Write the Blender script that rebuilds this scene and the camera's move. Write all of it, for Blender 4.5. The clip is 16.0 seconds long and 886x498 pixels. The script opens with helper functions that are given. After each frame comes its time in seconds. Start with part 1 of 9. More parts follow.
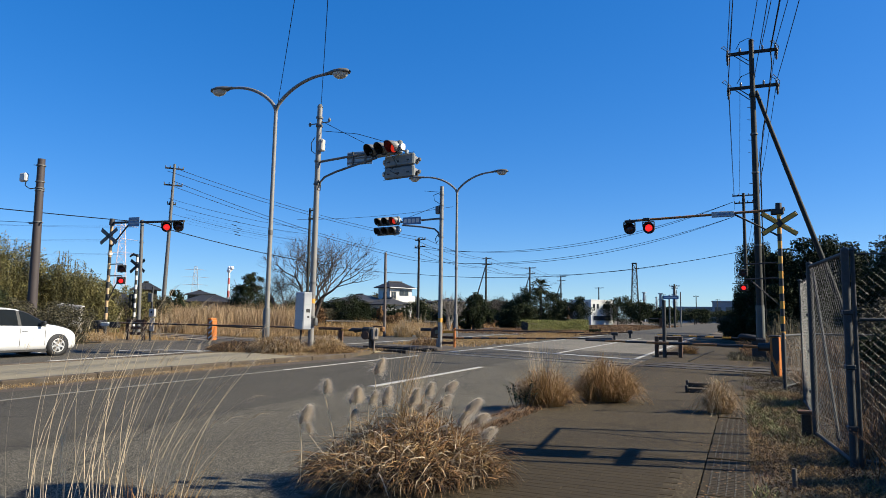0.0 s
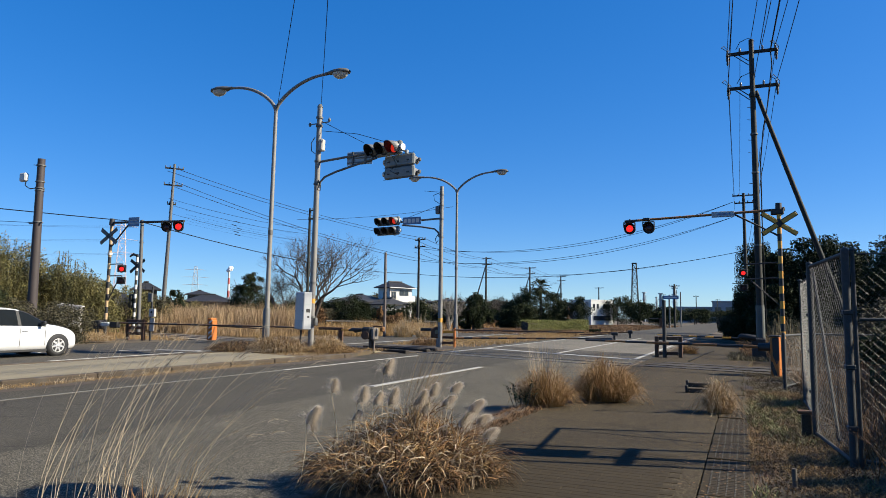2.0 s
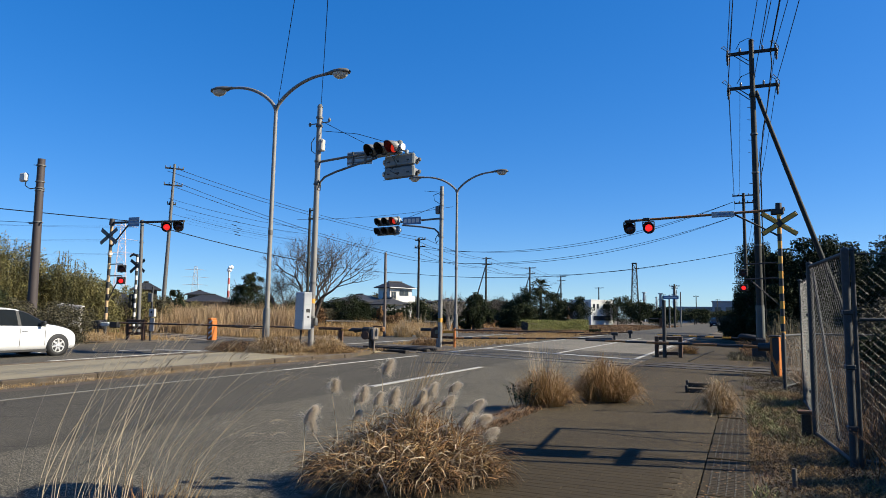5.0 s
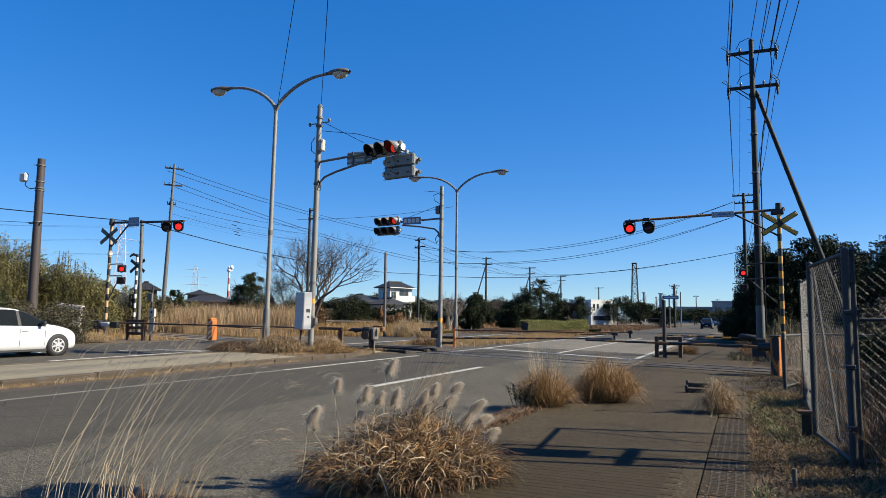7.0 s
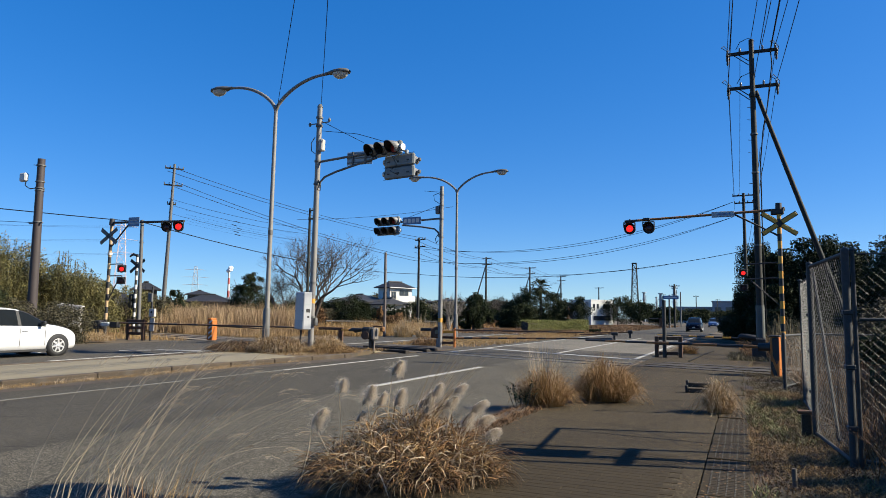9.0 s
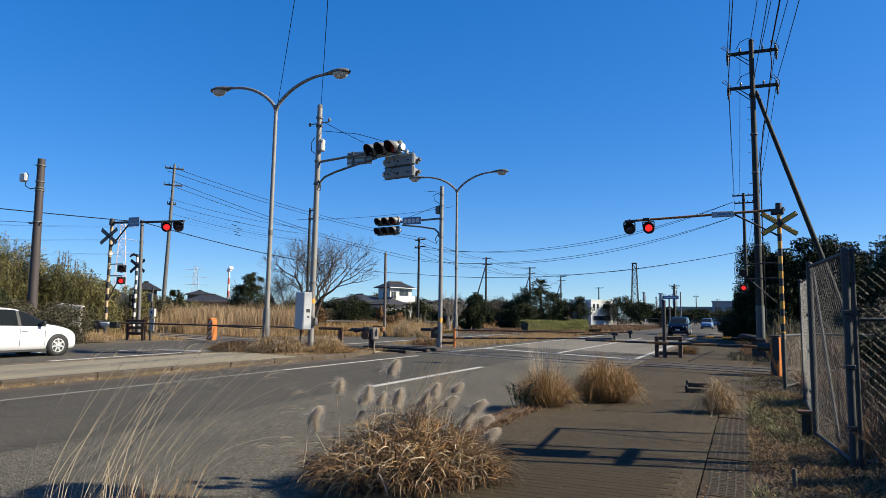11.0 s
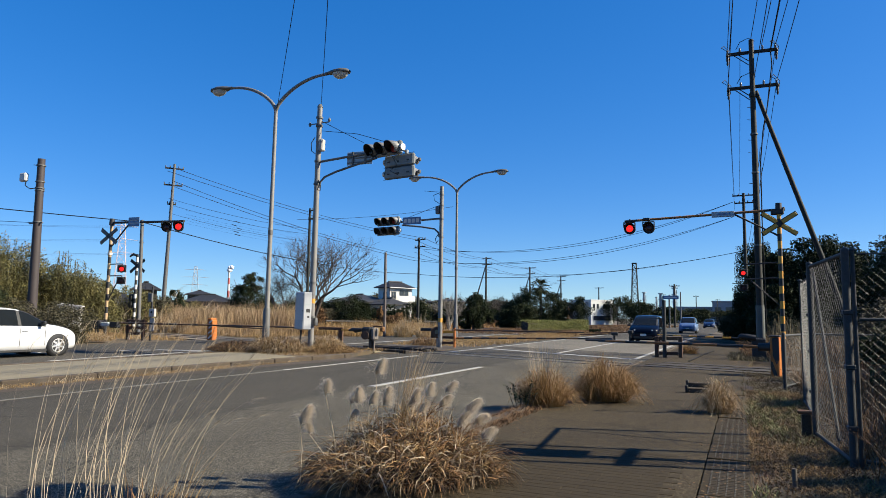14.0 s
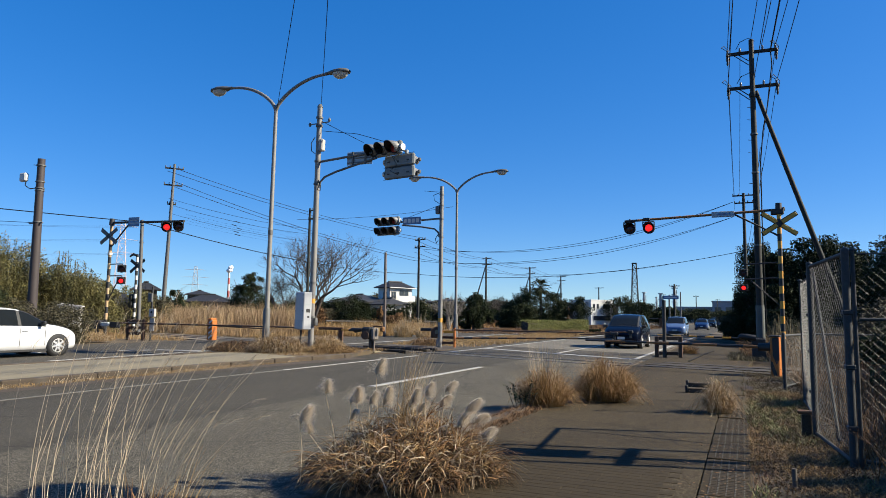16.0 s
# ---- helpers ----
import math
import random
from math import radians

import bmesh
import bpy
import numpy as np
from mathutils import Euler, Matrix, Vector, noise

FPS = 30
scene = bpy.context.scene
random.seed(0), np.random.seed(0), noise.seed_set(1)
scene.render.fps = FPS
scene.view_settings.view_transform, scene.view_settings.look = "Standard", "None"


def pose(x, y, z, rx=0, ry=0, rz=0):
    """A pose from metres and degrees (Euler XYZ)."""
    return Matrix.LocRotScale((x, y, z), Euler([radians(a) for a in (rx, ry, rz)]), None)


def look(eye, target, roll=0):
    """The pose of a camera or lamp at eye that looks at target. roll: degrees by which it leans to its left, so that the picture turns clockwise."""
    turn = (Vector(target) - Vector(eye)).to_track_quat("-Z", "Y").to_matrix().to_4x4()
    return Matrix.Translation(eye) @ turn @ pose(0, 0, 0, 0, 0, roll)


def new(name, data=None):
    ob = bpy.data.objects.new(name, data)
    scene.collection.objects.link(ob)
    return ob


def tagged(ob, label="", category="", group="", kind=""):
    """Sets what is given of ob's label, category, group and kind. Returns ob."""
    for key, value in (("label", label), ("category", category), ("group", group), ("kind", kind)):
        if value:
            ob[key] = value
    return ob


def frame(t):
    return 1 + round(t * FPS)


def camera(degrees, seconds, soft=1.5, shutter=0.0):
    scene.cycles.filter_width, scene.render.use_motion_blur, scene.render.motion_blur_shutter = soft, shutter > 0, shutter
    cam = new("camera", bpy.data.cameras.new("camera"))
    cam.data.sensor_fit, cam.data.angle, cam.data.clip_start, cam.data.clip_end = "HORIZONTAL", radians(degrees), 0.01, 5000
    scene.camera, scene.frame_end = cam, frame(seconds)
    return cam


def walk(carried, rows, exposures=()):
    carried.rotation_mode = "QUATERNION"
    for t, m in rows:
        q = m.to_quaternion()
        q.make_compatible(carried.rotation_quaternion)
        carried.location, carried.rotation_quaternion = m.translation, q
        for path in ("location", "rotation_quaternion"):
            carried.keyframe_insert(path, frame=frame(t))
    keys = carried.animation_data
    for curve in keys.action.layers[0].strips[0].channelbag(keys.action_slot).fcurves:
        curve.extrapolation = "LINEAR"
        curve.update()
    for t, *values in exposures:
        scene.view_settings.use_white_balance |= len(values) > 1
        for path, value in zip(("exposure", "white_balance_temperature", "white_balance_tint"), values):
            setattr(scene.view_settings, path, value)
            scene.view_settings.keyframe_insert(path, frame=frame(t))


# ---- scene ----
# The camera stands still on the pavement beside the road; y runs along the road, x to its right.
cam = camera(66.76, 16.0, soft=0.75)
EYE = (0.0, 0.0, 1.4)
AIM = (-0.40630, 0.90830, 1.49948)
STAND = look(EYE, AIM, 0.72)
walk(cam, [(0.0, STAND), (16.0, STAND)])

# ---- daylight ----
SUN_EL, SUN_AZ = 34.0, 74.0
world = bpy.data.worlds.new("sky")
scene.world = world
world.use_nodes = True
wn = world.node_tree.nodes
sky = wn.new("ShaderNodeTexSky")
sky.sky_type = "NISHITA"
sky.sun_disc = False
sky.sun_elevation, sky.sun_rotation = radians(SUN_EL), radians(SUN_AZ)
sky.altitude, sky.air_density, sky.dust_density, sky.ozone_density = 100, 0.75, 0.40, 3.5
deep = wn.new("ShaderNodeHueSaturation")
deep.inputs["Hue"].default_value, deep.inputs["Saturation"].default_value = 0.519, 1.53
even = wn.new("ShaderNodeGamma")
even.inputs["Gamma"].default_value = 0.58
# Tint above 1: it cools the sky and also brightens it.
cool_gain = wn.new("ShaderNodeMix")
cool_gain.data_type, cool_gain.blend_type = "RGBA", "MULTIPLY"
cool_gain.inputs["Factor"].default_value = 1.0
cool_gain.inputs["B"].default_value = (1.262, 1.492, 1.615, 1.0)
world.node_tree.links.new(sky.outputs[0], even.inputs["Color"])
world.node_tree.links.new(even.outputs[0], cool_gain.inputs["A"])
world.node_tree.links.new(cool_gain.outputs["Result"], deep.inputs["Color"])
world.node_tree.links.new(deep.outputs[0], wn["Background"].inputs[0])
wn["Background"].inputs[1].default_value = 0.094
sun_data = bpy.data.lights.new("sun", "SUN")
sun_data.energy, sun_data.angle, sun_data.color = 5.0, radians(0.53), (1.0, 0.915, 0.75)
sun = new("sun", sun_data)
_e, _a = radians(SUN_EL), radians(SUN_AZ)
sun.matrix_basis = look((60 * math.sin(_a) * math.cos(_e), 60 * math.cos(_a) * math.cos(_e), 60 * math.sin(_e)), (0, 0, 0))
scene.view_settings.exposure = 1.13


# ---- materials ----
def mat(name, c1, c2=None, rough=0.7, metal=0.0, fine=60.0, coarse=3.0, bump=0.15, vary=0.12, island=False, emit=None, spec=0.5, stain=None, thin=0.0):
    """A surface with grain, blotches and bump at real size; vary: spread from piece to piece."""
    m = bpy.data.materials.new(name)
    m.use_nodes = True
    n, l = m.node_tree.nodes, m.node_tree.links
    b = n["Principled BSDF"]
    c2 = c2 or tuple(v * 0.72 for v in c1)
    tc = n.new("ShaderNodeTexCoord")
    n1, n2 = n.new("ShaderNodeTexNoise"), n.new("ShaderNodeTexNoise")
    n1.inputs["Scale"].default_value, n1.inputs["Detail"].default_value = fine, 4
    n2.inputs["Scale"].default_value, n2.inputs["Detail"].default_value = coarse, 5
    n2.inputs["Roughness"].default_value = 0.6
    for t in (n1, n2):
        l.new(tc.outputs["Object"], t.inputs["Vector"])
    add = n.new("ShaderNodeMath")
    add.operation = "ADD"
    half = n.new("ShaderNodeMath")
    half.operation = "MULTIPLY"
    half.inputs[1].default_value = 0.5
    l.new(n1.outputs["Fac"], add.inputs[0])
    l.new(n2.outputs["Fac"], add.inputs[1])
    l.new(add.outputs[0], half.inputs[0])
    ramp = n.new("ShaderNodeMapRange")
    ramp.inputs["From Min"].default_value, ramp.inputs["From Max"].default_value = 0.36, 0.64
    l.new(half.outputs[0], ramp.inputs["Value"])
    mix = n.new("ShaderNodeMix")
    mix.data_type = "RGBA"
    mix.inputs["A"].default_value, mix.inputs["B"].default_value = (*c1, 1), (*c2, 1)
    l.new(ramp.outputs["Result"], mix.inputs["Factor"])
    out = mix.outputs["Result"]
    if stain:
        n3 = n.new("ShaderNodeTexNoise")
        n3.inputs["Scale"].default_value, n3.inputs["Detail"].default_value = stain[1], 6
        l.new(tc.outputs["Object"], n3.inputs["Vector"])
        r3 = n.new("ShaderNodeMapRange")
        r3.inputs["From Min"].default_value, r3.inputs["From Max"].default_value = stain[2], stain[2] + 0.14
        l.new(n3.outputs["Fac"], r3.inputs["Value"])
        mx = n.new("ShaderNodeMix")
        mx.data_type = "RGBA"
        mx.inputs["B"].default_value = (*stain[0], 1)
        l.new(out, mx.inputs["A"])
        l.new(r3.outputs["Result"], mx.inputs["Factor"])
        out = mx.outputs["Result"]
    if vary:
        if island:
            src = n.new("ShaderNodeNewGeometry").outputs["Random Per Island"]
        else:
            src = n.new("ShaderNodeObjectInfo").outputs["Random"]
        rr = n.new("ShaderNodeMapRange")
        rr.inputs["To Min"].default_value, rr.inputs["To Max"].default_value = 1 - vary, 1 + vary
        l.new(src, rr.inputs["Value"])
        hs = n.new("ShaderNodeHueSaturation")
        l.new(rr.outputs["Result"], hs.inputs["Value"])
        l.new(out, hs.inputs["Color"])
        out = hs.outputs["Color"]
    l.new(out, b.inputs["Base Color"])
    b.inputs["Roughness"].default_value, b.inputs["Metallic"].default_value = rough, metal
    b.inputs["Specular IOR Level"].default_value = spec
    if bump:
        bp = n.new("ShaderNodeBump")
        bp.inputs["Strength"].default_value, bp.inputs["Distance"].default_value = bump, 0.01
        l.new(n1.outputs["Fac"], bp.inputs["Height"])
        l.new(bp.outputs["Normal"], b.inputs["Normal"])
    if emit:
        b.inputs["Emission Color"].default_value = (*emit[0], 1)
        b.inputs["Emission Strength"].default_value = emit[1]
    if thin:
        tr = n.new("ShaderNodeBsdfTranslucent")
        l.new(out, tr.inputs["Color"])
        ms = n.new("ShaderNodeMixShader")
        ms.inputs[0].default_value = thin
        l.new(b.outputs[0], ms.inputs[1])
        l.new(tr.outputs[0], ms.inputs[2])
        l.new(ms.outputs[0], n["Material Output"].inputs["Surface"])
    return m


def asphalt(name, c1, c2, speck, crack=0.0, stain=0.5, stone=(0.43, 0.385, 0.29)):
    """Worn asphalt: pale stones in dark binder, long stains, fine cracks."""
    m = mat(name, c1, c2, rough=0.9, fine=9, coarse=0.5, bump=0, vary=0, spec=0.2)
    n, l = m.node_tree.nodes, m.node_tree.links
    b = n["Principled BSDF"]
    base = b.inputs["Base Color"].links[0].from_socket
    tc = n.new("ShaderNodeTexCoord")
    v = n.new("ShaderNodeTexVoronoi")
    v.inputs["Scale"].default_value = 105
    l.new(tc.outputs["Object"], v.inputs["Vector"])
    grey = n.new("ShaderNodeSeparateColor")
    l.new(v.outputs["Color"], grey.inputs["Color"])
    r = n.new("ShaderNodeMapRange")
    r.inputs["From Min"].default_value, r.inputs["From Max"].default_value = 0.45, 1.0
    r.inputs["To Max"].default_value = speck
    l.new(grey.outputs[0], r.inputs["Value"])
    mx = n.new("ShaderNodeMix")
    mx.data_type = "RGBA"
    mx.inputs["B"].default_value = (*stone, 1)
    l.new(base, mx.inputs["A"])
    l.new(r.outputs["Result"], mx.inputs["Factor"])
    out = mx.outputs["Result"]
    # long stains along the road
    mp = n.new("ShaderNodeMapping")
    mp.inputs["Scale"].default_value = (0.9, 0.09, 1)
    ns = n.new("ShaderNodeTexNoise")
    ns.inputs["Scale"].default_value, ns.inputs["Detail"].default_value = 1.0, 6
    l.new(tc.outputs["Object"], mp.inputs["Vector"])
    l.new(mp.outputs["Vector"], ns.inputs["Vector"])
    rs = n.new("ShaderNodeMapRange")
    rs.inputs["From Min"].default_value, rs.inputs["From Max"].default_value = 0.5, 0.75
    rs.inputs["To Min"].default_value, rs.inputs["To Max"].default_value = 1.0, 1 - stain * 0.5
    l.new(ns.outputs["Fac"], rs.inputs["Value"])
    hs = n.new("ShaderNodeHueSaturation")
    l.new(rs.outputs["Result"], hs.inputs["Value"])
    l.new(out, hs.inputs["Color"])
    out = hs.outputs["Color"]
    if crack:
        nz = n.new("ShaderNodeTexNoise")
        nz.inputs["Scale"].default_value = 1.6
        l.new(tc.outputs["Object"], nz.inputs["Vector"])
        mv = n.new("ShaderNodeMix")
        mv.data_type = "RGBA"
        mv.inputs["Factor"].default_value = 0.25
        l.new(tc.outputs["Object"], mv.inputs["A"])
        l.new(nz.outputs["Color"], mv.inputs["B"])
        vc = n.new("ShaderNodeTexVoronoi")
        vc.feature = "DISTANCE_TO_EDGE"
        vc.inputs["Scale"].default_value = 0.55
        l.new(mv.outputs["Result"], vc.inputs["Vector"])
        rc = n.new("ShaderNodeMapRange")
        rc.inputs["From Min"].default_value, rc.inputs["From Max"].default_value = 0.004, 0.010
        rc.inputs["To Min"].default_value, rc.inputs["To Max"].default_value = 1 - crack, 1.0
        l.new(vc.outputs["Distance"], rc.inputs["Value"])
        hc = n.new("ShaderNodeHueSaturation")
        l.new(rc.outputs["Result"], hc.inputs["Value"])
        l.new(out, hc.inputs["Color"])
        out = hc.outputs["Color"]
    l.new(out, b.inputs["Base Color"])
    bp = n.new("ShaderNodeBump")
    bp.inputs["Strength"].default_value, bp.inputs["Distance"].default_value = 0.6, 0.006
    l.new(v.outputs["Distance"], bp.inputs["Height"])
    l.new(bp.outputs["Normal"], b.inputs["Normal"])
    return m


ASPHALT_OLD = asphalt("coarse_asphalt", (0.044, 0.0385, 0.0275), (0.028, 0.0247, 0.0176), 0.38, 0.5)
ASPHALT_NEW = asphalt("smooth_asphalt", (0.041, 0.0362, 0.0270), (0.032, 0.0284, 0.0212), 0.165, 0.3)
ASPHALT_FAR = asphalt("grey_asphalt", (0.04472, 0.03956, 0.03182), (0.03268, 0.02924, 0.02408), 0.22, 0.3)
ASPHALT_PALE = asphalt("pale_concrete_paving", (0.129, 0.117, 0.0946), (0.1032, 0.09288, 0.07568), 0.2, 0.2)
PAVING = asphalt("brown_worn_paving", (0.034, 0.0242, 0.0112), (0.0215, 0.0153, 0.0072), 0.155, 0.35, stone=(0.42, 0.342, 0.215))
PAVER = mat("brown_paving_block", (0.037, 0.0268, 0.0128), (0.024, 0.0175, 0.0086), 0.9, fine=120, coarse=2.2, bump=0.4, vary=0.08, spec=0.2, stain=((0.05, 0.036, 0.016), 3.0, 0.60))
SOIL = mat("dry_soil_and_grass", (0.10, 0.07, 0.036), (0.06, 0.043, 0.024), 0.95, fine=3.0, coarse=0.25, bump=0.5, vary=0, stain=((0.07, 0.062, 0.03), 0.12, 0.55))
LITTER = mat("dark_leaf_litter", (0.045, 0.032, 0.019), (0.022, 0.016, 0.010), 0.95, fine=45, coarse=2.5, bump=0.8, vary=0)
HOOD = mat("dull_grey_hood", (0.17, 0.17, 0.17), (0.12, 0.12, 0.12), 0.55, fine=30, coarse=4, bump=0.03, vary=0.05)
GRAVEL = mat("ballast_gravel", (0.16, 0.13, 0.10), (0.08, 0.065, 0.05), 0.95, fine=30, coarse=1.2, bump=1.0, vary=0)
CONCRETE = mat("pale_concrete", (0.2107, 0.1763, 0.1075), (0.1591, 0.1333, 0.08256), 0.9, fine=90, coarse=1.1, bump=0.3, vary=0.05, stain=((0.20, 0.17, 0.13), 0.9, 0.60))
KERB = mat("weathered_kerb_concrete", (0.066, 0.048, 0.031), (0.038, 0.028, 0.018), 0.95, fine=60, coarse=2.5, bump=0.6, vary=0.12, stain=((0.06, 0.05, 0.04), 2.0, 0.60))
GALV = mat("galvanised_steel", (0.2107, 0.1995, 0.1823), (0.1505, 0.1428, 0.1307), 0.6, 0.15, fine=30, coarse=4, bump=0.05, vary=0.06)
GALV_DARK = mat("dull_zinc_steel", (0.129, 0.1273, 0.1204), (0.086, 0.08428, 0.07998), 0.6, 0.2, fine=40, coarse=5, bump=0.08, vary=0.08)
POLE_CONC = mat("pole_concrete", (0.172, 0.1505, 0.129), (0.1204, 0.1049, 0.0903), 0.9, fine=60, coarse=1.4, bump=0.25, vary=0.08, stain=((0.14, 0.12, 0.10), 1.2, 0.62))
POLE_BROWN = mat("brown_painted_pole", (0.045, 0.033, 0.031), (0.030, 0.022, 0.021), 0.7, fine=40, coarse=1.5, bump=0.2, vary=0.06)
FADED_YELLOW = mat("faded_peach_yellow_paint", (0.46, 0.31, 0.17), (0.34, 0.22, 0.11), 0.75, fine=40, coarse=5, bump=0.1, vary=0.08)
POLE_WEATHERED = mat("weathered_grey_brown_pole", (0.13, 0.108, 0.092), (0.085, 0.070, 0.060), 0.8, fine=40, coarse=1.5, bump=0.2, vary=0.05)
POLE_DARK = mat("dark_weathered_pole", (0.020, 0.021, 0.017), (0.012, 0.013, 0.010), 0.8, fine=40, coarse=1.3, bump=0.25, vary=0.08)
WHITE = mat("white_paint", (0.5332, 0.5332, 0.516), (0.4472, 0.4429, 0.4214), 0.5, fine=30, coarse=2.5, bump=0.05, vary=0.04)
LINE = mat("worn_road_paint", (0.344, 0.3311, 0.301), (0.215, 0.2064, 0.1892), 0.8, fine=35, coarse=3, bump=0.3, vary=0.04, stain=((0.16, 0.155, 0.145), 5.0, 0.58))
LINE_FADED = mat("faded_road_paint", (0.12, 0.115, 0.10), (0.075, 0.07, 0.06), 0.85, fine=30, coarse=2.5, bump=0.3, vary=0.05, stain=((0.12, 0.118, 0.11), 5.0, 0.50))
BLACK = mat("black_paint", (0.018, 0.018, 0.018), (0.012, 0.012, 0.012), 0.6, fine=30, coarse=4, bump=0.05, vary=0.1)
YELLOW = mat("amber_warning_paint", (0.62, 0.30, 0.035), (0.48, 0.22, 0.025), 0.55, fine=40, coarse=6, bump=0.08, vary=0.08)
ORANGE = mat("orange_machine_paint", (0.42, 0.125, 0.013), (0.30, 0.085, 0.010), 0.6, fine=40, coarse=4, bump=0.1, vary=0.06, stain=((0.10, 0.04, 0.015), 3.0, 0.60))
ROD_BROWN = mat("rusty_yellow_rod_paint", (0.26, 0.115, 0.03), (0.15, 0.066, 0.022), 0.7, fine=40, coarse=5, bump=0.1, vary=0.08)
RUST = mat("rusty_brown_iron", (0.115, 0.058, 0.03), (0.06, 0.032, 0.02), 0.85, fine=60, coarse=6, bump=0.5, vary=0.15)
RAIL = mat("worn_rail_steel", (0.22, 0.20, 0.18), (0.12, 0.10, 0.085), 0.45, 0.7, fine=60, coarse=5, bump=0.2, vary=0)
PLANK = mat("dark_crossing_plank", (0.030, 0.022, 0.015), (0.014, 0.011, 0.008), 0.9, fine=40, coarse=4, bump=0.6, vary=0.25)
DARKWOOD = mat("dark_brown_timber", (0.085, 0.048, 0.028), (0.05, 0.03, 0.02), 0.85, fine=50, coarse=5, bump=0.5, vary=0.12)
CABLE = mat("black_cable", (0.007, 0.007, 0.008), (0.005, 0.005, 0.006), 0.7, fine=20, coarse=2, bump=0, vary=0, spec=0.15)
RED_ON = mat("lit_red_lens", (0.40, 0.012, 0.008), (0.34, 0.010, 0.007), 0.3, fine=80, coarse=20, bump=0.1, vary=0, emit=((1.0, 0.022, 0.018), 0.55))
RED_DIM = mat("dim_red_lens", (0.5, 0.02, 0.015), (0.4, 0.015, 0.01), 0.3, fine=80, coarse=20, bump=0.1, vary=0, emit=((1.0, 0.045, 0.02), 0.24))
RED_DULL = mat("dull_red_lens", (0.34, 0.030, 0.018), (0.26, 0.024, 0.014), 0.35, fine=80, coarse=20, bump=0.1, vary=0)
RED_OFF = mat("dark_red_lens", (0.045, 0.005, 0.005), (0.03, 0.004, 0.004), 0.3, fine=80, coarse=20, bump=0.1, vary=0)
LENS_DARK = mat("dark_signal_lens", (0.03, 0.035, 0.03), (0.02, 0.022, 0.02), 0.25, fine=60, coarse=9, bump=0.05, vary=0)
LAMP_GLASS = mat("clear_lamp_bowl", (0.45, 0.44, 0.40), (0.35, 0.34, 0.30), 0.2, fine=20, coarse=6, bump=0.02, vary=0)
SIGN_BLUE = mat("blue_sign_face", (0.09, 0.17, 0.30), (0.075, 0.145, 0.26), 0.45, fine=30, coarse=3, bump=0.02, vary=0)
SIGN_BACK = mat("grey_sign_back", (0.34, 0.36, 0.37), (0.26, 0.28, 0.29), 0.5, 0.3, fine=30, coarse=3, bump=0.05, vary=0.05)
FENCE_POST = mat("dark_grey_fence_steel", (0.036, 0.038, 0.038), (0.022, 0.023, 0.024), 0.75, 0.0, fine=40, coarse=5, bump=0.1, vary=0.08)
CABINET = mat("pale_grey_enamel", (0.344, 0.3526, 0.3612), (0.2924, 0.301, 0.3096), 0.45, fine=30, coarse=2.5, bump=0.03, vary=0.03)
SIGNAL_GREY = mat("grey_signal_enamel", (0.172, 0.1849, 0.1806), (0.129, 0.1376, 0.1333), 0.5, fine=30, coarse=3, bump=0.03, vary=0.05)
SILT = mat("dark_gutter_silt", (0.062, 0.044, 0.027), (0.036, 0.026, 0.016), 0.95, fine=25, coarse=1.5, bump=0.5, vary=0, stain=((0.10, 0.075, 0.045), 2.0, 0.58))
RIB = mat("worn_concrete_rib", (0.062, 0.054, 0.042), (0.038, 0.033, 0.026), 0.9, fine=90, coarse=8, bump=0.3, vary=0.1)
SLOT = mat("dark_brown_slot", (0.018, 0.014, 0.009), (0.012, 0.009, 0.006), 0.95, fine=60, coarse=6, bump=0.1, vary=0)
MESH_WIRE = mat("dull_fence_wire", (0.095, 0.094, 0.088), (0.055, 0.054, 0.051), 0.5, 0.5, fine=40, coarse=5, bump=0, vary=0.08)
CERAMIC = mat("insulator_ceramic", (0.16, 0.15, 0.14), (0.09, 0.085, 0.08), 0.25, fine=30, coarse=6, bump=0, vary=0.1)
TYRE = mat("tyre_rubber", (0.022, 0.022, 0.023), (0.016, 0.016, 0.016), 0.85, fine=60, coarse=9, bump=0.2, vary=0)
RIM = mat("silver_alloy", (0.5332, 0.5332, 0.5332), (0.43, 0.43, 0.43), 0.35, 0.4, fine=40, coarse=9, bump=0, vary=0.03)
CARGLASS = mat("tinted_car_glass", (0.010, 0.012, 0.013), (0.008, 0.010, 0.011), 0.05, fine=10, coarse=2, bump=0, vary=0, spec=0.12)
CAR_WHITE = mat("white_car_paint", (0.5332, 0.5332, 0.5332), (0.4988, 0.4988, 0.4988), 0.25, fine=20, coarse=1.5, bump=0, vary=0)
CAR_NAVY = mat("navy_car_paint", (0.003, 0.0045, 0.012), (0.0025, 0.004, 0.010), 0.2, fine=20, coarse=1.5, bump=0, vary=0, spec=0.16)
CAR_BLUE = mat("blue_car_paint", (0.010, 0.028, 0.085), (0.008, 0.023, 0.075), 0.3, fine=20, coarse=1.5, bump=0, vary=0)
CAR_SILVER = mat("silver_blue_car_paint", (0.10, 0.16, 0.29), (0.085, 0.14, 0.26), 0.32, 0.2, fine=20, coarse=1.5, bump=0, vary=0)
HEADLIGHT = mat("headlamp_glass", (0.55, 0.58, 0.6), (0.4, 0.42, 0.45), 0.1, fine=30, coarse=8, bump=0, vary=0)
STRAW = mat("straw_blade", (0.34, 0.222, 0.095), (0.21, 0.132, 0.052), 0.8, fine=25, coarse=3, bump=0, vary=0.35, island=True, thin=0.25)
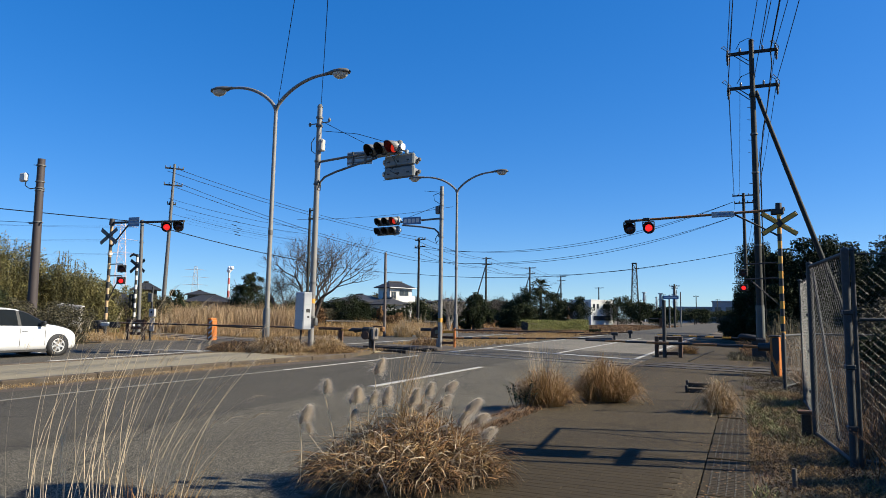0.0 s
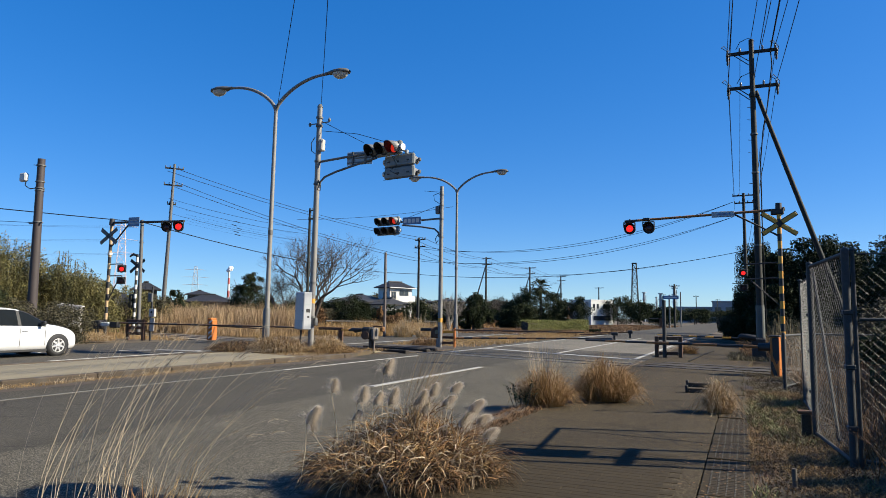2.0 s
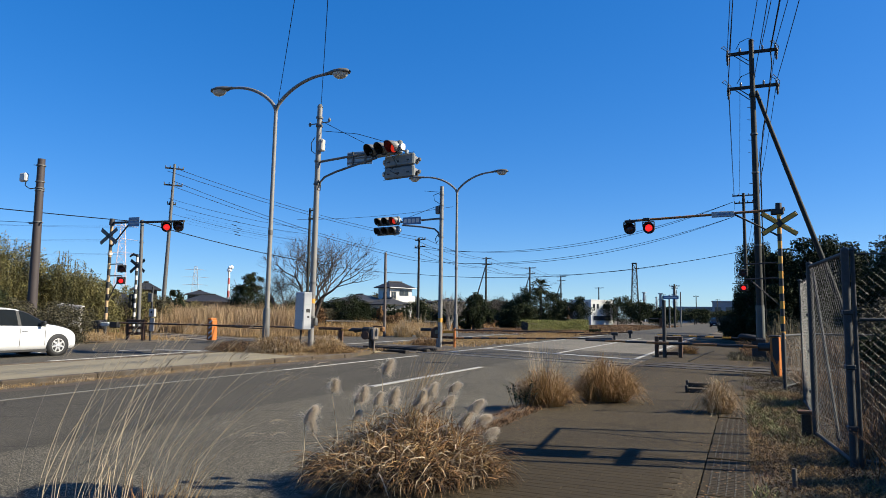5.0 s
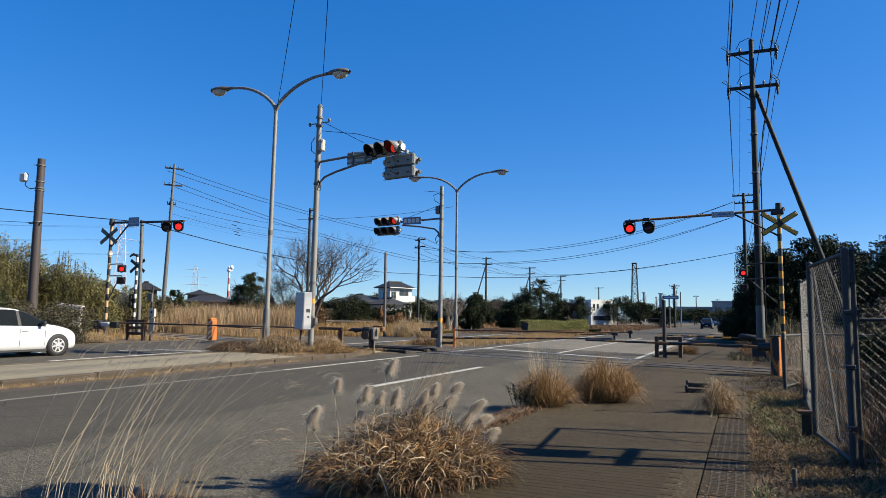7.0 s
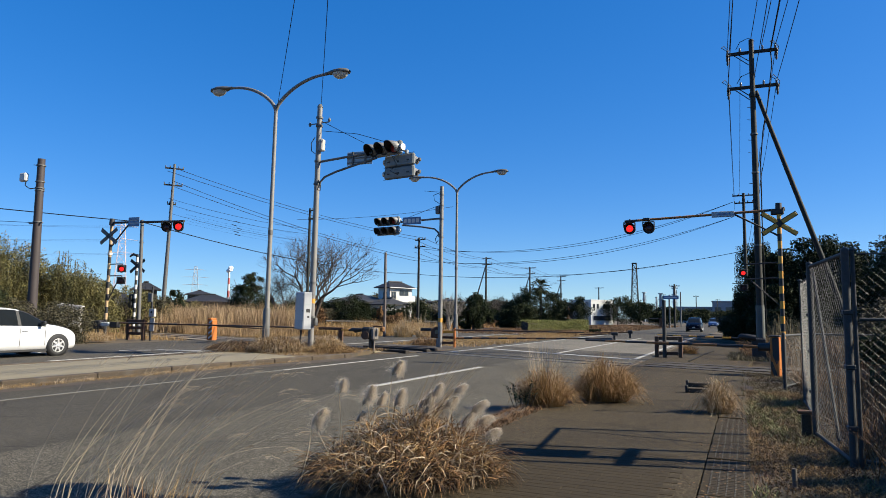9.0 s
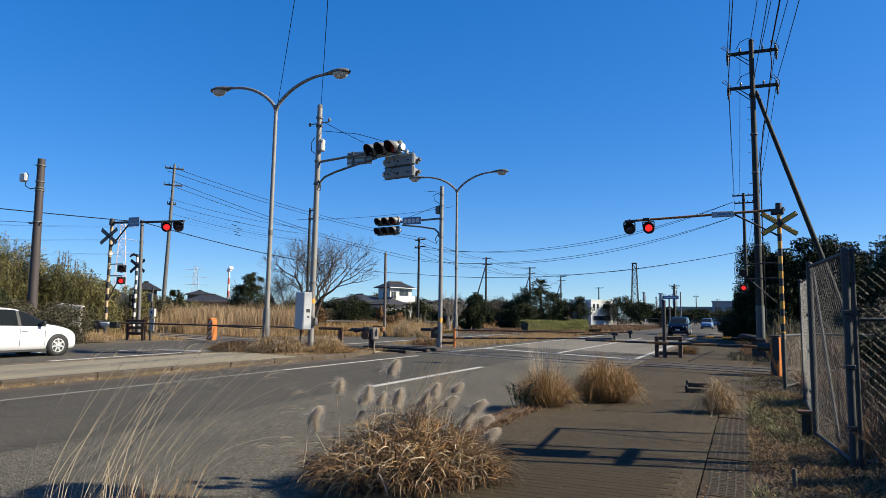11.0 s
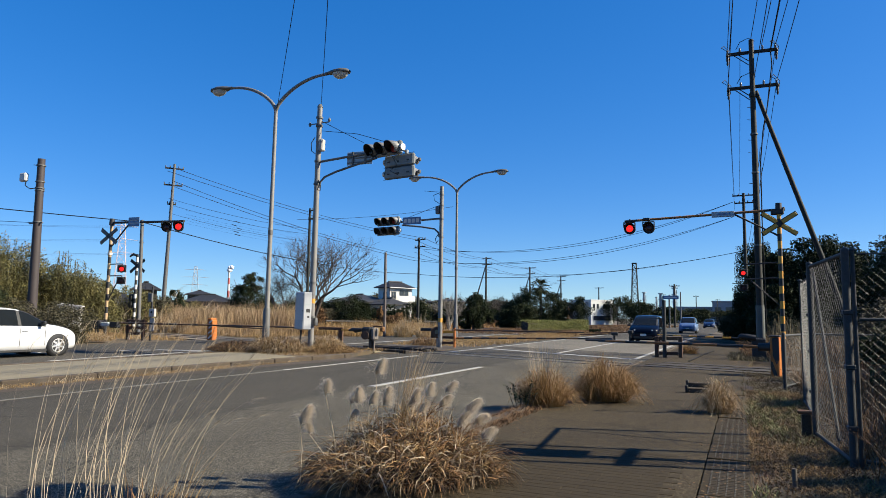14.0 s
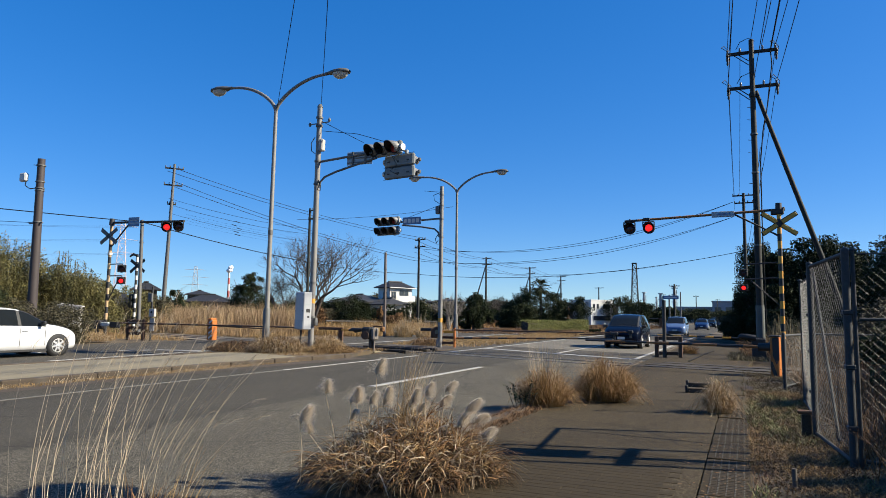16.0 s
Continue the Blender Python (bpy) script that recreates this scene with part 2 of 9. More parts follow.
STRAW_PALE = mat("pale_straw_stem", (0.49, 0.395, 0.27), (0.37, 0.29, 0.19), 0.75, fine=25, coarse=3, bump=0, vary=0.25, island=True, thin=0.25)
GRASS_DULL = mat("dull_olive_dry_grass", (0.125, 0.098, 0.045), (0.055, 0.046, 0.022), 0.85, fine=25, coarse=3, bump=0, vary=0.4, island=True)
BLADE_DARK = mat("dark_dead_blade", (0.060, 0.036, 0.016), (0.028, 0.017, 0.008), 0.85, fine=25, coarse=3, bump=0, vary=0.4, island=True)
STRAW_BROWN = mat("brown_dead_blade", (0.165, 0.085, 0.030), (0.075, 0.038, 0.015), 0.85, fine=25, coarse=3, bump=0, vary=0.4, island=True)
STRAW_RED = mat("rusty_dead_blade", (0.26, 0.14, 0.05), (0.18, 0.09, 0.03), 0.85, fine=25, coarse=3, bump=0, vary=0.3, island=True)
PLUME = mat("fluffy_seed_head", (0.66, 0.58, 0.47), (0.50, 0.43, 0.34), 0.9, fine=40, coarse=8, bump=0, vary=0.25, island=True, thin=0.5)
LEAF_DARK = mat("dark_evergreen_leaf", (0.026, 0.034, 0.013), (0.015, 0.020, 0.008), 0.8, fine=20, coarse=1.2, bump=0, vary=0.45, island=True, spec=0.15)
LEAF_BROWN = mat("brownish_shrub_leaf", (0.060, 0.050, 0.020), (0.030, 0.027, 0.011), 0.75, fine=20, coarse=1.2, bump=0, vary=0.5, island=True)
LEAF_OLIVE = mat("olive_bamboo_leaf", (0.15, 0.125, 0.034), (0.05, 0.05, 0.015), 0.75, fine=20, coarse=0.8, bump=0, vary=0.55, island=True)
LEAF_GREEN = mat("green_weed_leaf", (0.13, 0.135, 0.032), (0.075, 0.085, 0.022), 0.65, fine=20, coarse=2, bump=0, vary=0.4, island=True)
LEAF_HEDGE = mat("clipped_hedge_leaf", (0.20, 0.20, 0.046), (0.13, 0.14, 0.034), 0.7, fine=20, coarse=1, bump=0, vary=0.35, island=True)
REED = mat("tawny_reed", (0.32, 0.215, 0.112), (0.17, 0.108, 0.054), 0.85, fine=25, coarse=0.5, bump=0, vary=0.4, island=True, thin=0.2)
REED_PALE = mat("pale_tawny_reed", (0.48, 0.36, 0.22), (0.34, 0.24, 0.135), 0.85, fine=25, coarse=0.5, bump=0, vary=0.3, island=True, thin=0.25)
LEAF_FALLEN = mat("fallen_brown_leaf", (0.125, 0.085, 0.042), (0.040, 0.028, 0.015), 0.8, fine=40, coarse=4, bump=0, vary=0.5, island=True, thin=0.15)
BARK = mat("grey_bark", (0.062, 0.05, 0.04), (0.036, 0.029, 0.024), 0.9, fine=30, coarse=3, bump=0.5, vary=0.1)
ROOF = mat("dark_roof_tile", (0.022, 0.022, 0.023), (0.014, 0.0142, 0.015), 0.6, fine=8, coarse=1.2, bump=0.3, vary=0.06)
HOUSE_WALL = mat("cream_render", (0.3956, 0.3784, 0.344), (0.3268, 0.3096, 0.2838), 0.85, fine=20, coarse=0.7, bump=0.1, vary=0.05)
WOOD_WALL = mat("weathered_board_wall", (0.085, 0.07, 0.055), (0.055, 0.045, 0.036), 0.9, fine=12, coarse=1.0, bump=0.2, vary=0.08)
PANE = mat("dark_window_pane", (0.03, 0.035, 0.045), (0.02, 0.025, 0.03), 0.1, fine=4, coarse=1, bump=0, vary=0.1)
STEAM = mat("white_steam", (0.8, 0.8, 0.8), (0.7, 0.71, 0.72), 1.0, fine=1.0, coarse=0.4, bump=0.6, vary=0)
CHIMNEY_RED = mat("red_chimney_band", (0.42, 0.10, 0.08), (0.34, 0.08, 0.065), 0.8, fine=2, coarse=0.5, bump=0, vary=0)
# Bluish grey: distance haze is put into the wall colour.
HAZE_GREY = mat("haze_tinted_grey_wall", (0.25, 0.28, 0.31), (0.20, 0.22, 0.25), 0.9, fine=2, coarse=0.3, bump=0, vary=0.1)
PYLON = mat("pylon_steel", (0.40, 0.42, 0.45), (0.33, 0.35, 0.38), 0.6, 0.3, fine=5, coarse=1, bump=0, vary=0)
PYLON_RED = mat("red_white_pylon", (0.50, 0.42, 0.42), (0.44, 0.37, 0.38), 0.7, fine=5, coarse=1, bump=0, vary=0)


# ---- mesh helpers ----
class Geo:
    """Gathers faces for one mesh; each face keeps a smooth flag and a material number."""

    def __init__(self):
        self.v, self.f, self.s, self.m = [], [], [], []

    def add(self, verts, faces, smooth=False, m=0, M=None):
        o = len(self.v)
        if M is not None:
            verts = [tuple(M @ Vector(p)) for p in verts]
        self.v.extend(tuple(p) for p in verts)
        self.f.extend(tuple(i + o for i in f) for f in faces)
        self.s.extend([smooth] * len(faces))
        self.m.extend([m] * len(faces))
        return self

    def box(self, x0, y0, z0, x1, y1, z1, b=0.0, m=0, M=None):
        """A box, its edges cut by b."""
        if b <= 0:
            vs = [(x, y, z) for z in (z0, z1) for y in (y0, y1) for x in (x0, x1)]
            fs = [(0, 2, 3, 1), (4, 5, 7, 6), (0, 1, 5, 4), (2, 6, 7, 3), (0, 4, 6, 2), (1, 3, 7, 5)]
            return self.add(vs, fs, False, m, M)
        vs, idx = [], {}
        X, Y, Z = (x0, x1), (y0, y1), (z0, z1)
        for i in (0, 1):
            for j in (0, 1):
                for k in (0, 1):
                    sx, sy, sz = (1, -1)[i] * b, (1, -1)[j] * b, (1, -1)[k] * b
                    for a, d in enumerate(((0, sy, sz), (sx, 0, sz), (sx, sy, 0))):
                        idx[i, j, k, a] = len(vs)
                        vs.append((X[i] + d[0], Y[j] + d[1], Z[k] + d[2]))
        fs = []
        for i in (0, 1):
            q = [idx[i, j, k, 0] for j, k in ((0, 0), (1, 0), (1, 1), (0, 1))]
            fs.append(q if i else q[::-1])
            q = [idx[j, i, k, 1] for j, k in ((0, 0), (1, 0), (1, 1), (0, 1))]
            fs.append(q[::-1] if i else q)
            q = [idx[j, k, i, 2] for j, k in ((0, 0), (1, 0), (1, 1), (0, 1))]
            fs.append(q if i else q[::-1])
        for i in (0, 1):
            for j in (0, 1):
                q = [idx[0, i, j, 1], idx[1, i, j, 1], idx[1, i, j, 2], idx[0, i, j, 2]]
                fs.append(q if i != j else q[::-1])
                q = [idx[i, 0, j, 0], idx[i, 1, j, 0], idx[i, 1, j, 2], idx[i, 0, j, 2]]
                fs.append(q[::-1] if i != j else q)
                q = [idx[i, j, 0, 0], idx[i, j, 1, 0], idx[i, j, 1, 1], idx[i, j, 0, 1]]
                fs.append(q if i != j else q[::-1])
                for k in (0, 1):
                    q = [idx[i, j, k, a] for a in (0, 1, 2)]
                    fs.append(q if (i + j + k) % 2 else q[::-1])
        return self.add(vs, fs, False, m, M)

    def tube(self, pts, r, n=8, m=0, caps=True, smooth=True, M=None):
        """A round rod along points; r is one radius or one for each point, m one material or one for each stretch."""
        pts = [Vector(p) for p in pts]
        rs = r if isinstance(r, (list, tuple)) else [r] * len(pts)
        vs, fs = [], []
        side = None
        for i, p in enumerate(pts):
            d = (pts[min(i + 1, len(pts) - 1)] - pts[max(i - 1, 0)]).normalized()
            if side is None:
                side = d.orthogonal().normalized()
            side = (side - d * side.dot(d)).normalized()
            up = d.cross(side)
            for k in range(n):
                a = 2 * math.pi * k / n
                vs.append(p + (side * math.cos(a) + up * math.sin(a)) * rs[i])
        for i in range(len(pts) - 1):
            for k in range(n):
                a, b = i * n + k, i * n + (k + 1) % n
                fs.append((a, b, b + n, a + n))
        ms = m if isinstance(m, (list, tuple)) else None
        m = ms[0] if ms else m
        self.add(vs, fs, smooth, m, M)
        if ms:
            self.m[-len(fs):] = [ms[i // n] for i in range(len(fs))]
        if caps:
            e = (len(pts) - 1) * n
            self.add([vs[k] for k in range(n)], [tuple(range(n))[::-1]], False, m, M)
            self.add([vs[e + k] for k in range(n)], [tuple(range(n))], False, m, M)
        return self

    def lathe(self, prof, n=16, m=0, M=None, smooth=True):
        """Turns (radius, z) pairs about the z axis."""
        vs = [(r * math.cos(2 * math.pi * k / n), r * math.sin(2 * math.pi * k / n), z) for r, z in prof for k in range(n)]
        fs = []
        for i in range(len(prof) - 1):
            for k in range(n):
                a, b = i * n + k, i * n + (k + 1) % n
                fs.append((a, b, b + n, a + n))
        return self.add(vs, fs, smooth, m, M)

    def prism(self, poly, z0, z1, m=0, M=None):
        """A polygon in x and y drawn up from z0 to z1."""
        n = len(poly)
        vs = [(x, y, z0) for x, y in poly] + [(x, y, z1) for x, y in poly]
        fs = [tuple(range(n))[::-1], tuple(range(n, 2 * n))] + [(k, (k + 1) % n, n + (k + 1) % n, n + k) for k in range(n)]
        return self.add(vs, fs, False, m, M)

    def mesh(self, name, mats):
        me = bpy.data.meshes.new(name)
        me.from_pydata(self.v, [], self.f)
        for x in (mats if isinstance(mats, (list, tuple)) else [mats]):
            me.materials.append(x)
        me.polygons.foreach_set("use_smooth", self.s)
        me.polygons.foreach_set("material_index", self.m)
        me.update()
        return me


def part(name, geo, material, parent, label=""):
    """One mesh object under a thing or under a part."""
    ob = new(name, geo.mesh(name, material))
    ob.parent = parent
    return tagged(ob, label)


def thing(name, m, label, category, group="", kind=""):
    """An empty at a thing's base, to carry its parts."""
    ob = new(name)
    ob.matrix_basis = m
    ob.empty_display_size = 0.2
    return tagged(ob, label, category, group, kind)


def solid(name, geo, material, m, label, category="", group="", kind=""):
    """A thing of one mesh."""
    ob = new(name, geo.mesh(name, material))
    ob.matrix_basis = m
    return tagged(ob, label, category, group, kind)


def sheet(name, verts, faces, material):
    """A mesh from arrays."""
    me = bpy.data.meshes.new(name)
    me.from_pydata(verts.tolist() if hasattr(verts, "tolist") else verts, [], faces.tolist() if hasattr(faces, "tolist") else faces)
    me.materials.append(material)
    return me


# ---- large structure ----
GUARD = mat("dull_green_guard", (0.085, 0.095, 0.088), (0.060, 0.067, 0.062), 0.7, fine=30, coarse=4, bump=0.05, vary=0.06)


RX0, RX1 = -12.5, -3.05          # near carriageway
MX0 = -16.4                      # far side of the median
FX0 = -26.0                      # far side of the far carriageway
PZ = 0.08                        # pavement height
SKEW = -0.36                     # the railway crosses the road aslant: dy / dx
TRK = 19.4                       # the nearer rail at x = 0


def build_ground():
    """One sheet with low swells beside the roads, flat where they run."""
    xs = np.concatenate([[-2500, -900, -400, -220], np.arange(-140, 60.1, 4.0), [90, 160, 400, 900, 2500]])
    ys = np.concatenate([[-900, -300, -120, -60], np.arange(-30, 150.1, 4.0), [180, 240, 400, 800, 1600, 3000]])
    vs, fs = [], []
    for y in ys:
        for x in xs:
            z = -0.06
            if x < -29 or x > 3.0:
                z += 0.12 * noise.noise((x * 0.11, y * 0.11, 0.3)) * min(1, max(0, abs(x + 13) - 16) / 6)
            vs.append((x, y, z))
    w = len(xs)
    for j in range(len(ys) - 1):
        for i in range(w - 1):
            a = j * w + i
            fs.append((a, a + 1, a + w + 1, a + w))
    ob = new("ground", sheet("ground", vs, fs, SOIL))
    tagged(ob, "dry brown earth with withered winter grass", "ground", "", "structure")


build_ground()
road = thing("road", Matrix(), "worn grey two-lane asphalt carriageway with white lines", "road", "", "structure")
part("smooth_lane", Geo().box(RX0, -30, -0.3, -6.77, 23, 0.0), ASPHALT_NEW, road, "dark smooth asphalt lane")
part("coarse_lane", Geo().box(-6.77, -30, -0.3, RX1, 23, 0.0), ASPHALT_OLD, road, "pale coarse asphalt lane with cracks")
part("far_lanes", Geo().prism([(RX0, 23.0), (RX1, 23.0), (RX1, 31.0), (RX0 - 0.2, 31.0)], -0.3, -0.001), ASPHALT_FAR, road)
part("pale_lanes", Geo().prism([(-10.75, 31.0), (RX1, 27.6), (RX1, 47.0), (-10.75, 47.0)], -0.2, 0.006), ASPHALT_PALE, road, "pale patched paving before the stop line")
part("distant_lanes", Geo().box(RX0, 31.0, -0.31, RX1, 420, -0.002), ASPHALT_FAR, road)


def strip(x0, y0, x1, y1, w, material=LINE, parent=road, name="painted_line"):
    """A painted line on the road, 5 mm thick."""
    d = Vector((x1 - x0, y1 - y0, 0)).normalized()
    n = Vector((-d.y, d.x, 0)) * (w / 2)
    a, b = Vector((x0, y0, 0)), Vector((x1, y1, 0))
    poly = [tuple((p + s)[:2]) for p, s in ((a, n), (a, -n), (b, -n), (b, n))]
    return part(name, Geo().prism(poly, 0.001, 0.011), material, parent)


strip(-10.65, 6.5, -10.63, 14.0, 0.06, LINE_FADED)
strip(-10.63, 14.02, -10.6, 21.6, 0.085)
strip(-10.62, 24.2, -10.7, 60, 0.15)
strip(-6.75, 11.7, -6.75, 17.8, 0.15)
strip(-6.8, 26.6, -6.8, 40.0, 0.15)
strip(-6.8, 44.0, -6.8, 50.0, 0.13)
strip(-3.5, 24.0, -3.6, 60, 0.15)
strip(-10.55, 28.2, -3.55, 24.05, 0.40, name="stop_line")
strip(-10.1, 23.05, -4.7, 21.1, 0.30, LINE_FADED, name="faded_line")

far_road = thing("road_far_side", Matrix(), "grey asphalt carriageway beyond the median with worn white lines", "road", "", "structure")
part("asphalt", Geo().box(FX0, -40, -0.3, MX0, 30, 0.001), ASPHALT_FAR, far_road)
part("asphalt", Geo().box(-22.6, 30, -0.3, MX0, 420, 0.001), ASPHALT_FAR, far_road)
for q in ((-17.95, 13, -18.3, 19.3, 0.12), (-17.6, 28, -17.8, 60, 0.16), (-21.9, 8, -21.9, 15.5, 0.16)):
    strip(*q, parent=far_road)
strip(-20.95, 17.9, -20.3, 18.75, 0.22, parent=far_road, name="stop_line")
strip(-20.25, 18.95, -17.9, 19.65, 0.34, parent=far_road, name="stop_line")


def build_median():
    med = thing("median", Matrix(), "raised median strip with a weathered concrete kerb", "median", "", "structure")
    part("concrete_top", Geo().prism([(-12.47, -40), (-12.47, 17.0), (-15.7, 18.0), (-16.2, -40)], -0.2, 0.133), CONCRETE, med, "pale stained concrete top")
    part("earth_fill", Geo().prism([(-12.47, 17.0), (-12.1, 19.5), (-12.4, 21.6), (-14.6, 22.6), (-16.0, 22.0), (-15.7, 18.0)], -0.2, 0.122), SOIL, med)
    # kerb stones on both sides, with open joints
    def run(pts, n, name="kerb_stone"):
        for i in range(n):
            a = Vector(pts[0]).lerp(Vector(pts[1]), i / n)
            b = Vector(pts[0]).lerp(Vector(pts[1]), (i + 1) / n)
            d = (b - a)
            L = d.length - 0.018
            g = Geo().box(0, -0.09, -0.2, L, 0.09, 0.14, 0.022)
            k = part(name, g, KERB, med)
            k.matrix_basis = Matrix.Translation((a.x, a.y, random.uniform(-0.008, 0.008))) @ Matrix.Rotation(math.atan2(d.y, d.x) + random.uniform(-0.004, 0.004), 4, "Z")
    run([(-12.36, -6, 0), (-12.36, 14.0, 0)], 10)
    run([(-12.36, 14.0, 0), (-11.98, 18.9, 0)], 3)
    run([(-11.98, 18.9, 0), (-12.6, 21.5, 0)], 1)
    run([(-16.3, -6, 0), (-16.0, 20, 0)], 13)


    # worn ground between the two ends of the median, with dark timbers along the rails
    part("worn_earth", Geo().prism([(-12.3, 21.4), (-11.6, 23.2), (-11.2, 26.2), (-12.0, 28.6), (-15.6, 28.6), (-14.2, 25.4), (-14.4, 22.4)], -0.2, 0.03), SILT, med, "bare brown earth between the rails")
    for a, b in (((-14.6, 23.6), (-11.5, 22.6)), ((-14.9, 25.2), (-11.3, 24.0)), ((-15.0, 25.9), (-11.3, 24.7))):
        d = Vector((b[0] - a[0], b[1] - a[1], 0))
        k = part("timber", Geo().box(0, -0.11, -0.1, d.length, 0.11, 0.12, 0.02), PLANK, med, "dark crossing timber")
        k.matrix_basis = Matrix.Translation((a[0], a[1], 0.0)) @ Matrix.Rotation(math.atan2(d.y, d.x), 4, "Z")


build_median()

def gutter_dirt():
    """Silt with an uneven edge washed along the median kerb."""
    g = Geo()
    y = -8.0
    poly_a, poly_b = [], []
    while y < 19.4:
        x0 = -12.34 if y < 14 else -12.34 + (y - 14) * 0.1
        poly_a.append((x0, y))
        poly_b.append((x0 + 0.62 + 0.22 * noise.noise((y * 0.9, 3.1, 0)) + 0.1 * noise.noise((y * 4, 1.1, 0)), y))
        y += 0.22
    n = len(poly_a)
    vs = [(x, y, 0.016) for x, y in poly_a] + [(x, y, 0.004) for x, y in poly_b]
    g.add(vs, [(i, i + n, i + n + 1, i + 1) for i in range(n - 1)], True)
    part("gutter_silt", g, SILT, road, "brown silt along the kerb")


gutter_dirt()

pavement = thing("pavement", Matrix(), "brown worn pavement along the road", "pavement", "", "structure")
part("paving", Geo().prism([(-2.88, -12), (-0.372, -12), (-0.372, 13.2), (-0.37, 60), (-2.88, 60)], -0.2, PZ), PAVING, pavement)
part("pavement_edge", Geo().prism([(-0.37, 13.2), (0.02, 13.2), (-0.05, 20), (0.2, 24), (0.6, 60), (-0.37, 60)], -0.2, PZ - 0.004), PAVING, pavement)
part("verge_earth", Geo().prism([(0.02, -12), (7, -12), (7, 18.2), (2.0, 19.2), (-0.04, 18.9), (0.02, 13.2)], -0.2, PZ - 0.02), LITTER, pavement)


def build_crossing():
    """Rails and the sleepers' planks across the road, ballast to both sides."""
    ang = math.atan(SKEW)
    base = Matrix.Translation((0, TRK, 0)) @ Matrix.Rotation(ang, 4, "Z")
    t = thing("railway_track", base, "single railway track with rusty rails crossing the road aslant", "railway track", "", "structure")
    for y in (0.0, 1.067):
        g = Geo()
        g.box(-120, y - 0.033, -0.12, 60, y + 0.033, 0.018, 0.006)
        part("rail", g, RAIL, t, "worn steel rail")
        for s in (-1, 1):
            part("flangeway", Geo().box(-13.3, y + s * 0.075 - 0.032, -0.1, 1.2, y + s * 0.075 + 0.032, 0.007), BLACK, t)
    for i in range(12):
        x0 = -2.6 + i * 0.32 - 0.3
        for (a, b) in ((0.13, 0.53), (0.54, 0.94), (-0.62, -0.13), (1.2, 1.66)):
            part("crossing_plank", Geo().box(x0, a, -0.1, x0 + 0.30, b, PZ + 0.004 + random.uniform(0, 0.012), 0.006), PLANK, t)
    bal = Geo()
    bal.prism([(-120, -1.1), (-12.9, -1.1), (-12.9, 2.2), (-120, 2.2)], -0.3, -0.02)
    bal.prism([(1.3, -1.1), (60, -1.1), (60, 2.2), (1.3, 2.2)], -0.3, -0.02)
    part("ballast", bal, GRAVEL, t)


build_crossing()


# ---- poles and lamps ----
def catenary(a, b, sag, n=10):
    a, b = Vector(a), Vector(b)
    return [a.lerp(b, i / n) - Vector((0, 0, sag * 4 * (i / n) * (1 - i / n))) for i in range(n + 1)]


def cable(a, b, sag=0.3, r=0.012, n=10, label="black overhead cable strung between poles"):
    g = Geo().tube(catenary(a, b, sag, n), r, 4, caps=False)
    return solid("overhead_cable", g, CABLE, Matrix(), label, "cable", "overhead cables")


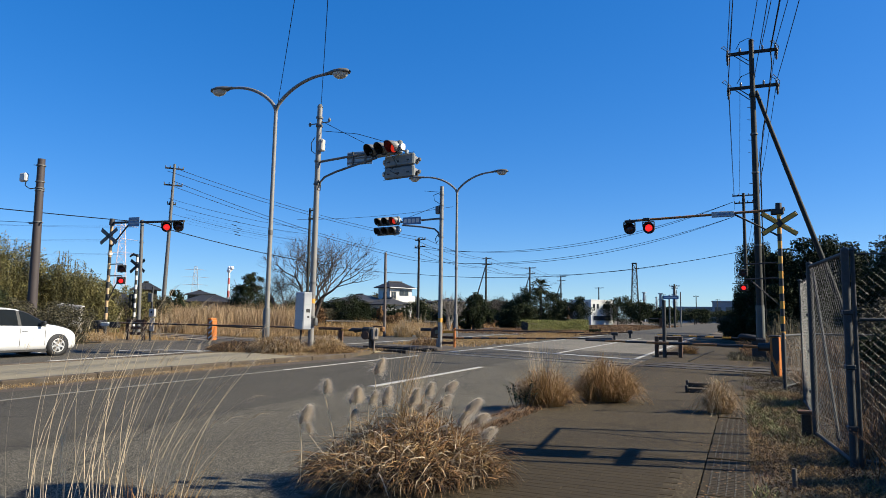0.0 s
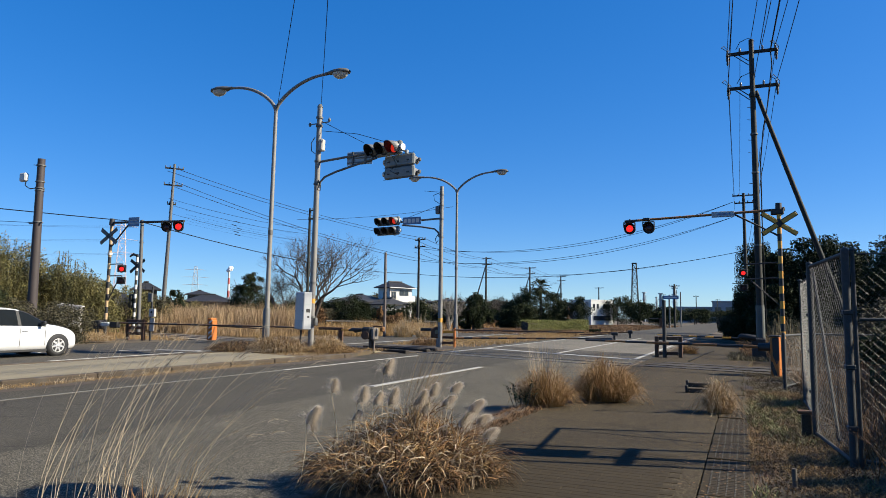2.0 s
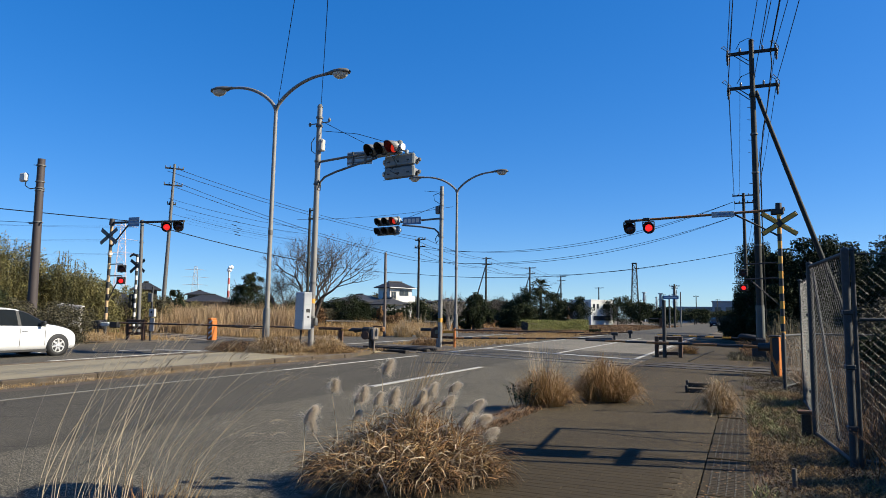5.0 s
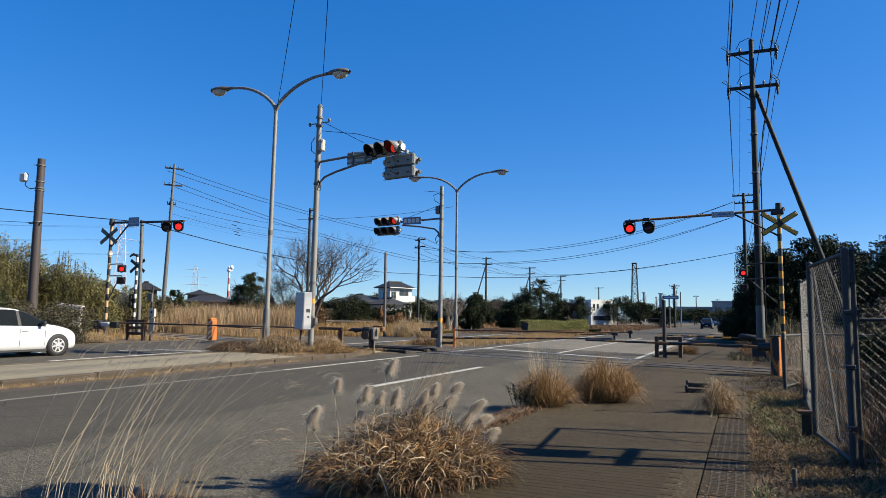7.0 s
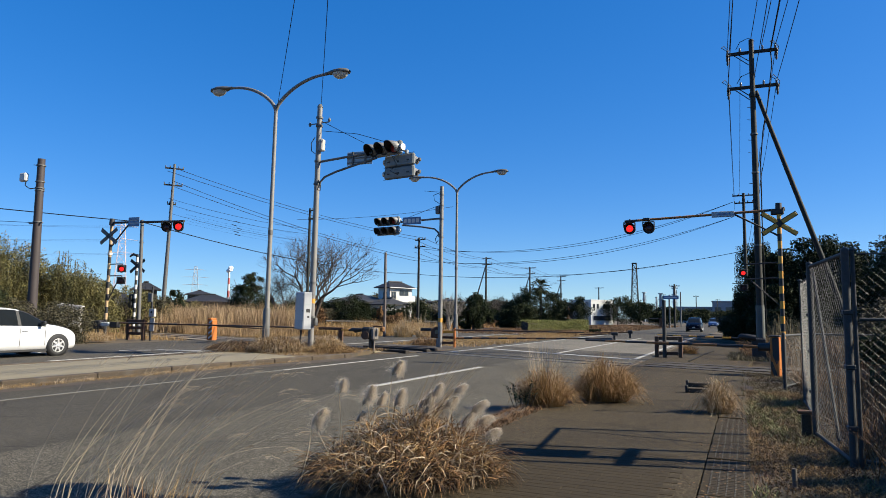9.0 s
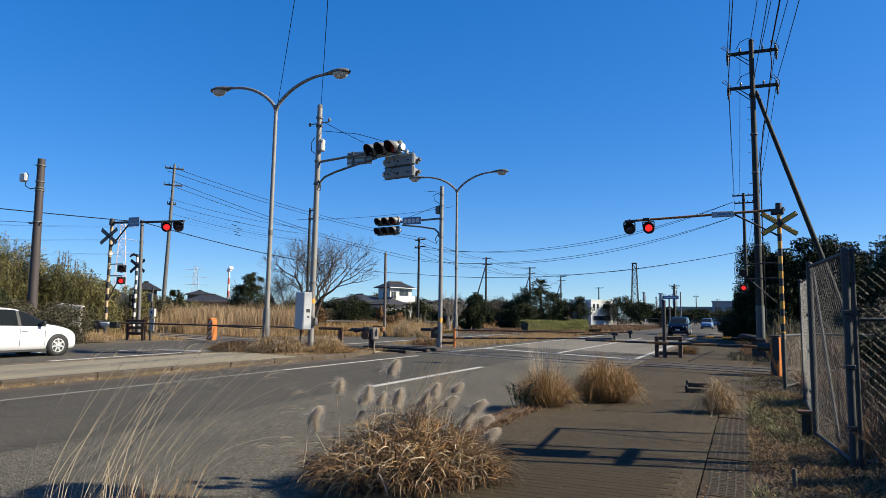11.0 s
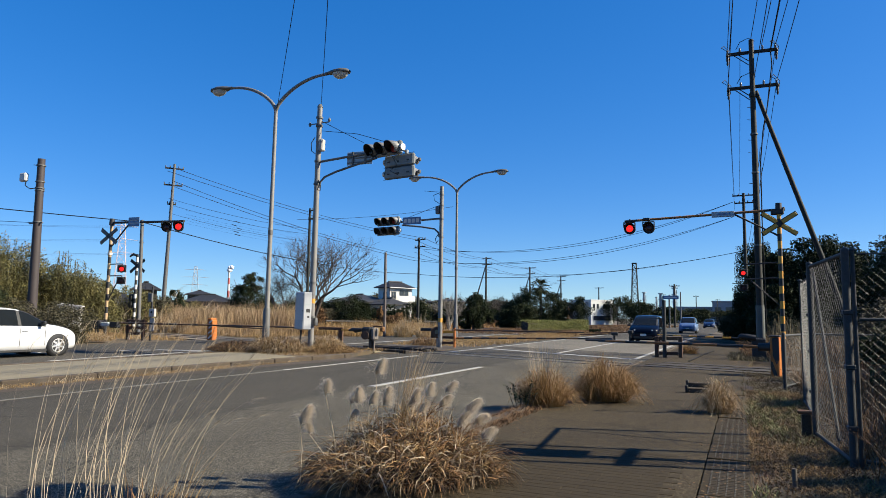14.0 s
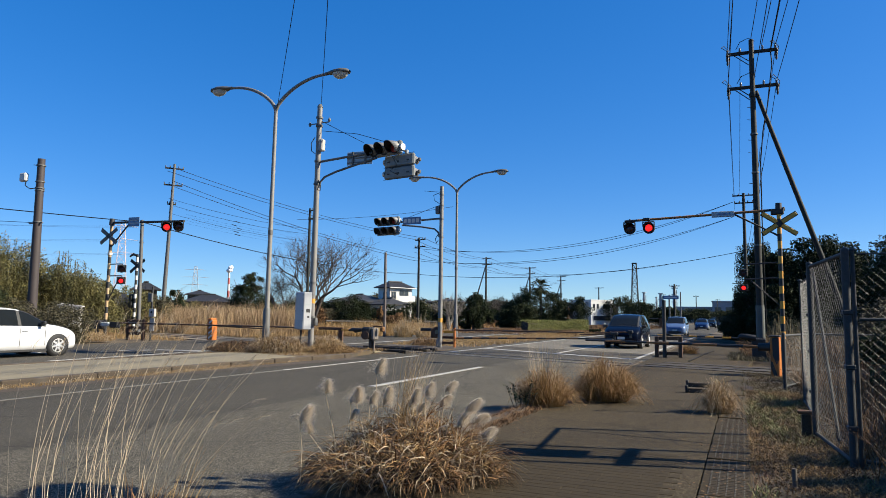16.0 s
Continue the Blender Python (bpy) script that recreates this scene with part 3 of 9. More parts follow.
def street_lamp(x, y, z, h, reach, tilt=0.0):
    """Two curved arms on a tapered pole, a lamp head on each; the arms lie across the road."""
    t = thing("street_lamp", pose(x, y, z, 0, tilt, 0), "tall galvanised double-armed street lamp on the median", "street lamp", "median street lamps")
    part("pole", Geo().tube([(0, 0, -0.1), (0, 0, 2.0), (0, 0, h - 1.1)], [0.095, 0.085, 0.068], 12), GALV, t)
    part("base_sleeve", Geo().tube([(0, 0, -0.1), (0, 0, 1.42), (0, 0, 1.5)], [0.125, 0.125, 0.10], 12), GALV_DARK, t)
    part("inspection_door", Geo().box(-0.05, -0.14, 0.35, 0.05, -0.11, 0.95, 0.006), GALV_DARK, t)
    part("clamp", Geo().tube([(0, 0, 4.15), (0, 0, 4.32)], 0.092, 12), GALV_DARK, t)
    for s in (1, -1):
        pts = []
        for i in range(13):
            a = i / 12
            px_ = s * reach * (a ** 1.25)
            pz_ = h - 1.1 + 1.1 * math.sin(min(1.0, a * 1.02) * math.pi / 2) ** 0.85
            pts.append((px_, 0, pz_))
        part("arm", Geo().tube(pts, [0.07 - 0.02 * i / 12 for i in range(13)], 8), GALV, t)
        head = Geo()
        ex, ez = pts[-1][0], pts[-1][2]
        M = Matrix.Translation((ex, 0, ez)) @ Matrix.Rotation(radians(s * 2), 4, "Y") @ Matrix.Diagonal((s * 1.1, 1.25, 1.25, 1))
        secs = [(-0.10, 0.05, 0.05), (0.05, 0.08, 0.07), (0.25, 0.16, 0.10), (0.5, 0.19, 0.12), (0.72, 0.16, 0.10), (0.84, 0.05, 0.04)]
        vs, fs, n = [], [], 12
        for (l, w, hh) in secs:
            for k in range(n):
                a = 2 * math.pi * k / n
                vs.append((l, w * math.cos(a), hh * math.sin(a) * (1.0 if math.sin(a) > 0 else 0.35)))
        for i in range(len(secs) - 1):
            for k in range(n):
                a, b = i * n + k, i * n + (k + 1) % n
                q = (a, a + n, b + n, b)
                fs.append(q)
        head.add(vs, fs, True, 0, M)
        hd = part("lamp_head", head, GALV_DARK, t, "grey cobra-head lantern")
        bowl = Geo()
        vs, fs = [], []
        for i in range(5):
            f_ = math.cos(i / 4 * math.pi / 2 * 0.98)
            for k in range(n):
                a = 2 * math.pi * k / n
                vs.append((0.48 + 0.28 * f_ * math.cos(a), 0.165 * f_ * math.sin(a), -0.02 - 0.16 * math.sin(i / 4 * math.pi / 2)))
        for i in range(4):
            for k in range(n):
                a, b = i * n + k, i * n + (k + 1) % n
                fs.append((a, b, b + n, a + n))
        bowl.add(vs, fs, True, 0, M)
        part("glass_bowl", bowl, LAMP_GLASS, hd, "clear glass lamp bowl")
    return t


street_lamp(-15.68, 19.59, 0.12, 9.88, 2.23, 0.5)
street_lamp(-15.75, 37.2, 0.05, 9.95, 2.35)


def lamp_drum(parent, M, r, name="lens"):
    """A round lens on a two-faced drum: glowing on one face, dark on the other. Returns it, to be turned."""
    g = Geo()
    g.lathe([(0.001, r * 0.25), (r * 0.5, r * 0.2), (r * 0.9, r * 0.06), (r, 0.0)], 20, 0)
    g.lathe([(r, 0.0), (r * 0.9, -r * 0.06), (r * 0.5, -r * 0.2), (0.001, -r * 0.25)], 20, 1)
    ob = part(name, g, [RED_ON, RED_OFF], parent, "round red warning lens")
    ob.matrix_basis = M
    return ob


FLASH_A, FLASH_B = [], []       # lenses that glow by turns


def warning_lamp(parent, M, r=0.15, phase=0, name="warning_lamp", plate=True):
    """A black housing with a hood and a round red lens; local -y is the front."""
    g = Geo()
    R90 = Matrix.Rotation(radians(90), 4, "X")
    g.lathe([(r * 1.25, -r * 0.9), (r * 1.3, 0.02), (r * 1.12, 0.03), (r * 1.08, -0.01), (r * 1.08, -r * 0.5)], 20, 0, R90)
    g.lathe([(0.001, -r * 0.9), (r * 1.25, -r * 0.9)], 20, 0, R90)
    n = 14
    for i in range(n):
        a0, a1 = radians(-30 + 240 * i / n), radians(-30 + 240 * (i + 1) / n)
        d0, d1 = [r * (0.25 + 1.0 * max(0, math.sin(a)) ** 0.7) for a in (a0, a1)]
        vs = []
        for a, d in ((a0, d0), (a1, d1)):
            for rr in (r * 1.2, r * 1.27):
                vs += [(rr * math.cos(a), 0.0, rr * math.sin(a)), (rr * math.cos(a), -d, rr * math.sin(a))]
        g.add(vs, [(0, 1, 5, 4), (2, 6, 7, 3), (1, 3, 7, 5)], True)
    g.lathe([(r * 0.8, 0.004), (r * 1.1, 0.004), (r * 1.1, -0.012)], 20, 0, R90)
    if plate:
        g.box(-r * 1.5, 0.02, -r * 1.1, r * 1.5, 0.06, r * 1.45, 0.01)
    else:
        g.box(-r * 1.28, -r * 1.1, r * 0.2, -r * 1.2, 0.06, r * 1.3).box(r * 1.2, -r * 1.1, r * 0.2, r * 1.28, 0.06, r * 1.3).box(-r * 1.28, -r * 1.1, r * 1.3, r * 1.28, 0.06, r * 1.36)
    g.lathe([(0.001, -0.03), (r * 1.3, -0.03), (r * 1.3, -0.06), (0.001, -0.06)], 20, 0, R90)
    h = part(name, g, BLACK, parent, "black lamp housing with a hood")
    h.matrix_basis = M
    ln = lamp_drum(h, R90, r * 0.8)
    (FLASH_A if phase == 0 else FLASH_B).append(ln)
    return h


def crossbuck(parent, M, L, w, mats_=(BLACK, YELLOW), angle=32):
    """Two crossed boards, their ends yellow, the middle black; local -y is the front."""
    for k, a in enumerate((angle, -angle)):
        g = Geo()
        R = Matrix.Translation((0, -0.02 * k, 0)) @ Matrix.Rotation(radians(a), 4, "Y")
        g.box(-L / 2 + 0.025, -0.016, -w / 2 + 0.02, -w * 0.55, 0.0, w / 2 - 0.02, 0.004, 1, R)
        g.box(w * 0.55, -0.016, -w / 2 + 0.02, L / 2 - 0.025, 0.0, w / 2 - 0.02, 0.004, 1, R)
        g.box(-L / 2, 0.001, -w / 2, L / 2, 0.010, w / 2, 0.003, 0, R)
        b = part("crossbuck_board", g, list(mats_), parent, "yellow and black crossbuck board")
        b.matrix_basis = M


def banded_pole(parent, h, r, z0, step, mats_=(YELLOW, BLACK), name="pole"):
    n = int((h - z0) / step)
    zs = [-0.1] + [z0 + i * step for i in range(n + 1)] + [h]
    g = Geo().tube([(0, 0, z_) for z_ in zs], r, 12, [1] + [i % 2 for i in range(n)] + [1])
    return part(name, g, list(mats_), parent, "black and yellow banded pole")


def crossing_signal_near():
    """Overhanging crossing warning signal beside the pavement."""
    t = thing("crossing_signal", pose(0.95, 20.5, 0), "black and yellow crossing signal with an overhanging arm and red lamps", "crossing signal", "railway crossing signals")
    banded_pole(t, 4.45, 0.058, 0.9, 0.205)
    part("pole_cap", Geo().tube([(0, 0, 4.45), (0, 0, 4.62)], [0.085, 0.08], 12), BLACK, t)
    part("cap_bracket", Geo().box(-0.20, -0.07, 4.30, 0.13, 0.07, 4.46, 0.02).box(-0.02, -0.05, 4.40, 0.16, 0.05, 4.50, 0.02), BLACK, t)
    a0, a1 = Vector((0, 0, 4.44)), Vector((-4.15, 0.0, 4.30))
    arm = Geo().tube([a0.lerp(a1, i / 11) for i in range(12)], 0.036, 8, [1] + [0] * 9 + [1])
    part("overhang_arm", arm, [ROD_BROWN, BLACK], t, "weathered yellow steel arm")
    part("arm_brace", Geo().tube([(-0.03, 0, 3.72), (-1.15, 0, 4.38)], 0.025, 8), BLACK, t)
    sg = part("hazard_panel", Geo().box(-1.72, -0.05, 4.30, -1.12, 0.03, 4.46, 0.01), SIGN_BACK, t, "pale obstruction warning panel")
    part("panel_bars", Geo().box(-1.6, -0.056, 4.36, -1.24, -0.052, 4.40), SIGN_BLUE, sg)
    for dx, ph in ((-4.0, 1), (-3.45, 0)):
        part("lamp_hanger", Geo().tube([(dx, 0, 4.2), (dx, 0, 4.36)], 0.03, 8), BLACK, t)
        warning_lamp(t, pose(dx, -0.05, 4.07), 0.13, ph, plate=False)
    part("junction_box", Geo().box(-3.62, -0.05, 4.30, -3.42, 0.05, 4.38, 0.015), BLACK, t)
    crossbuck(t, pose(-0.0, -0.10, 4.04, 0, 0, 14), 1.08, 0.14, angle=33)
    # side lamps on brackets behind the pole
    for z, ph in ((2.86, 1), (2.44, 0)):
        part("side_bracket", Geo().tube([(0, 0, z + 0.12), (-0.88, 0.25, z + 0.10)], 0.02, 6), BLACK, t)
        warning_lamp(t, pose(-0.94, 0.3, z - 0.14), 0.075, ph, "side_lamp")
    part("bracket_brace", Geo().tube([(0, 0, 1.75), (-0.75, 0.18, 2.5)], 0.016, 6), BLACK, t)
    return t


crossing_signal_near()


def utility_pole(x, y, h, r0, r1, material, arms, label, lean=(0, 0), group="utility poles", z=0.0):
    """A tapered pole with cross-arms and insulators; arms: (height, half length, heading in degrees)."""
    t = thing("utility_pole", pose(x, y, z, lean[0], lean[1], 0), label, "utility pole", group)
    part("pole", Geo().tube([(0, 0, -0.3), (0, 0, h * 0.5), (0, 0, h)], [r0, (r0 + r1) / 2, r1], 14), material, t)
    for (z_, L, a) in arms:
        M = Matrix.Translation((0, 0, z_)) @ Matrix.Rotation(radians(a), 4, "Z")
        ca = part("cross_arm", Geo().box(-L, r1, -0.06, L, r1 + 0.09, 0.06, 0.006, 0, M), POLE_DARK, t)
        for q in (-0.95, -0.45, 0.45, 0.95):
            g = Geo().lathe([(0.018, 0.03), (0.05, 0.08), (0.03, 0.11), (0.055, 0.14), (0.03, 0.17), (0.035, 0.21), (0.001, 0.22)], 10, 0, M @ Matrix.Translation((q * L, r1 + 0.04, 0.01)))
            part("insulator", g, CERAMIC, ca)
    return t


utility_pole(0.55, 28.0, 12.3, 0.14, 0.088, POLE_DARK, [(11.85, 0.9, 2), (10.45, 0.9, 2)], "tall dark concrete utility pole with two cross-arms")
sleeve = thing("pole_guard", pose(0.55, 28.0, 0.0), "dull grey-green guard sleeve round the foot of the utility pole", "pole guard")
part("sleeve", Geo().tube([(0, 0, 0.72), (0, 0, 1.95)], 0.152, 14), GUARD, sleeve)
part("band", Geo().tube([(0, 0, 0.68), (0, 0, 0.75)], 0.17, 14), BLACK, sleeve)
utility_pole(0.25, 68.0, 13.2, 0.18, 0.13, POLE_DARK, [(13.0, 0.95, 0), (12.3, 0.8, 0)], "dark utility pole further along the pavement")
def pole_fittings():
    """Strain insulators, jumper loops and stays on the tall pole."""
    t = thing("line_fittings", pose(0.55, 28.0, 0), "dark strain insulators and jumper wires on the utility pole", "insulator")
    for z_ in (11.85, 10.45):
        for x_ in (-0.86, 0.88):
            for dy in (-0.18, 0.42):
                g = Geo().lathe([(0.01, 0), (0.045, 0.03), (0.03, 0.07), (0.06, 0.1), (0.03, 0.14), (0.06, 0.17), (0.03, 0.21), (0.01, 0.26)], 10, 0, Matrix.Translation((x_, dy, z_ - 0.1)) @ Matrix.Rotation(radians(90 if dy > 0 else -90), 4, "X"))
                part("strain_insulator", g, BLACK, t)
            part("hanging_insulator", Geo().lathe([(0.02, 0), (0.06, -0.05), (0.03, -0.1), (0.06, -0.15), (0.03, -0.2), (0.05, -0.28), (0.01, -0.36)], 10, 0, Matrix.Translation((x_, 0.17, z_ - 0.06))), BLACK, t)
            part("jumper", Geo().tube([(x_ - 0.06, -0.3, z_ + 0.05), (x_ - 0.22, -0.1, z_ + 0.25), (x_ - 0.12, 0.2, z_ + 0.42), (x_ + 0.1, 0.4, z_ + 0.2), (x_ + 0.06, 0.6, z_ - 0.05)], 0.014, 5), CABLE, t)
        part("jumper", Geo().tube([(-0.55, 0.17, z_ + 0.2), (-0.4, 0.0, z_ + 0.42), (-0.1, -0.15, z_ + 0.48), (0.12, -0.2, z_ + 0.3)], 0.014, 5), CABLE, t)
        part("arm_stay", Geo().tube([(-0.62, 0.15, z_ - 0.05), (-0.1, 0.0, z_ - 0.55)], 0.018, 5), POLE_DARK, t)
        part("arm_stay", Geo().tube([(-0.45, 0.15, z_ - 0.05), (-0.1, -0.05, z_ - 0.40)], 0.018, 5), POLE_DARK, t)
    for z_ in (9.6, 9.1, 8.3, 7.8, 6.6, 5.2):
        part("step_bolt", Geo().tube([(-0.08, 0, z_), (-0.22, -0.02, z_ + 0.02)], 0.012, 5), GALV_DARK, t)
    for z_ in (8.5, 7.0, 4.2):
        part("band", Geo().tube([(0, 0, z_), (0, 0, z_ + 0.06)], 0.135, 14), GALV_DARK, t)


pole_fittings()
brace = thing("brace_pole", Matrix(), "leaning dark stay pole propping the tall utility pole", "stay pole")
part("pole", Geo().tube([(0.66, 28.2, 10.3), (4.1, 30.0, -0.2)], [0.075, 0.115], 12), POLE_DARK, brace)
part("collar", Geo().tube([(0.55, 28.0, 10.0), (0.55, 28.0, 10.15)], 0.13, 12), POLE_DARK, brace)
utility_pole(-43.4, 41.0, 13.7, 0.19, 0.10, GALV_DARK, [(13.35, 0.72, 44), (11.95, 0.72, 44), (10.35, 0.34, 44)], "leaning grey utility pole by the reed field", (0, 2.3))
utility_pole(-38.0, 53.4, 11.6, 0.16, 0.11, POLE_DARK, [(11.4, 0.4, -24), (10.6, 0.5, -24)], "dark utility pole among bare trees")
utility_pole(-33.0, 67.2, 10.1, 0.15, 0.11, POLE_DARK, [(9.9, 0.9, -24), (9.1, 0.9, -24)], "dark utility pole with cross-arms before the houses")
utility_pole(-38.3, 103.0, 11.1, 0.18, 0.13, POLE_DARK, [(10.9, 1.0, -24), (9.9, 1.1, -24)], "distant utility pole with a stay")
utility_pole(-37.6, 125.3, 11.1, 0.18, 0.13, POLE_DARK, [(10.9, 1.3, -24), (9.8, 1.1, -24)], "distant utility pole behind the trees")
utility_pole(-37.1, 147.5, 10.7, 0.18, 0.13, POLE_DARK, [(10.5, 1.3, -24), (9.6, 1.1, -24)], "distant utility pole behind the trees")
utility_pole(-33.4, 171.4, 9.2, 0.18, 0.13, POLE_DARK, [(9.0, 1.3, -24)], "distant utility pole beside a white building")


def left_pole():
    t = thing("utility_pole", pose(-29.1, 20.1, 0, 0, -0.6, 0), "dark brown utility pole with a floodlight beside the thicket", "utility pole", "utility poles")
    part("pole", Geo().tube([(0, 0, -0.2), (0, 0, 4.0), (0, 0, 8.33)], [0.215, 0.19, 0.16], 14), POLE_BROWN, t)
    for z_ in (8.0, 7.25, 6.95, 6.85, 5.4):
        part("band", Geo().tube([(0, 0, z_), (0, 0, z_ + 0.05)], 0.20, 14), GALV_DARK, t)
    part("floodlight_arm", Geo().tube([(-0.1, 0, 7.0), (-0.40, -0.2, 6.95), (-0.58, -0.3, 7.1), (-0.52, -0.3, 7.35)], 0.022, 6), GALV_DARK, t)
    part("floodlight", Geo().box(-0.88, -0.42, 7.28, -0.46, -0.22, 7.68, 0.05), WHITE, t, "white floodlight head")
    part("top_hook", Geo().tube([(-0.52, 0.0, 8.12), (-0.25, 0, 8.05), (0.1, 0, 8.05)], 0.018, 6), GALV, t)
    part("side_bracket", Geo().box(-0.55, -0.03, 5.35, 0.35, 0.03, 5.41), GALV_DARK, t)


left_pole()


def plain_post(x, y, h, r, material, label, lean=0.0):
    t = thing("steel_post", pose(x, y, 0, 0, lean, 0), label, "post")
    part("post", Geo().tube([(0, 0, -0.2), (0, 0, h)], [r, r * 0.85], 10), material, t)
    part("cap", Geo().tube([(0, 0, h), (0, 0, h + 0.04)], [r * 0.95, r * 0.6], 10), GALV_DARK, t)
    part("band", Geo().tube([(0, 0, h * 0.8), (0, 0, h * 0.8 + 0.06)], r * 1.1, 10), GALV_DARK, t)


plain_post(-34.5, 30.8, 7.2, 0.12, GALV_DARK, "slim grey concrete post by the crossing", -1.6)
plain_post(-21.9, 39.6, 5.6, 0.10, POLE_WEATHERED, "short grey-brown post at the field's edge", -0.5)


# ---- crossing signal and gates ----
def crossing_signal_far():
    """The taller crossing signal beyond the far carriageway."""
    t = thing("crossing_signal", pose(-31.6, 26.0, 0, 0, 0.4, 0), "tall crossing signal with crossbuck beside dry shrubs", "crossing signal", "railway crossing signals")
    banded_pole(t, 6.2, 0.085, 1.0, 0.34, (FADED_YELLOW, BLACK))
    part("pole_cap", Geo().tube([(0, 0, 6.15), (0, 0, 6.5)], [0.15, 0.13], 12), BLACK, t)
    part("overhang_arm", Geo().tube([(0, 0, 6.28), (5.25, 0, 6.16)], 0.065, 10), BLACK, t, "dark steel overhanging arm")
    part("arm_brace", Geo().tube([(0.1, 0, 5.0), (1.35, 0, 6.2)], 0.04, 8), BLACK, t)
    sg = part("hazard_panel", Geo().box(1.35, -0.10, 6.0, 2.15, -0.06, 6.5, 0.01), SIGN_BLUE, t, "blue-grey obstruction warning panel")
    for z_ in (6.33, 6.17):
        part("writing_bar", Geo().box(1.45, -0.106, z_ - 0.04, 2.05, -0.101, z_ + 0.04), SIGN_BACK, sg)
    for dx, ph in ((4.13, 0), (4.95, 1)):
        part("lamp_hanger", Geo().tube([(dx, 0, 6.05), (dx, 0, 6.2)], 0.04, 8), BLACK, t)
        warning_lamp(t, pose(dx, -0.08, 5.88, 0, 0, 38), 0.20, ph, plate=False)
    crossbuck(t, pose(0.04, -0.17, 5.52), 1.45, 0.22, (BLACK, GALV_DARK))
    for z_, ph in ((3.72, 1), (3.08, 0)):
        part("side_bracket", Geo().tube([(0, 0, z_ + 0.28), (1.0, 0, z_ + 0.28), (1.05, 0, z_ + 0.1)], 0.03, 6), BLACK, t)
        warning_lamp(t, pose(1.02, -0.05, z_, 0, 0, 38), 0.15, ph, "side_lamp")
    part("bracket_brace", Geo().tube([(0.05, 0, 2.0), (0.8, 0, 3.2)], 0.03, 6), BLACK, t)
    part("white_band", Geo().tube([(0, 0, 4.5), (0, 0, 4.62)], 0.125, 12), WHITE, t)


crossing_signal_far()


def rear_signal():
    """A smaller crossbuck seen from behind, on a black and white pole."""
    t = thing("crossing_signal", pose(-36.3, 32.0, 0), "crossbuck on a slim black and white pole behind the crossing", "crossing signal", "railway crossing signals")
    banded_pole(t, 5.2, 0.085, 0.5, 0.30, (WHITE, BLACK))
    crossbuck(t, pose(0.2, -0.12, 4.42), 1.5, 0.21, (BLACK, BLACK))
    part("crossbuck_bracket", Geo().box(-0.05, -0.10, 4.36, 0.25, -0.02, 4.48), BLACK, t)
    part("bell", Geo().tube([(0, 0, 5.1), (-0.25, -0.1, 5.2), (-0.5, -0.15, 5.05)], [0.07, 0.09, 0.05], 8), BLACK, t)
    for z_ in (1.9, 2.35):
        warning_lamp(t, pose(-0.3, 0.05, z_, 0, 0, 160), 0.17, 0, "side_lamp")


rear_signal()


def gate_arm(parent, a, b, r=0.045, step=0.42, mats_=(YELLOW, BLACK), name="barrier_arm"):
    """A banded barrier rod from a to b."""
    a, b = Vector(a), Vector(b)
    n = max(2, round((b - a).length / step))
    g = Geo().tube([a.lerp(b, i / n) for i in range(n + 1)], [r * (1 - 0.35 * i / n) for i in range(n + 1)], 8, [i % 2 for i in range(n)])
    return part(name, g, list(mats_), parent, "black and yellow banded barrier rod")


def gate_pavement_near():
    t = thing("barrier_gate", pose(0.66, 18.0, 0.06), "orange barrier machine beside the pavement with its rod lowered", "barrier gate", "crossing gates")
    turn = Matrix.Rotation(radians(-13), 4, "Z")
    part("cabinet", Geo().box(-0.10, -0.12, 0.0, 0.10, 0.12, 0.95, 0.02), ORANGE, t, "orange steel cabinet with a black front panel").matrix_basis = turn
    M = turn @ Matrix.Rotation(radians(90), 4, "X")
    part("chevron", Geo().prism([(-0.045, 0.93), (0.095, 0.93), (0.095, 0.42), (0.035, 0.30), (-0.045, 0.50)], 0.1215, 0.126, 0, M), BLACK, t)
    part("chevron", Geo().prism([(-0.095, 0.22), (-0.02, 0.02), (0.06, 0.02), (-0.045, 0.34), (-0.095, 0.40)], 0.1215, 0.126, 0, M), BLACK, t)
    part("arm_hub", Geo().tube([(-0.1, 0.02, 0.70), (-0.36, 0.1, 0.70)], 0.10, 12), BLACK, t)
    part("counterweight", Geo().box(-0.14, 0.24, 0.56, 0.12, 0.5, 0.82, 0.02), BLACK, t)
    part("cap", Geo().box(-0.12, -0.14, 0.95, 0.12, 0.14, 0.985, 0.01), BLACK, t).matrix_basis = turn
    gate_arm(t, (-0.10, 0.05, 0.70), (-4.9, 1.75, 0.70), 0.038, 0.62, (ROD_BROWN, BLACK))
    return t


gate_pavement_near()


def gate_pavement_far():
    t = thing("barrier_gate", pose(0.42, 25.2, 0.06), "black barrier machine at the pole with its thin rod lowered", "barrier gate", "crossing gates")
    part("cabinet", Geo().box(-0.22, -0.2, 0.0, 0.22, 0.2, 0.72, 0.02), BLACK, t)
    part("hub", Geo().tube([(-0.1, -0.22, 0.74), (-0.55, -0.3, 0.80), (-0.62, -0.3, 0.76)], [0.10, 0.09, 0.05], 10), BLACK, t)
    gate_arm(t, (-0.3, -0.25, 0.72), (-3.35, 0.75, 0.76), 0.03, 0.28)


gate_pavement_far()


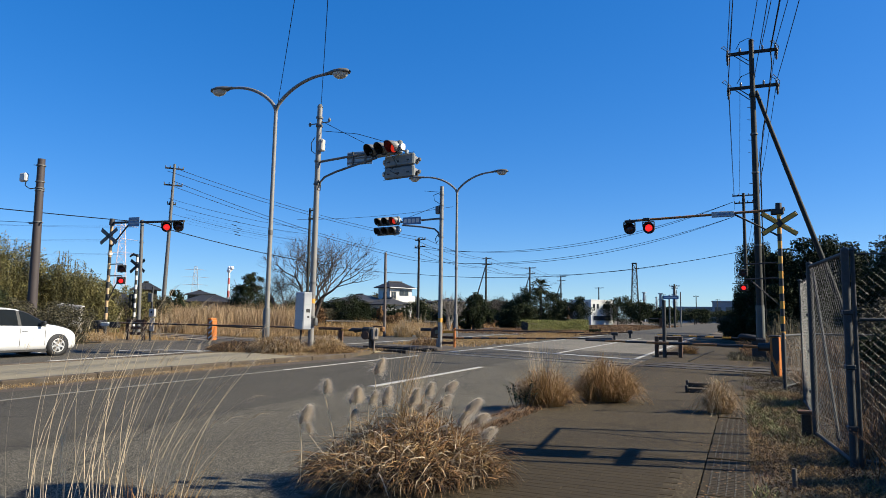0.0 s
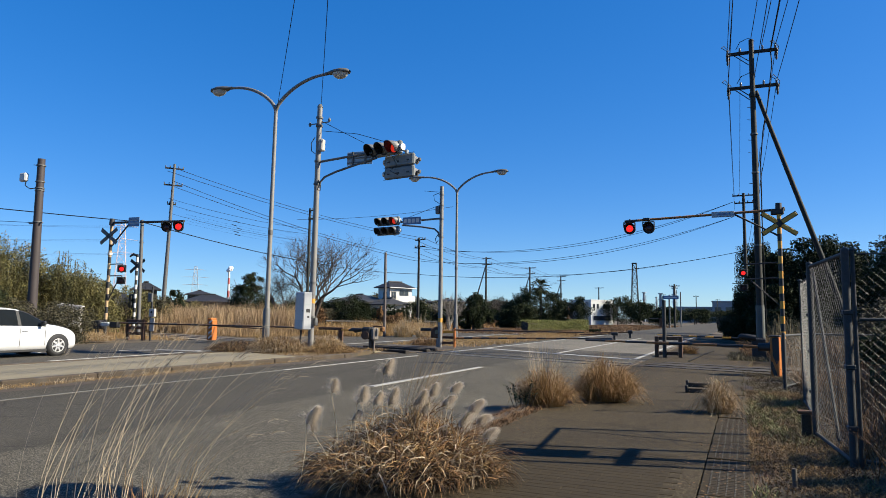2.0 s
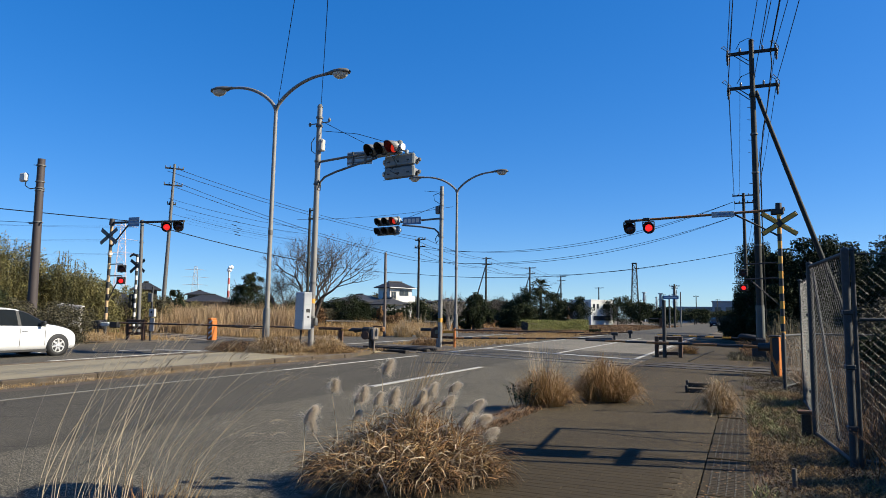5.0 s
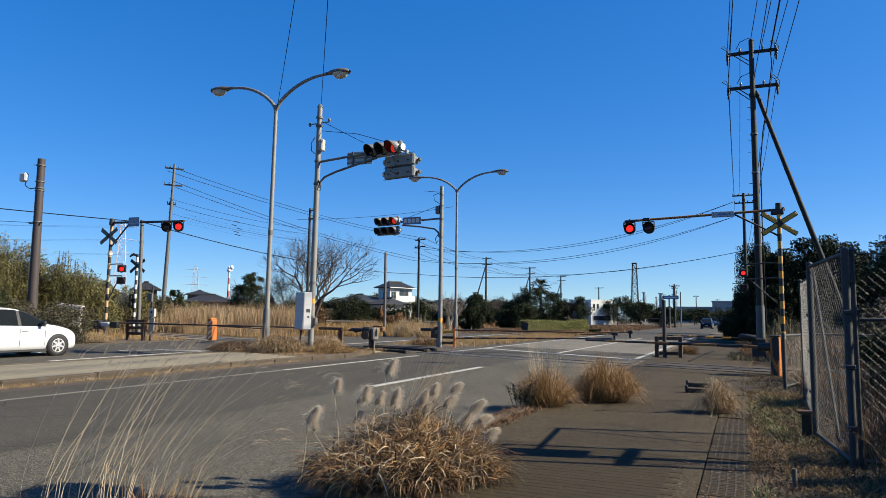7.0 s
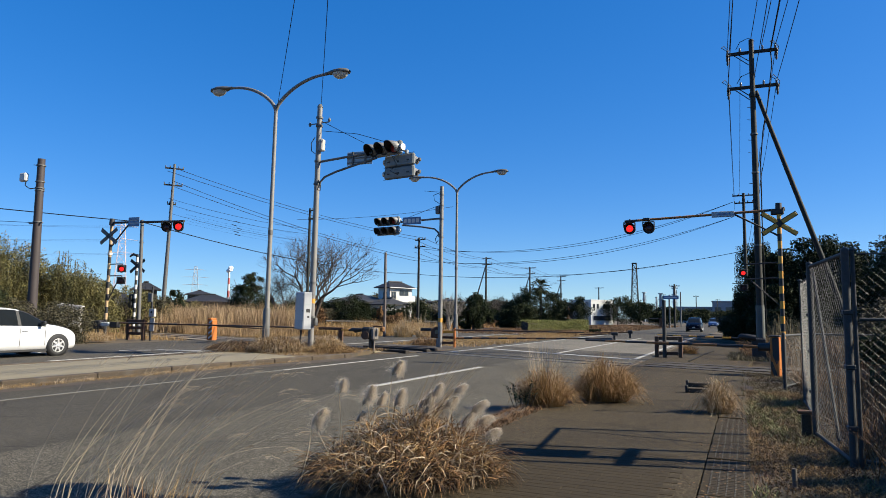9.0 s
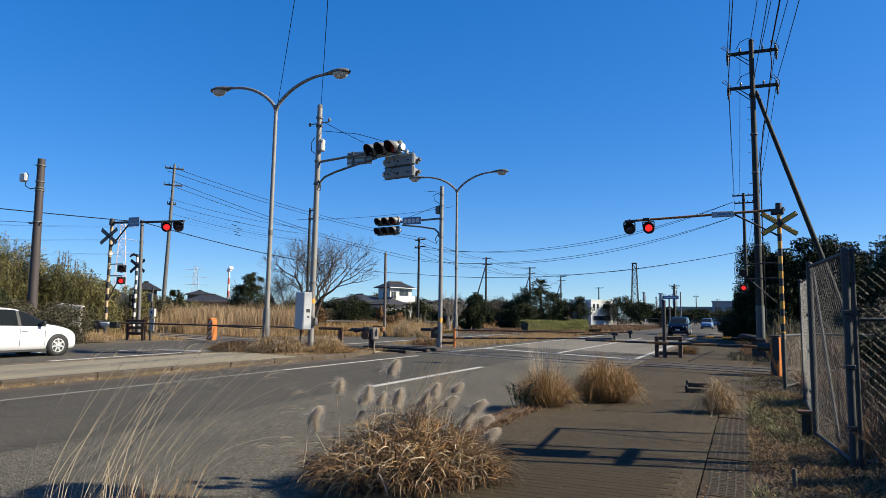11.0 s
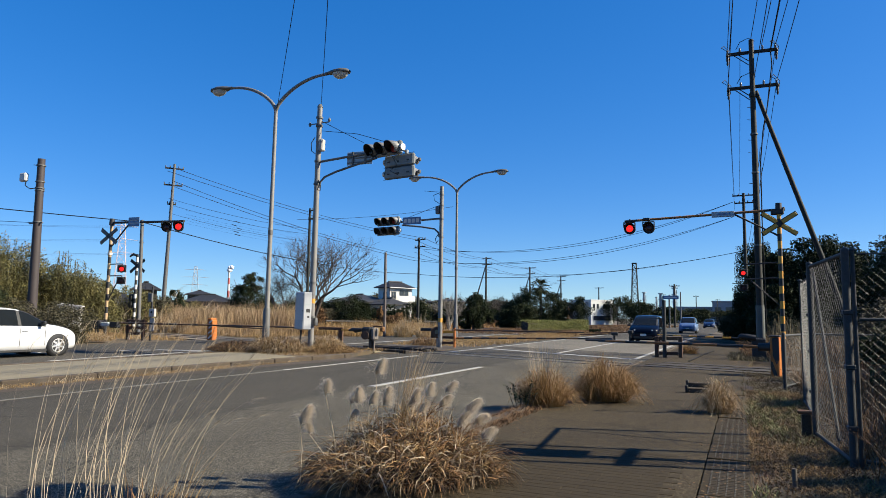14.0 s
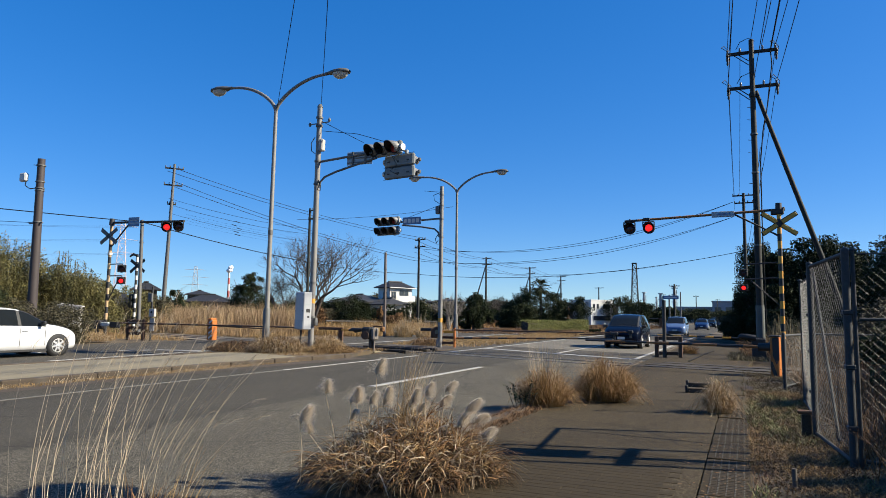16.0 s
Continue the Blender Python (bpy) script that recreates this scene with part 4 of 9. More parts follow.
def gate_rest():
    """The brown iron rest for the rods, with a tall post and a switch box."""
    t = thing("barrier_rest", pose(-2.45, 24.6, 0.0), "rusty brown iron rod rest with a tall post", "barrier rest", "crossing gates")
    for x_ in (-0.36, 0.42):
        part("upright", Geo().box(x_ - 0.065, -0.06, 0, x_ + 0.065, 0.06, 0.80, 0.01), RUST, t)
    for z_ in (0.22, 0.56, 0.74):
        part("rail", Geo().box(-0.284, -0.045, z_ - 0.06, 0.344, 0.045, z_ + 0.06, 0.008), RUST, t)
    part("post", Geo().tube([(-0.09, -0.1, 0), (-0.09, -0.1, 2.05)], 0.065, 10), BLACK, t)
    sb = part("switch_box", Geo().box(-0.27, 0.02, 1.12, -0.155, 0.18, 1.4, 0.015), RUST, t)
    part("hood", Geo().box(-0.3, 0.0, 1.4, -0.155, 0.2, 1.43), RUST, sb)
    part("pale_bracket", Geo().box(-0.62, 0.09, 1.40, -0.30, 0.12, 1.43), POLE_CONC, t)


gate_rest()


def gate_median_far():
    t = thing("barrier_gate", pose(-12.62, 27.8, 0.0), "rusty barrier machine at the median with yellow rods lowered", "barrier gate", "crossing gates")
    part("pedestal", Geo().tube([(0, 0, -0.1), (0, 0, 0.45)], 0.09, 10), GALV, t)
    part("machine", Geo().box(-0.3, -0.2, 0.42, 0.16, 0.2, 0.86, 0.05), RUST, t)
    part("drive_disc", Geo().tube([(0.08, -0.24, 0.70), (0.08, -0.32, 0.70)], 0.24, 18), RUST, t)
    part("disc_hub", Geo().tube([(0.08, -0.32, 0.70), (0.08, -0.36, 0.70)], 0.09, 12), CONCRETE, t)
    part("pale_shield", Geo().box(0.20, -0.34, 0.50, 0.28, -0.28, 0.92, 0.03), CONCRETE, t)
    part("counterweight", Geo().box(-0.85, -0.1, 0.72, -0.3, 0.1, 0.86, 0.02), BLACK, t)
    for z_ in (0.22, 0.46, 0.70):
        part("guard_rail", Geo().box(0.10, -0.03, z_ - 0.055, 0.74, 0.03, z_ + 0.055, 0.008), YELLOW if z_ > 0.6 else RUST, t)
    part("guard_post", Geo().tube([(0.80, 0, -0.05), (0.80, 0, 0.9)], 0.05, 10), ORANGE, t)
    gate_arm(t, (0.86, -0.06, 0.80), (7.15, -2.6, 0.86), 0.032, 0.55, (RUST, BLACK))
    gate_arm(t, (0.86, 0.06, 0.44), (8.2, -2.7, 0.66), 0.04, 0.5, (ROD_BROWN, BLACK))
    part("rod_tip", Geo().box(7.35, -2.72, 0.60, 8.25, -2.67, 0.65, 0.02), POLE_CONC, t, "pale rod tip")
    for x_, z_, s_ in ((8.28, 0.84, 0.13), (8.84, 0.92, 0.10)):
        cl = part("rod_clamp", Geo().box(x_ - s_, -2.70, z_ - 0.06, x_ + s_, -2.60, z_ + 0.06, 0.03), BLACK, t, "black clamp at the rod's end")
        part("clamp_strap", Geo().box(x_ - 0.05, -2.68, z_ - 0.22, x_ + 0.03, -2.65, z_ - 0.062, 0.01), BLACK, cl)
        part("tip_rod", Geo().tube([(x_ - 1.3, -2.6, z_ - 0.06), (x_ - s_, -2.65, z_ - 0.01)], 0.022, 6), RUST, cl)


gate_median_far()


def gate_median_near():
    t = thing("barrier_gate", pose(-12.8, 22.1, 0.0), "weathered barrier machine on the median with its rod lowered", "barrier gate", "crossing gates")
    part("pedestal", Geo().tube([(0.0, 0, -0.05), (0.0, 0, 0.55)], 0.085, 10), BLACK, t)
    part("footing", Geo().box(-0.3, -0.25, -0.1, 0.32, 0.25, 0.08, 0.02), CONCRETE, t)
    # Pale rod that paints the sunlit right side of the black pedestal.
    part("sunlit_pipe", Geo().tube([(0.14, 0, 0.05), (0.14, 0, 0.6)], 0.045, 10), POLE_CONC, t)
    part("machine", Geo().box(-0.30, -0.22, 0.52, 0.08, 0.22, 0.96, 0.05), BLACK, t)
    part("side_panel", Geo().box(0.10, -0.20, 0.48, 0.26, 0.16, 0.94, 0.05), POLE_CONC, t, "pale weathered side panel")
    part("drive_wheel", Geo().tube([(-0.1, -0.23, 0.66), (-0.1, -0.28, 0.66)], 0.16, 14), DARKWOOD, t)
    part("amber_lamp", Geo().box(0.41, -0.08, 0.80, 0.56, 0.08, 0.98, 0.03), ROD_BROWN, t)
    part("lamp_stem", Geo().box(0.08, -0.03, 0.96, 0.5, 0.03, 1.02), RUST, t)
    part("clevis", Geo().tube([(-0.38, 0, 0.85), (-0.7, 0.02, 0.83), (-0.82, 0.03, 0.86), (-1.0, 0.05, 0.82)], [0.06, 0.10, 0.07, 0.035], 8), BLACK, t)
    gate_arm(t, (-0.9, 0.05, 0.83), (-2.4, 0.4, 0.85), 0.035, 0.5)
    # low bent frame before it
    fr = thing("rod_guard", pose(-14.3, 22.3, 0.1), "bent rusty angle-iron guard on the median", "guard rail")
    part("upright", Geo().box(-0.04, -0.05, 0, 0.14, 0.05, 0.72, 0.01), RUST, fr)
    part("bar", Geo().box(-0.95, -0.05, 0.72, 0.14, 0.05, 0.82, 0.01), RUST, fr)


gate_median_near()


def gates_left():
    t = thing("barrier_gate", pose(-31.2, 25.2, 0), "old barrier machine with its long rod lowered across the far road", "barrier gate", "crossing gates")
    part("machine", Geo().box(-0.2, -0.2, 0.5, 0.35, 0.2, 0.95, 0.04), BLACK, t)
    part("stay", Geo().tube([(-0.9, 0, 0.1), (-0.1, 0, 0.85)], 0.06, 8), BLACK, t)
    part("pedestal", Geo().tube([(0, 0, -0.1), (0, 0, 0.55)], 0.10, 10), BLACK, t)
    part("counterweight", Geo().box(0.4, -0.16, 0.66, 0.95, 0.1, 0.86, 0.03), WHITE, t)
    part("counterweight", Geo().box(1.05, -0.16, 0.60, 1.6, 0.1, 0.9, 0.03), BLACK, t)
    gate_arm(t, (1.6, 0, 0.85), (13.2, -0.2, 0.82), 0.045, 0.7, (RUST, BLACK))
    r = thing("barrier_rest", pose(-29.2, 25.9, 0), "dark rusty iron rod rest beside the far road", "barrier rest", "crossing gates")
    for x_ in (-0.55, 0.55):
        part("upright", Geo().box(x_ - 0.09, -0.06, -0.1, x_ + 0.09, 0.06, 1.02, 0.01), RUST, r)
    for z_ in (0.3, 0.6, 0.95):
        part("rail", Geo().box(-0.46, -0.05, z_ - 0.075, 0.46, 0.05, z_ + 0.075, 0.01), RUST, r)
    p = thing("switch_post", pose(-28.25, 26.0, 0), "dark post with a white switch box and notice", "post")
    part("post", Geo().tube([(0, 0, -0.1), (0, 0, 2.75)], 0.055, 10), BLACK, p)
    part("switch_box", Geo().box(0.02, -0.2, 1.18, 0.40, -0.05, 1.60, 0.02), HOUSE_WALL, p, "cream switch box with a round lock")
    part("notice", Geo().box(0.05, -0.14, 0.45, 0.36, -0.10, 1.12, 0.01), HOUSE_WALL, p)
    part("lock", Geo().tube([(0.22, -0.2, 1.42), (0.22, -0.22, 1.42)], 0.06, 10), BLACK, p)
    part("upper_box", Geo().box(-0.2, -0.13, 1.95, 0.1, -0.03, 2.4, 0.02), GALV_DARK, p)
    o = thing("barrier_machine", pose(-24.4, 26.3, 0.06), "orange barrier machine with white hazard stripes", "barrier machine", "crossing gates")
    part("cabinet", Geo().box(-0.15, -0.20, 0, 0.10, 0.20, 1.10, 0.03), ORANGE, o)
    part("stripe_panel", Geo().box(0.104, -0.20, 0.0, 0.19, 0.16, 1.00, 0.02), ORANGE, o)
    for i in range(4):
        part("hazard_stripe", Geo().prism([(-0.03, 0.06 + i * 0.25), (0.18, 0.2 + i * 0.25), (0.18, 0.29 + i * 0.25), (-0.03, 0.15 + i * 0.25)], 0.2005, 0.206, 0, Matrix.Rotation(radians(90), 4, "X")), WHITE, o)
    gate_arm(o, (0.3, 0, 0.72), (3.4, 0.2, 0.62), 0.035, 0.4, (RUST, BLACK))


gates_left()


# ---- traffic signals ----
RED_TRAFFIC = []


def signal_head(parent, M, lit=False, name="signal_head"):
    """Three lenses side by side with hoods; local -y is the front."""
    W, Hh, D = 1.28, 0.40, 0.15
    g = Geo().box(-W / 2, 0.0, -Hh / 2, W / 2, D, Hh / 2, 0.045)
    body = part(name, g, SIGNAL_GREY, parent, "grey three-lamp traffic signal head")
    body.matrix_basis = M
    for i in range(3):
        cx = (-0.42, 0.0, 0.42)[i]
        r = 0.155
        hd = Geo()
        n = 16
        for k in range(n):
            a0, a1 = radians(-40 + 260 * k / n), radians(-40 + 260 * (k + 1) / n)
            vs = []
            for a in (a0, a1):
                d = 0.10 + 0.26 * max(0.0, math.sin(a) * 0.5 + 0.5)
                for rr in (r * 1.12, r * 1.2):
                    vs += [(cx + rr * math.cos(a), 0.0, rr * math.sin(a)), (cx + rr * math.cos(a), -d, rr * math.sin(a) - 0.05)]
            hd.add(vs, [(0, 1, 5, 4)], True, 1)
            hd.add(vs, [(2, 6, 7, 3), (1, 3, 7, 5)], True, 0)
        part("hood", hd, [HOOD, BLACK], body)
        part("lens_ring", Geo().lathe([(r * 1.2, -0.012), (r * 1.2, 0.006), (r, 0.012), (r, -0.012)], 18, 0, Matrix.Translation((cx, 0, 0)) @ Matrix.Rotation(radians(90), 4, "X")), BLACK, body)
        ML = Matrix.Translation((cx, -0.004, 0)) @ Matrix.Rotation(radians(90), 4, "X")
        if lit and i == 2:
            gl = Geo().lathe([(0.001, r * 0.22), (r * 0.6, r * 0.16), (r, 0.0)], 18, 0)
            gl.lathe([(r, 0.0), (r * 0.6, -r * 0.16), (0.001, -r * 0.22)], 18, 1)
            ln = part("lens", gl, [RED_DIM, RED_DULL], body, "red signal lens")
            ln.matrix_basis = ML
            RED_TRAFFIC.append(ln)
        else:
            gl = Geo().lathe([(0.001, r * 0.22), (r * 0.6, r * 0.16), (r, 0.0)], 18, 0, ML)
            part("lens", gl, LENS_DARK, body)
    part("side_cap", Geo().tube([(W / 2 - 0.01, 0.07, 0), (W / 2 + 0.05, 0.07, 0)], 0.1, 10), WHITE, body)
    return body


def traffic_signal_near():
    t = thing("traffic_signal", pose(-13.75, 19.6, 0.17, 0, 0.6, 0), "grey pole with traffic signals facing both ways and a control cabinet", "traffic signal", "traffic signals")
    part("pole", Geo().tube([(0, 0, -0.1), (0, 0, 4.4), (0, 0, 8.62)], [0.104, 0.100, 0.092], 14), GALV, t, "galvanised steel pole")
    part("pole_cap", Geo().tube([(0, 0, 8.62), (0, 0, 8.72)], [0.105, 0.06], 14), GALV_DARK, t)
    part("warning_band", Geo().tube([(0, 0, 1.62), (0, 0, 1.78)], 0.107, 14), YELLOW, t)
    for z_ in (8.2, 7.9, 6.62, 5.8, 2.3, 1.1):
        part("clamp", Geo().tube([(0, 0, z_), (0, 0, z_ + 0.07)], 0.125, 14), GALV_DARK, t)
    part("arm", Geo().tube([(0, 0, 6.62), (1.2, 0, 6.72), (2.75, 0, 6.82)], 0.042, 10), GALV_DARK, t)
    part("curved_arm", Geo().tube([(0.1, 0, 5.72), (0.14, 0, 5.9), (0.3, 0, 6.06), (0.75, 0, 6.22), (1.6, 0, 6.42), (2.4, 0, 6.6)], 0.038, 10), GALV_DARK, t)
    part("drip_loop", Geo().tube([(0.12, -0.1, 5.95), (0.24, -0.12, 5.75), (0.22, -0.12, 5.55), (0.12, -0.12, 5.6), (0.12, -0.1, 5.8)], 0.016, 6), BLACK, t)
    part("junction_box", Geo().box(0.09, -0.16, 7.0, 0.26, 0.06, 7.42, 0.03), HOUSE_WALL, t, "pale junction box")
    part("cable_loop", Geo().tube([(-0.05, -0.15, 7.5), (-0.2, -0.16, 7.3), (-0.18, -0.16, 7.0), (-0.02, -0.16, 6.9)], 0.014, 6), BLACK, t)
    part("insulator_bracket", Geo().tube([(-0.42, 0, 8.02), (0.4, 0, 8.05)], 0.02, 6).lathe([(0.02, -0.08), (0.06, 0), (0.02, 0.08)], 10, 0, Matrix.Translation((-0.4, 0, 8.02))).lathe([(0.02, -0.08), (0.06, 0), (0.02, 0.08)], 10, 0, Matrix.Translation((0.42, 0, 8.12))), GALV_DARK, t)
    plate = part("name_plate", Geo().box(1.2, 0.02, 6.42, 2.2, 0.05, 6.88, 0.008), SIGN_BACK, t, "grey back of a street name plate")
    for z_ in (6.5, 6.65, 6.8):
        part("plate_rib", Geo().box(1.22, -0.005, z_ - 0.015, 2.18, 0.018, z_ + 0.015), GALV_DARK, plate)
    for x_ in (1.45, 1.95):
        part("plate_clip", Geo().box(x_ - 0.03, -0.03, 6.42, x_ + 0.03, -0.006, 6.88), GALV_DARK, plate)
    signal_head(t, pose(2.76, -0.14, 6.84, 0, 0, -14) @ Matrix.Diagonal((1.12, 1.2, 1.14, 1)), True)
    for z_ in (6.46, 6.05):
        b = signal_head(t, pose(3.26, 0.16, z_, 0, 0, 168), name="rear_signal_head")
        for q in (-0.42, 0.0, 0.42):
            part("latch", Geo().box(q - 0.03, 0.151, -0.05, q + 0.05, 0.175, -0.01), BLACK, b)
        part("rim", Geo().box(-0.66, 0.12, -0.215, 0.66, 0.145, -0.2015, 0.003).box(-0.66, 0.12, 0.2015, 0.66, 0.145, 0.215, 0.003), BLACK, b)
    part("hanger", Geo().tube([(2.7, 0.05, 6.8), (3.1, 0.1, 6.86), (3.4, 0.1, 6.3), (3.4, 0.1, 5.9)], 0.03, 8), GALV_DARK, t)
    for z_ in (6.46, 6.05):
        part("end_bracket", Geo().box(3.90, 0.10, z_ - 0.06, 4.0, 0.2, z_ + 0.06, 0.02), GALV_DARK, t)
    part("fitting", Geo().tube([(3.0, 0.0, 6.90), (3.3, 0.05, 6.84), (3.55, 0.1, 6.72)], 0.035, 8).tube([(3.5, 0.08, 6.66), (3.5, 0.08, 6.80)], 0.07, 10), SIGN_BACK, t)
    part("feed_cable", Geo().tube([(3.0, -0.02, 6.6), (3.2, -0.03, 6.3), (2.95, -0.03, 6.1), (3.25, -0.03, 5.95)], 0.014, 6), BLACK, t)
    part("stay_wire", Geo().tube([(0.1, 0, 8.1), (1.9, -0.05, 7.15)], 0.01, 5), CABLE, t)
    part("stay_wire", Geo().tube([(0.1, 0, 7.75), (1.6, -0.03, 7.5), (2.75, 0.0, 7.12)], 0.01, 5), CABLE, t)
    cb = part("control_cabinet", Geo().box(-0.40, -0.46, 0.72, 0.10, -0.12, 2.0, 0.02), CABINET, t, "white steel control cabinet")
    cb.matrix_basis = Matrix.Translation((-0.15, -0.29, 0)) @ Matrix.Rotation(radians(-18), 4, "Z") @ Matrix.Translation((0.15, 0.29, 0))
    part("lower_door", Geo().box(-0.38, -0.468, 0.74, 0.08, -0.461, 1.04), SIGN_BACK, cb)
    for z_ in (1.35, 1.75, 1.9):
        for x_ in (-0.35, 0.05):
            part("bolt", Geo().tube([(x_, -0.46, z_), (x_, -0.475, z_)], 0.018, 8), GALV_DARK, cb)
    part("door_label", Geo().box(0.104, -0.36, 1.3, 0.108, -0.2, 1.42), BLACK, cb)
    part("door_bars", Geo().box(0.104, -0.40, 1.55, 0.108, -0.18, 1.58), SIGN_BACK, cb)
    part("keyhole", Geo().box(0.104, -0.3, 1.12, 0.108, -0.22, 1.18), BLACK, cb)
    part("conduit", Geo().tube([(-0.2, -0.3, 0.7), (-0.22, -0.3, 0.35), (-0.14, -0.28, 0.1), (0.0, -0.2, 0.02), (0.06, -0.12, 0.0)], 0.035, 8), BLACK, t)
    part("meter_box", Geo().box(0.13, -0.08, 0.85, 0.22, 0.08, 1.12, 0.02), GALV_DARK, t)


traffic_signal_near()


def traffic_signal_far():
    t = thing("traffic_signal", pose(-12.35, 27.4, 0.05), "grey pole with a red traffic signal and a blue street sign", "traffic signal", "traffic signals")
    part("pole", Geo().tube([(0, 0, -0.1), (0, 0, 3.6), (0, 0, 7.2)], [0.10, 0.095, 0.088], 12), GALV, t, "galvanised steel pole")
    part("warning_band", Geo().tube([(0, 0, 1.08), (0, 0, 1.26)], 0.103, 12), YELLOW, t)
    for z_ in (6.8, 6.3, 5.7, 4.85):
        part("clamp", Geo().tube([(0, 0, z_), (0, 0, z_ + 0.06)], 0.108, 12), GALV_DARK, t)
    part("arm", Geo().tube([(0, 0, 5.74), (-2.2, -0.05, 5.66)], 0.045, 8), GALV_DARK, t)
    part("curved_arm", Geo().tube([(-0.1, 0, 4.9), (-0.16, 0, 5.12), (-0.35, 0, 5.28), (-1.0, 0, 5.40), (-2.0, 0, 5.52)], 0.04, 8), GALV_DARK, t)
    part("drip_loop", Geo().tube([(-0.12, -0.1, 5.0), (-0.24, -0.12, 4.8), (-0.18, -0.12, 4.62), (-0.1, -0.1, 4.75)], 0.016, 6), BLACK, t)
    sg = part("street_sign", Geo().box(-1.90, -0.12, 5.52, -0.98, -0.08, 5.86, 0.01), SIGN_BLUE, t, "blue street name sign with pale characters")
    for i in range(4):
        part("sign_character", Geo().box(-1.85 + i * 0.21, -0.126, 5.60, -1.70 + i * 0.21, -0.121, 5.78), WHITE, sg)
    signal_head(t, pose(-2.70, -0.12, 5.72, 0, 0, -8), True)
    signal_head(t, pose(-2.70, -0.12, 5.27, 0, 0, -8), name="arrow_signal_head")
    part("junction_box", Geo().box(-0.26, -0.12, 5.95, -0.08, 0.1, 6.3, 0.02), GALV_DARK, t)
    part("cable_loop", Geo().tube([(-0.05, -0.1, 6.9), (-0.35, -0.12, 6.8), (-0.3, -0.12, 6.55), (-0.05, -0.1, 6.4)], 0.014, 6), BLACK, t)
    part("stay_wire", Geo().tube([(-0.1, 0, 6.35), (-2.1, -0.05, 5.72)], 0.01, 5), CABLE, t)
    part("stay_wire", Geo().tube([(-0.1, 0, 6.95), (-0.85, 0, 7.05)], 0.01, 5), CABLE, t)


traffic_signal_far()


# ---- fences ----
def chain_link(parent, w, h, z0=0.06, pitch=0.075, r=0.0015, name="wire_mesh"):
    """Diamond mesh of crossed wires in a w x h panel in the local x-z plane."""
    vs, fs = [], []

    def rod(a, b, dy):
        d = (Vector(b) - Vector(a)).normalized()
        s = Vector((-d.z, 0, d.x)) * r
        y = Vector((0, r, 0))
        o = len(vs)
        for p in (a, b):
            p = Vector(p) + Vector((0, dy, 0))
            vs.extend([tuple(p + s), tuple(p + y), tuple(p - s), tuple(p - y)])
        for k in range(4):
            q = (k + 1) % 4
            fs.append((o + k, o + q, o + 4 + q, o + 4 + k))
    c = -h
    while c < w:
        a = (max(c, 0), max(-c, 0))
        e = min(w - a[0], h - a[1])
        if e > 0:
            rod((a[0], 0, z0 + a[1]), (a[0] + e, 0, z0 + a[1] + e), 0.003)
            rod((w - a[0], 0, z0 + a[1]), (w - a[0] - e, 0, z0 + a[1] + e), -0.003)
        c += pitch * 1.414
    me = bpy.data.meshes.new(name)
    me.from_pydata(vs, [], fs)
    me.materials.append(MESH_WIRE)
    ob = new(name, me)
    ob.parent = parent
    return tagged(ob, "galvanised diamond wire mesh")


def fence_panel(x, y, ang, w, h, label, posts=(True, True), braces=False, slim=1.0, z=0.06, wire=0.0011, mid=None, name="fence_panel"):
    """A framed panel of wire mesh; it runs along local x from its foot."""
    t = thing(name, pose(x, y, z, 0, 0, ang), label, "fence", "wire mesh fences")
    for k, on in enumerate(posts):
        if on:
            part("post", Geo().tube([(k * w, 0, -0.1), (k * w, 0, h + 0.03)], 0.034 * slim, 10), FENCE_POST, t)
            part("post_cap", Geo().lathe([(0.036, h + 0.03), (0.03, h + 0.05), (0.001, h + 0.06)], 10, 0, Matrix.Translation((k * w, 0, 0))), FENCE_POST, t)
    part("top_rail", Geo().tube([(0.036, 0, h), (w - 0.036, 0, h)], 0.022 * slim * slim, 8), FENCE_POST, t)
    part("bottom_rail", Geo().tube([(0.036, 0, 0.07), (w - 0.036, 0, 0.07)], 0.018, 8), FENCE_POST, t)
    if mid:
        part("middle_rail", Geo().tube([(0.036, 0, mid), (w - 0.036, 0, mid)], 0.014, 8), FENCE_POST, t)
    if braces:
        part("brace", Geo().tube([(w * 0.05, 0.02, h * 0.98), (w * 0.62, 0.02, h * 0.08)], 0.014, 8), FENCE_POST, t)
    chain_link(t, w - 0.06, h - 0.1, 0.08, 0.06, wire).location = (0.03, 0, 0)
    for z_ in (0.35, 0.9, 1.4):
        if z_ < h:
            part("hinge", Geo().box(w - 0.045, -0.042, z_, w + 0.045, 0.042, z_ + 0.045, 0.008), BLACK, t)
    return t


def leaf(x0, y0, x1, y1, h, label, **kw):
    return fence_panel(x0, y0, math.degrees(math.atan2(y1 - y0, x1 - x0)), math.hypot(x1 - x0, y1 - y0), h, label, **kw)


leaf(0.71, 8.90, 0.87, 7.22, 1.97, "open galvanised gate leaf filled with wire mesh", braces=True, wire=0.0014, name="gate_leaf")
leaf(0.84, 12.3, 0.83, 10.7, 1.95, "second galvanised gate leaf filled with wire mesh", slim=0.55, wire=0.0014, name="gate_leaf")
leaf(0.94, 7.30, 3.1, 7.34, 1.97, "tall wire mesh fence behind the verge", mid=1.36, slim=0.6)
leaf(3.16, 7.34, 5.3, 7.38, 1.97, "tall wire mesh fence behind the verge", mid=1.36)
leaf(0.68, 14.7, 1.25, 16.8, 1.05, "low wire mesh fence beside the barrier machine")
leaf(1.27, 16.85, 3.6, 17.0, 1.05, "low wire mesh fence along the railway")
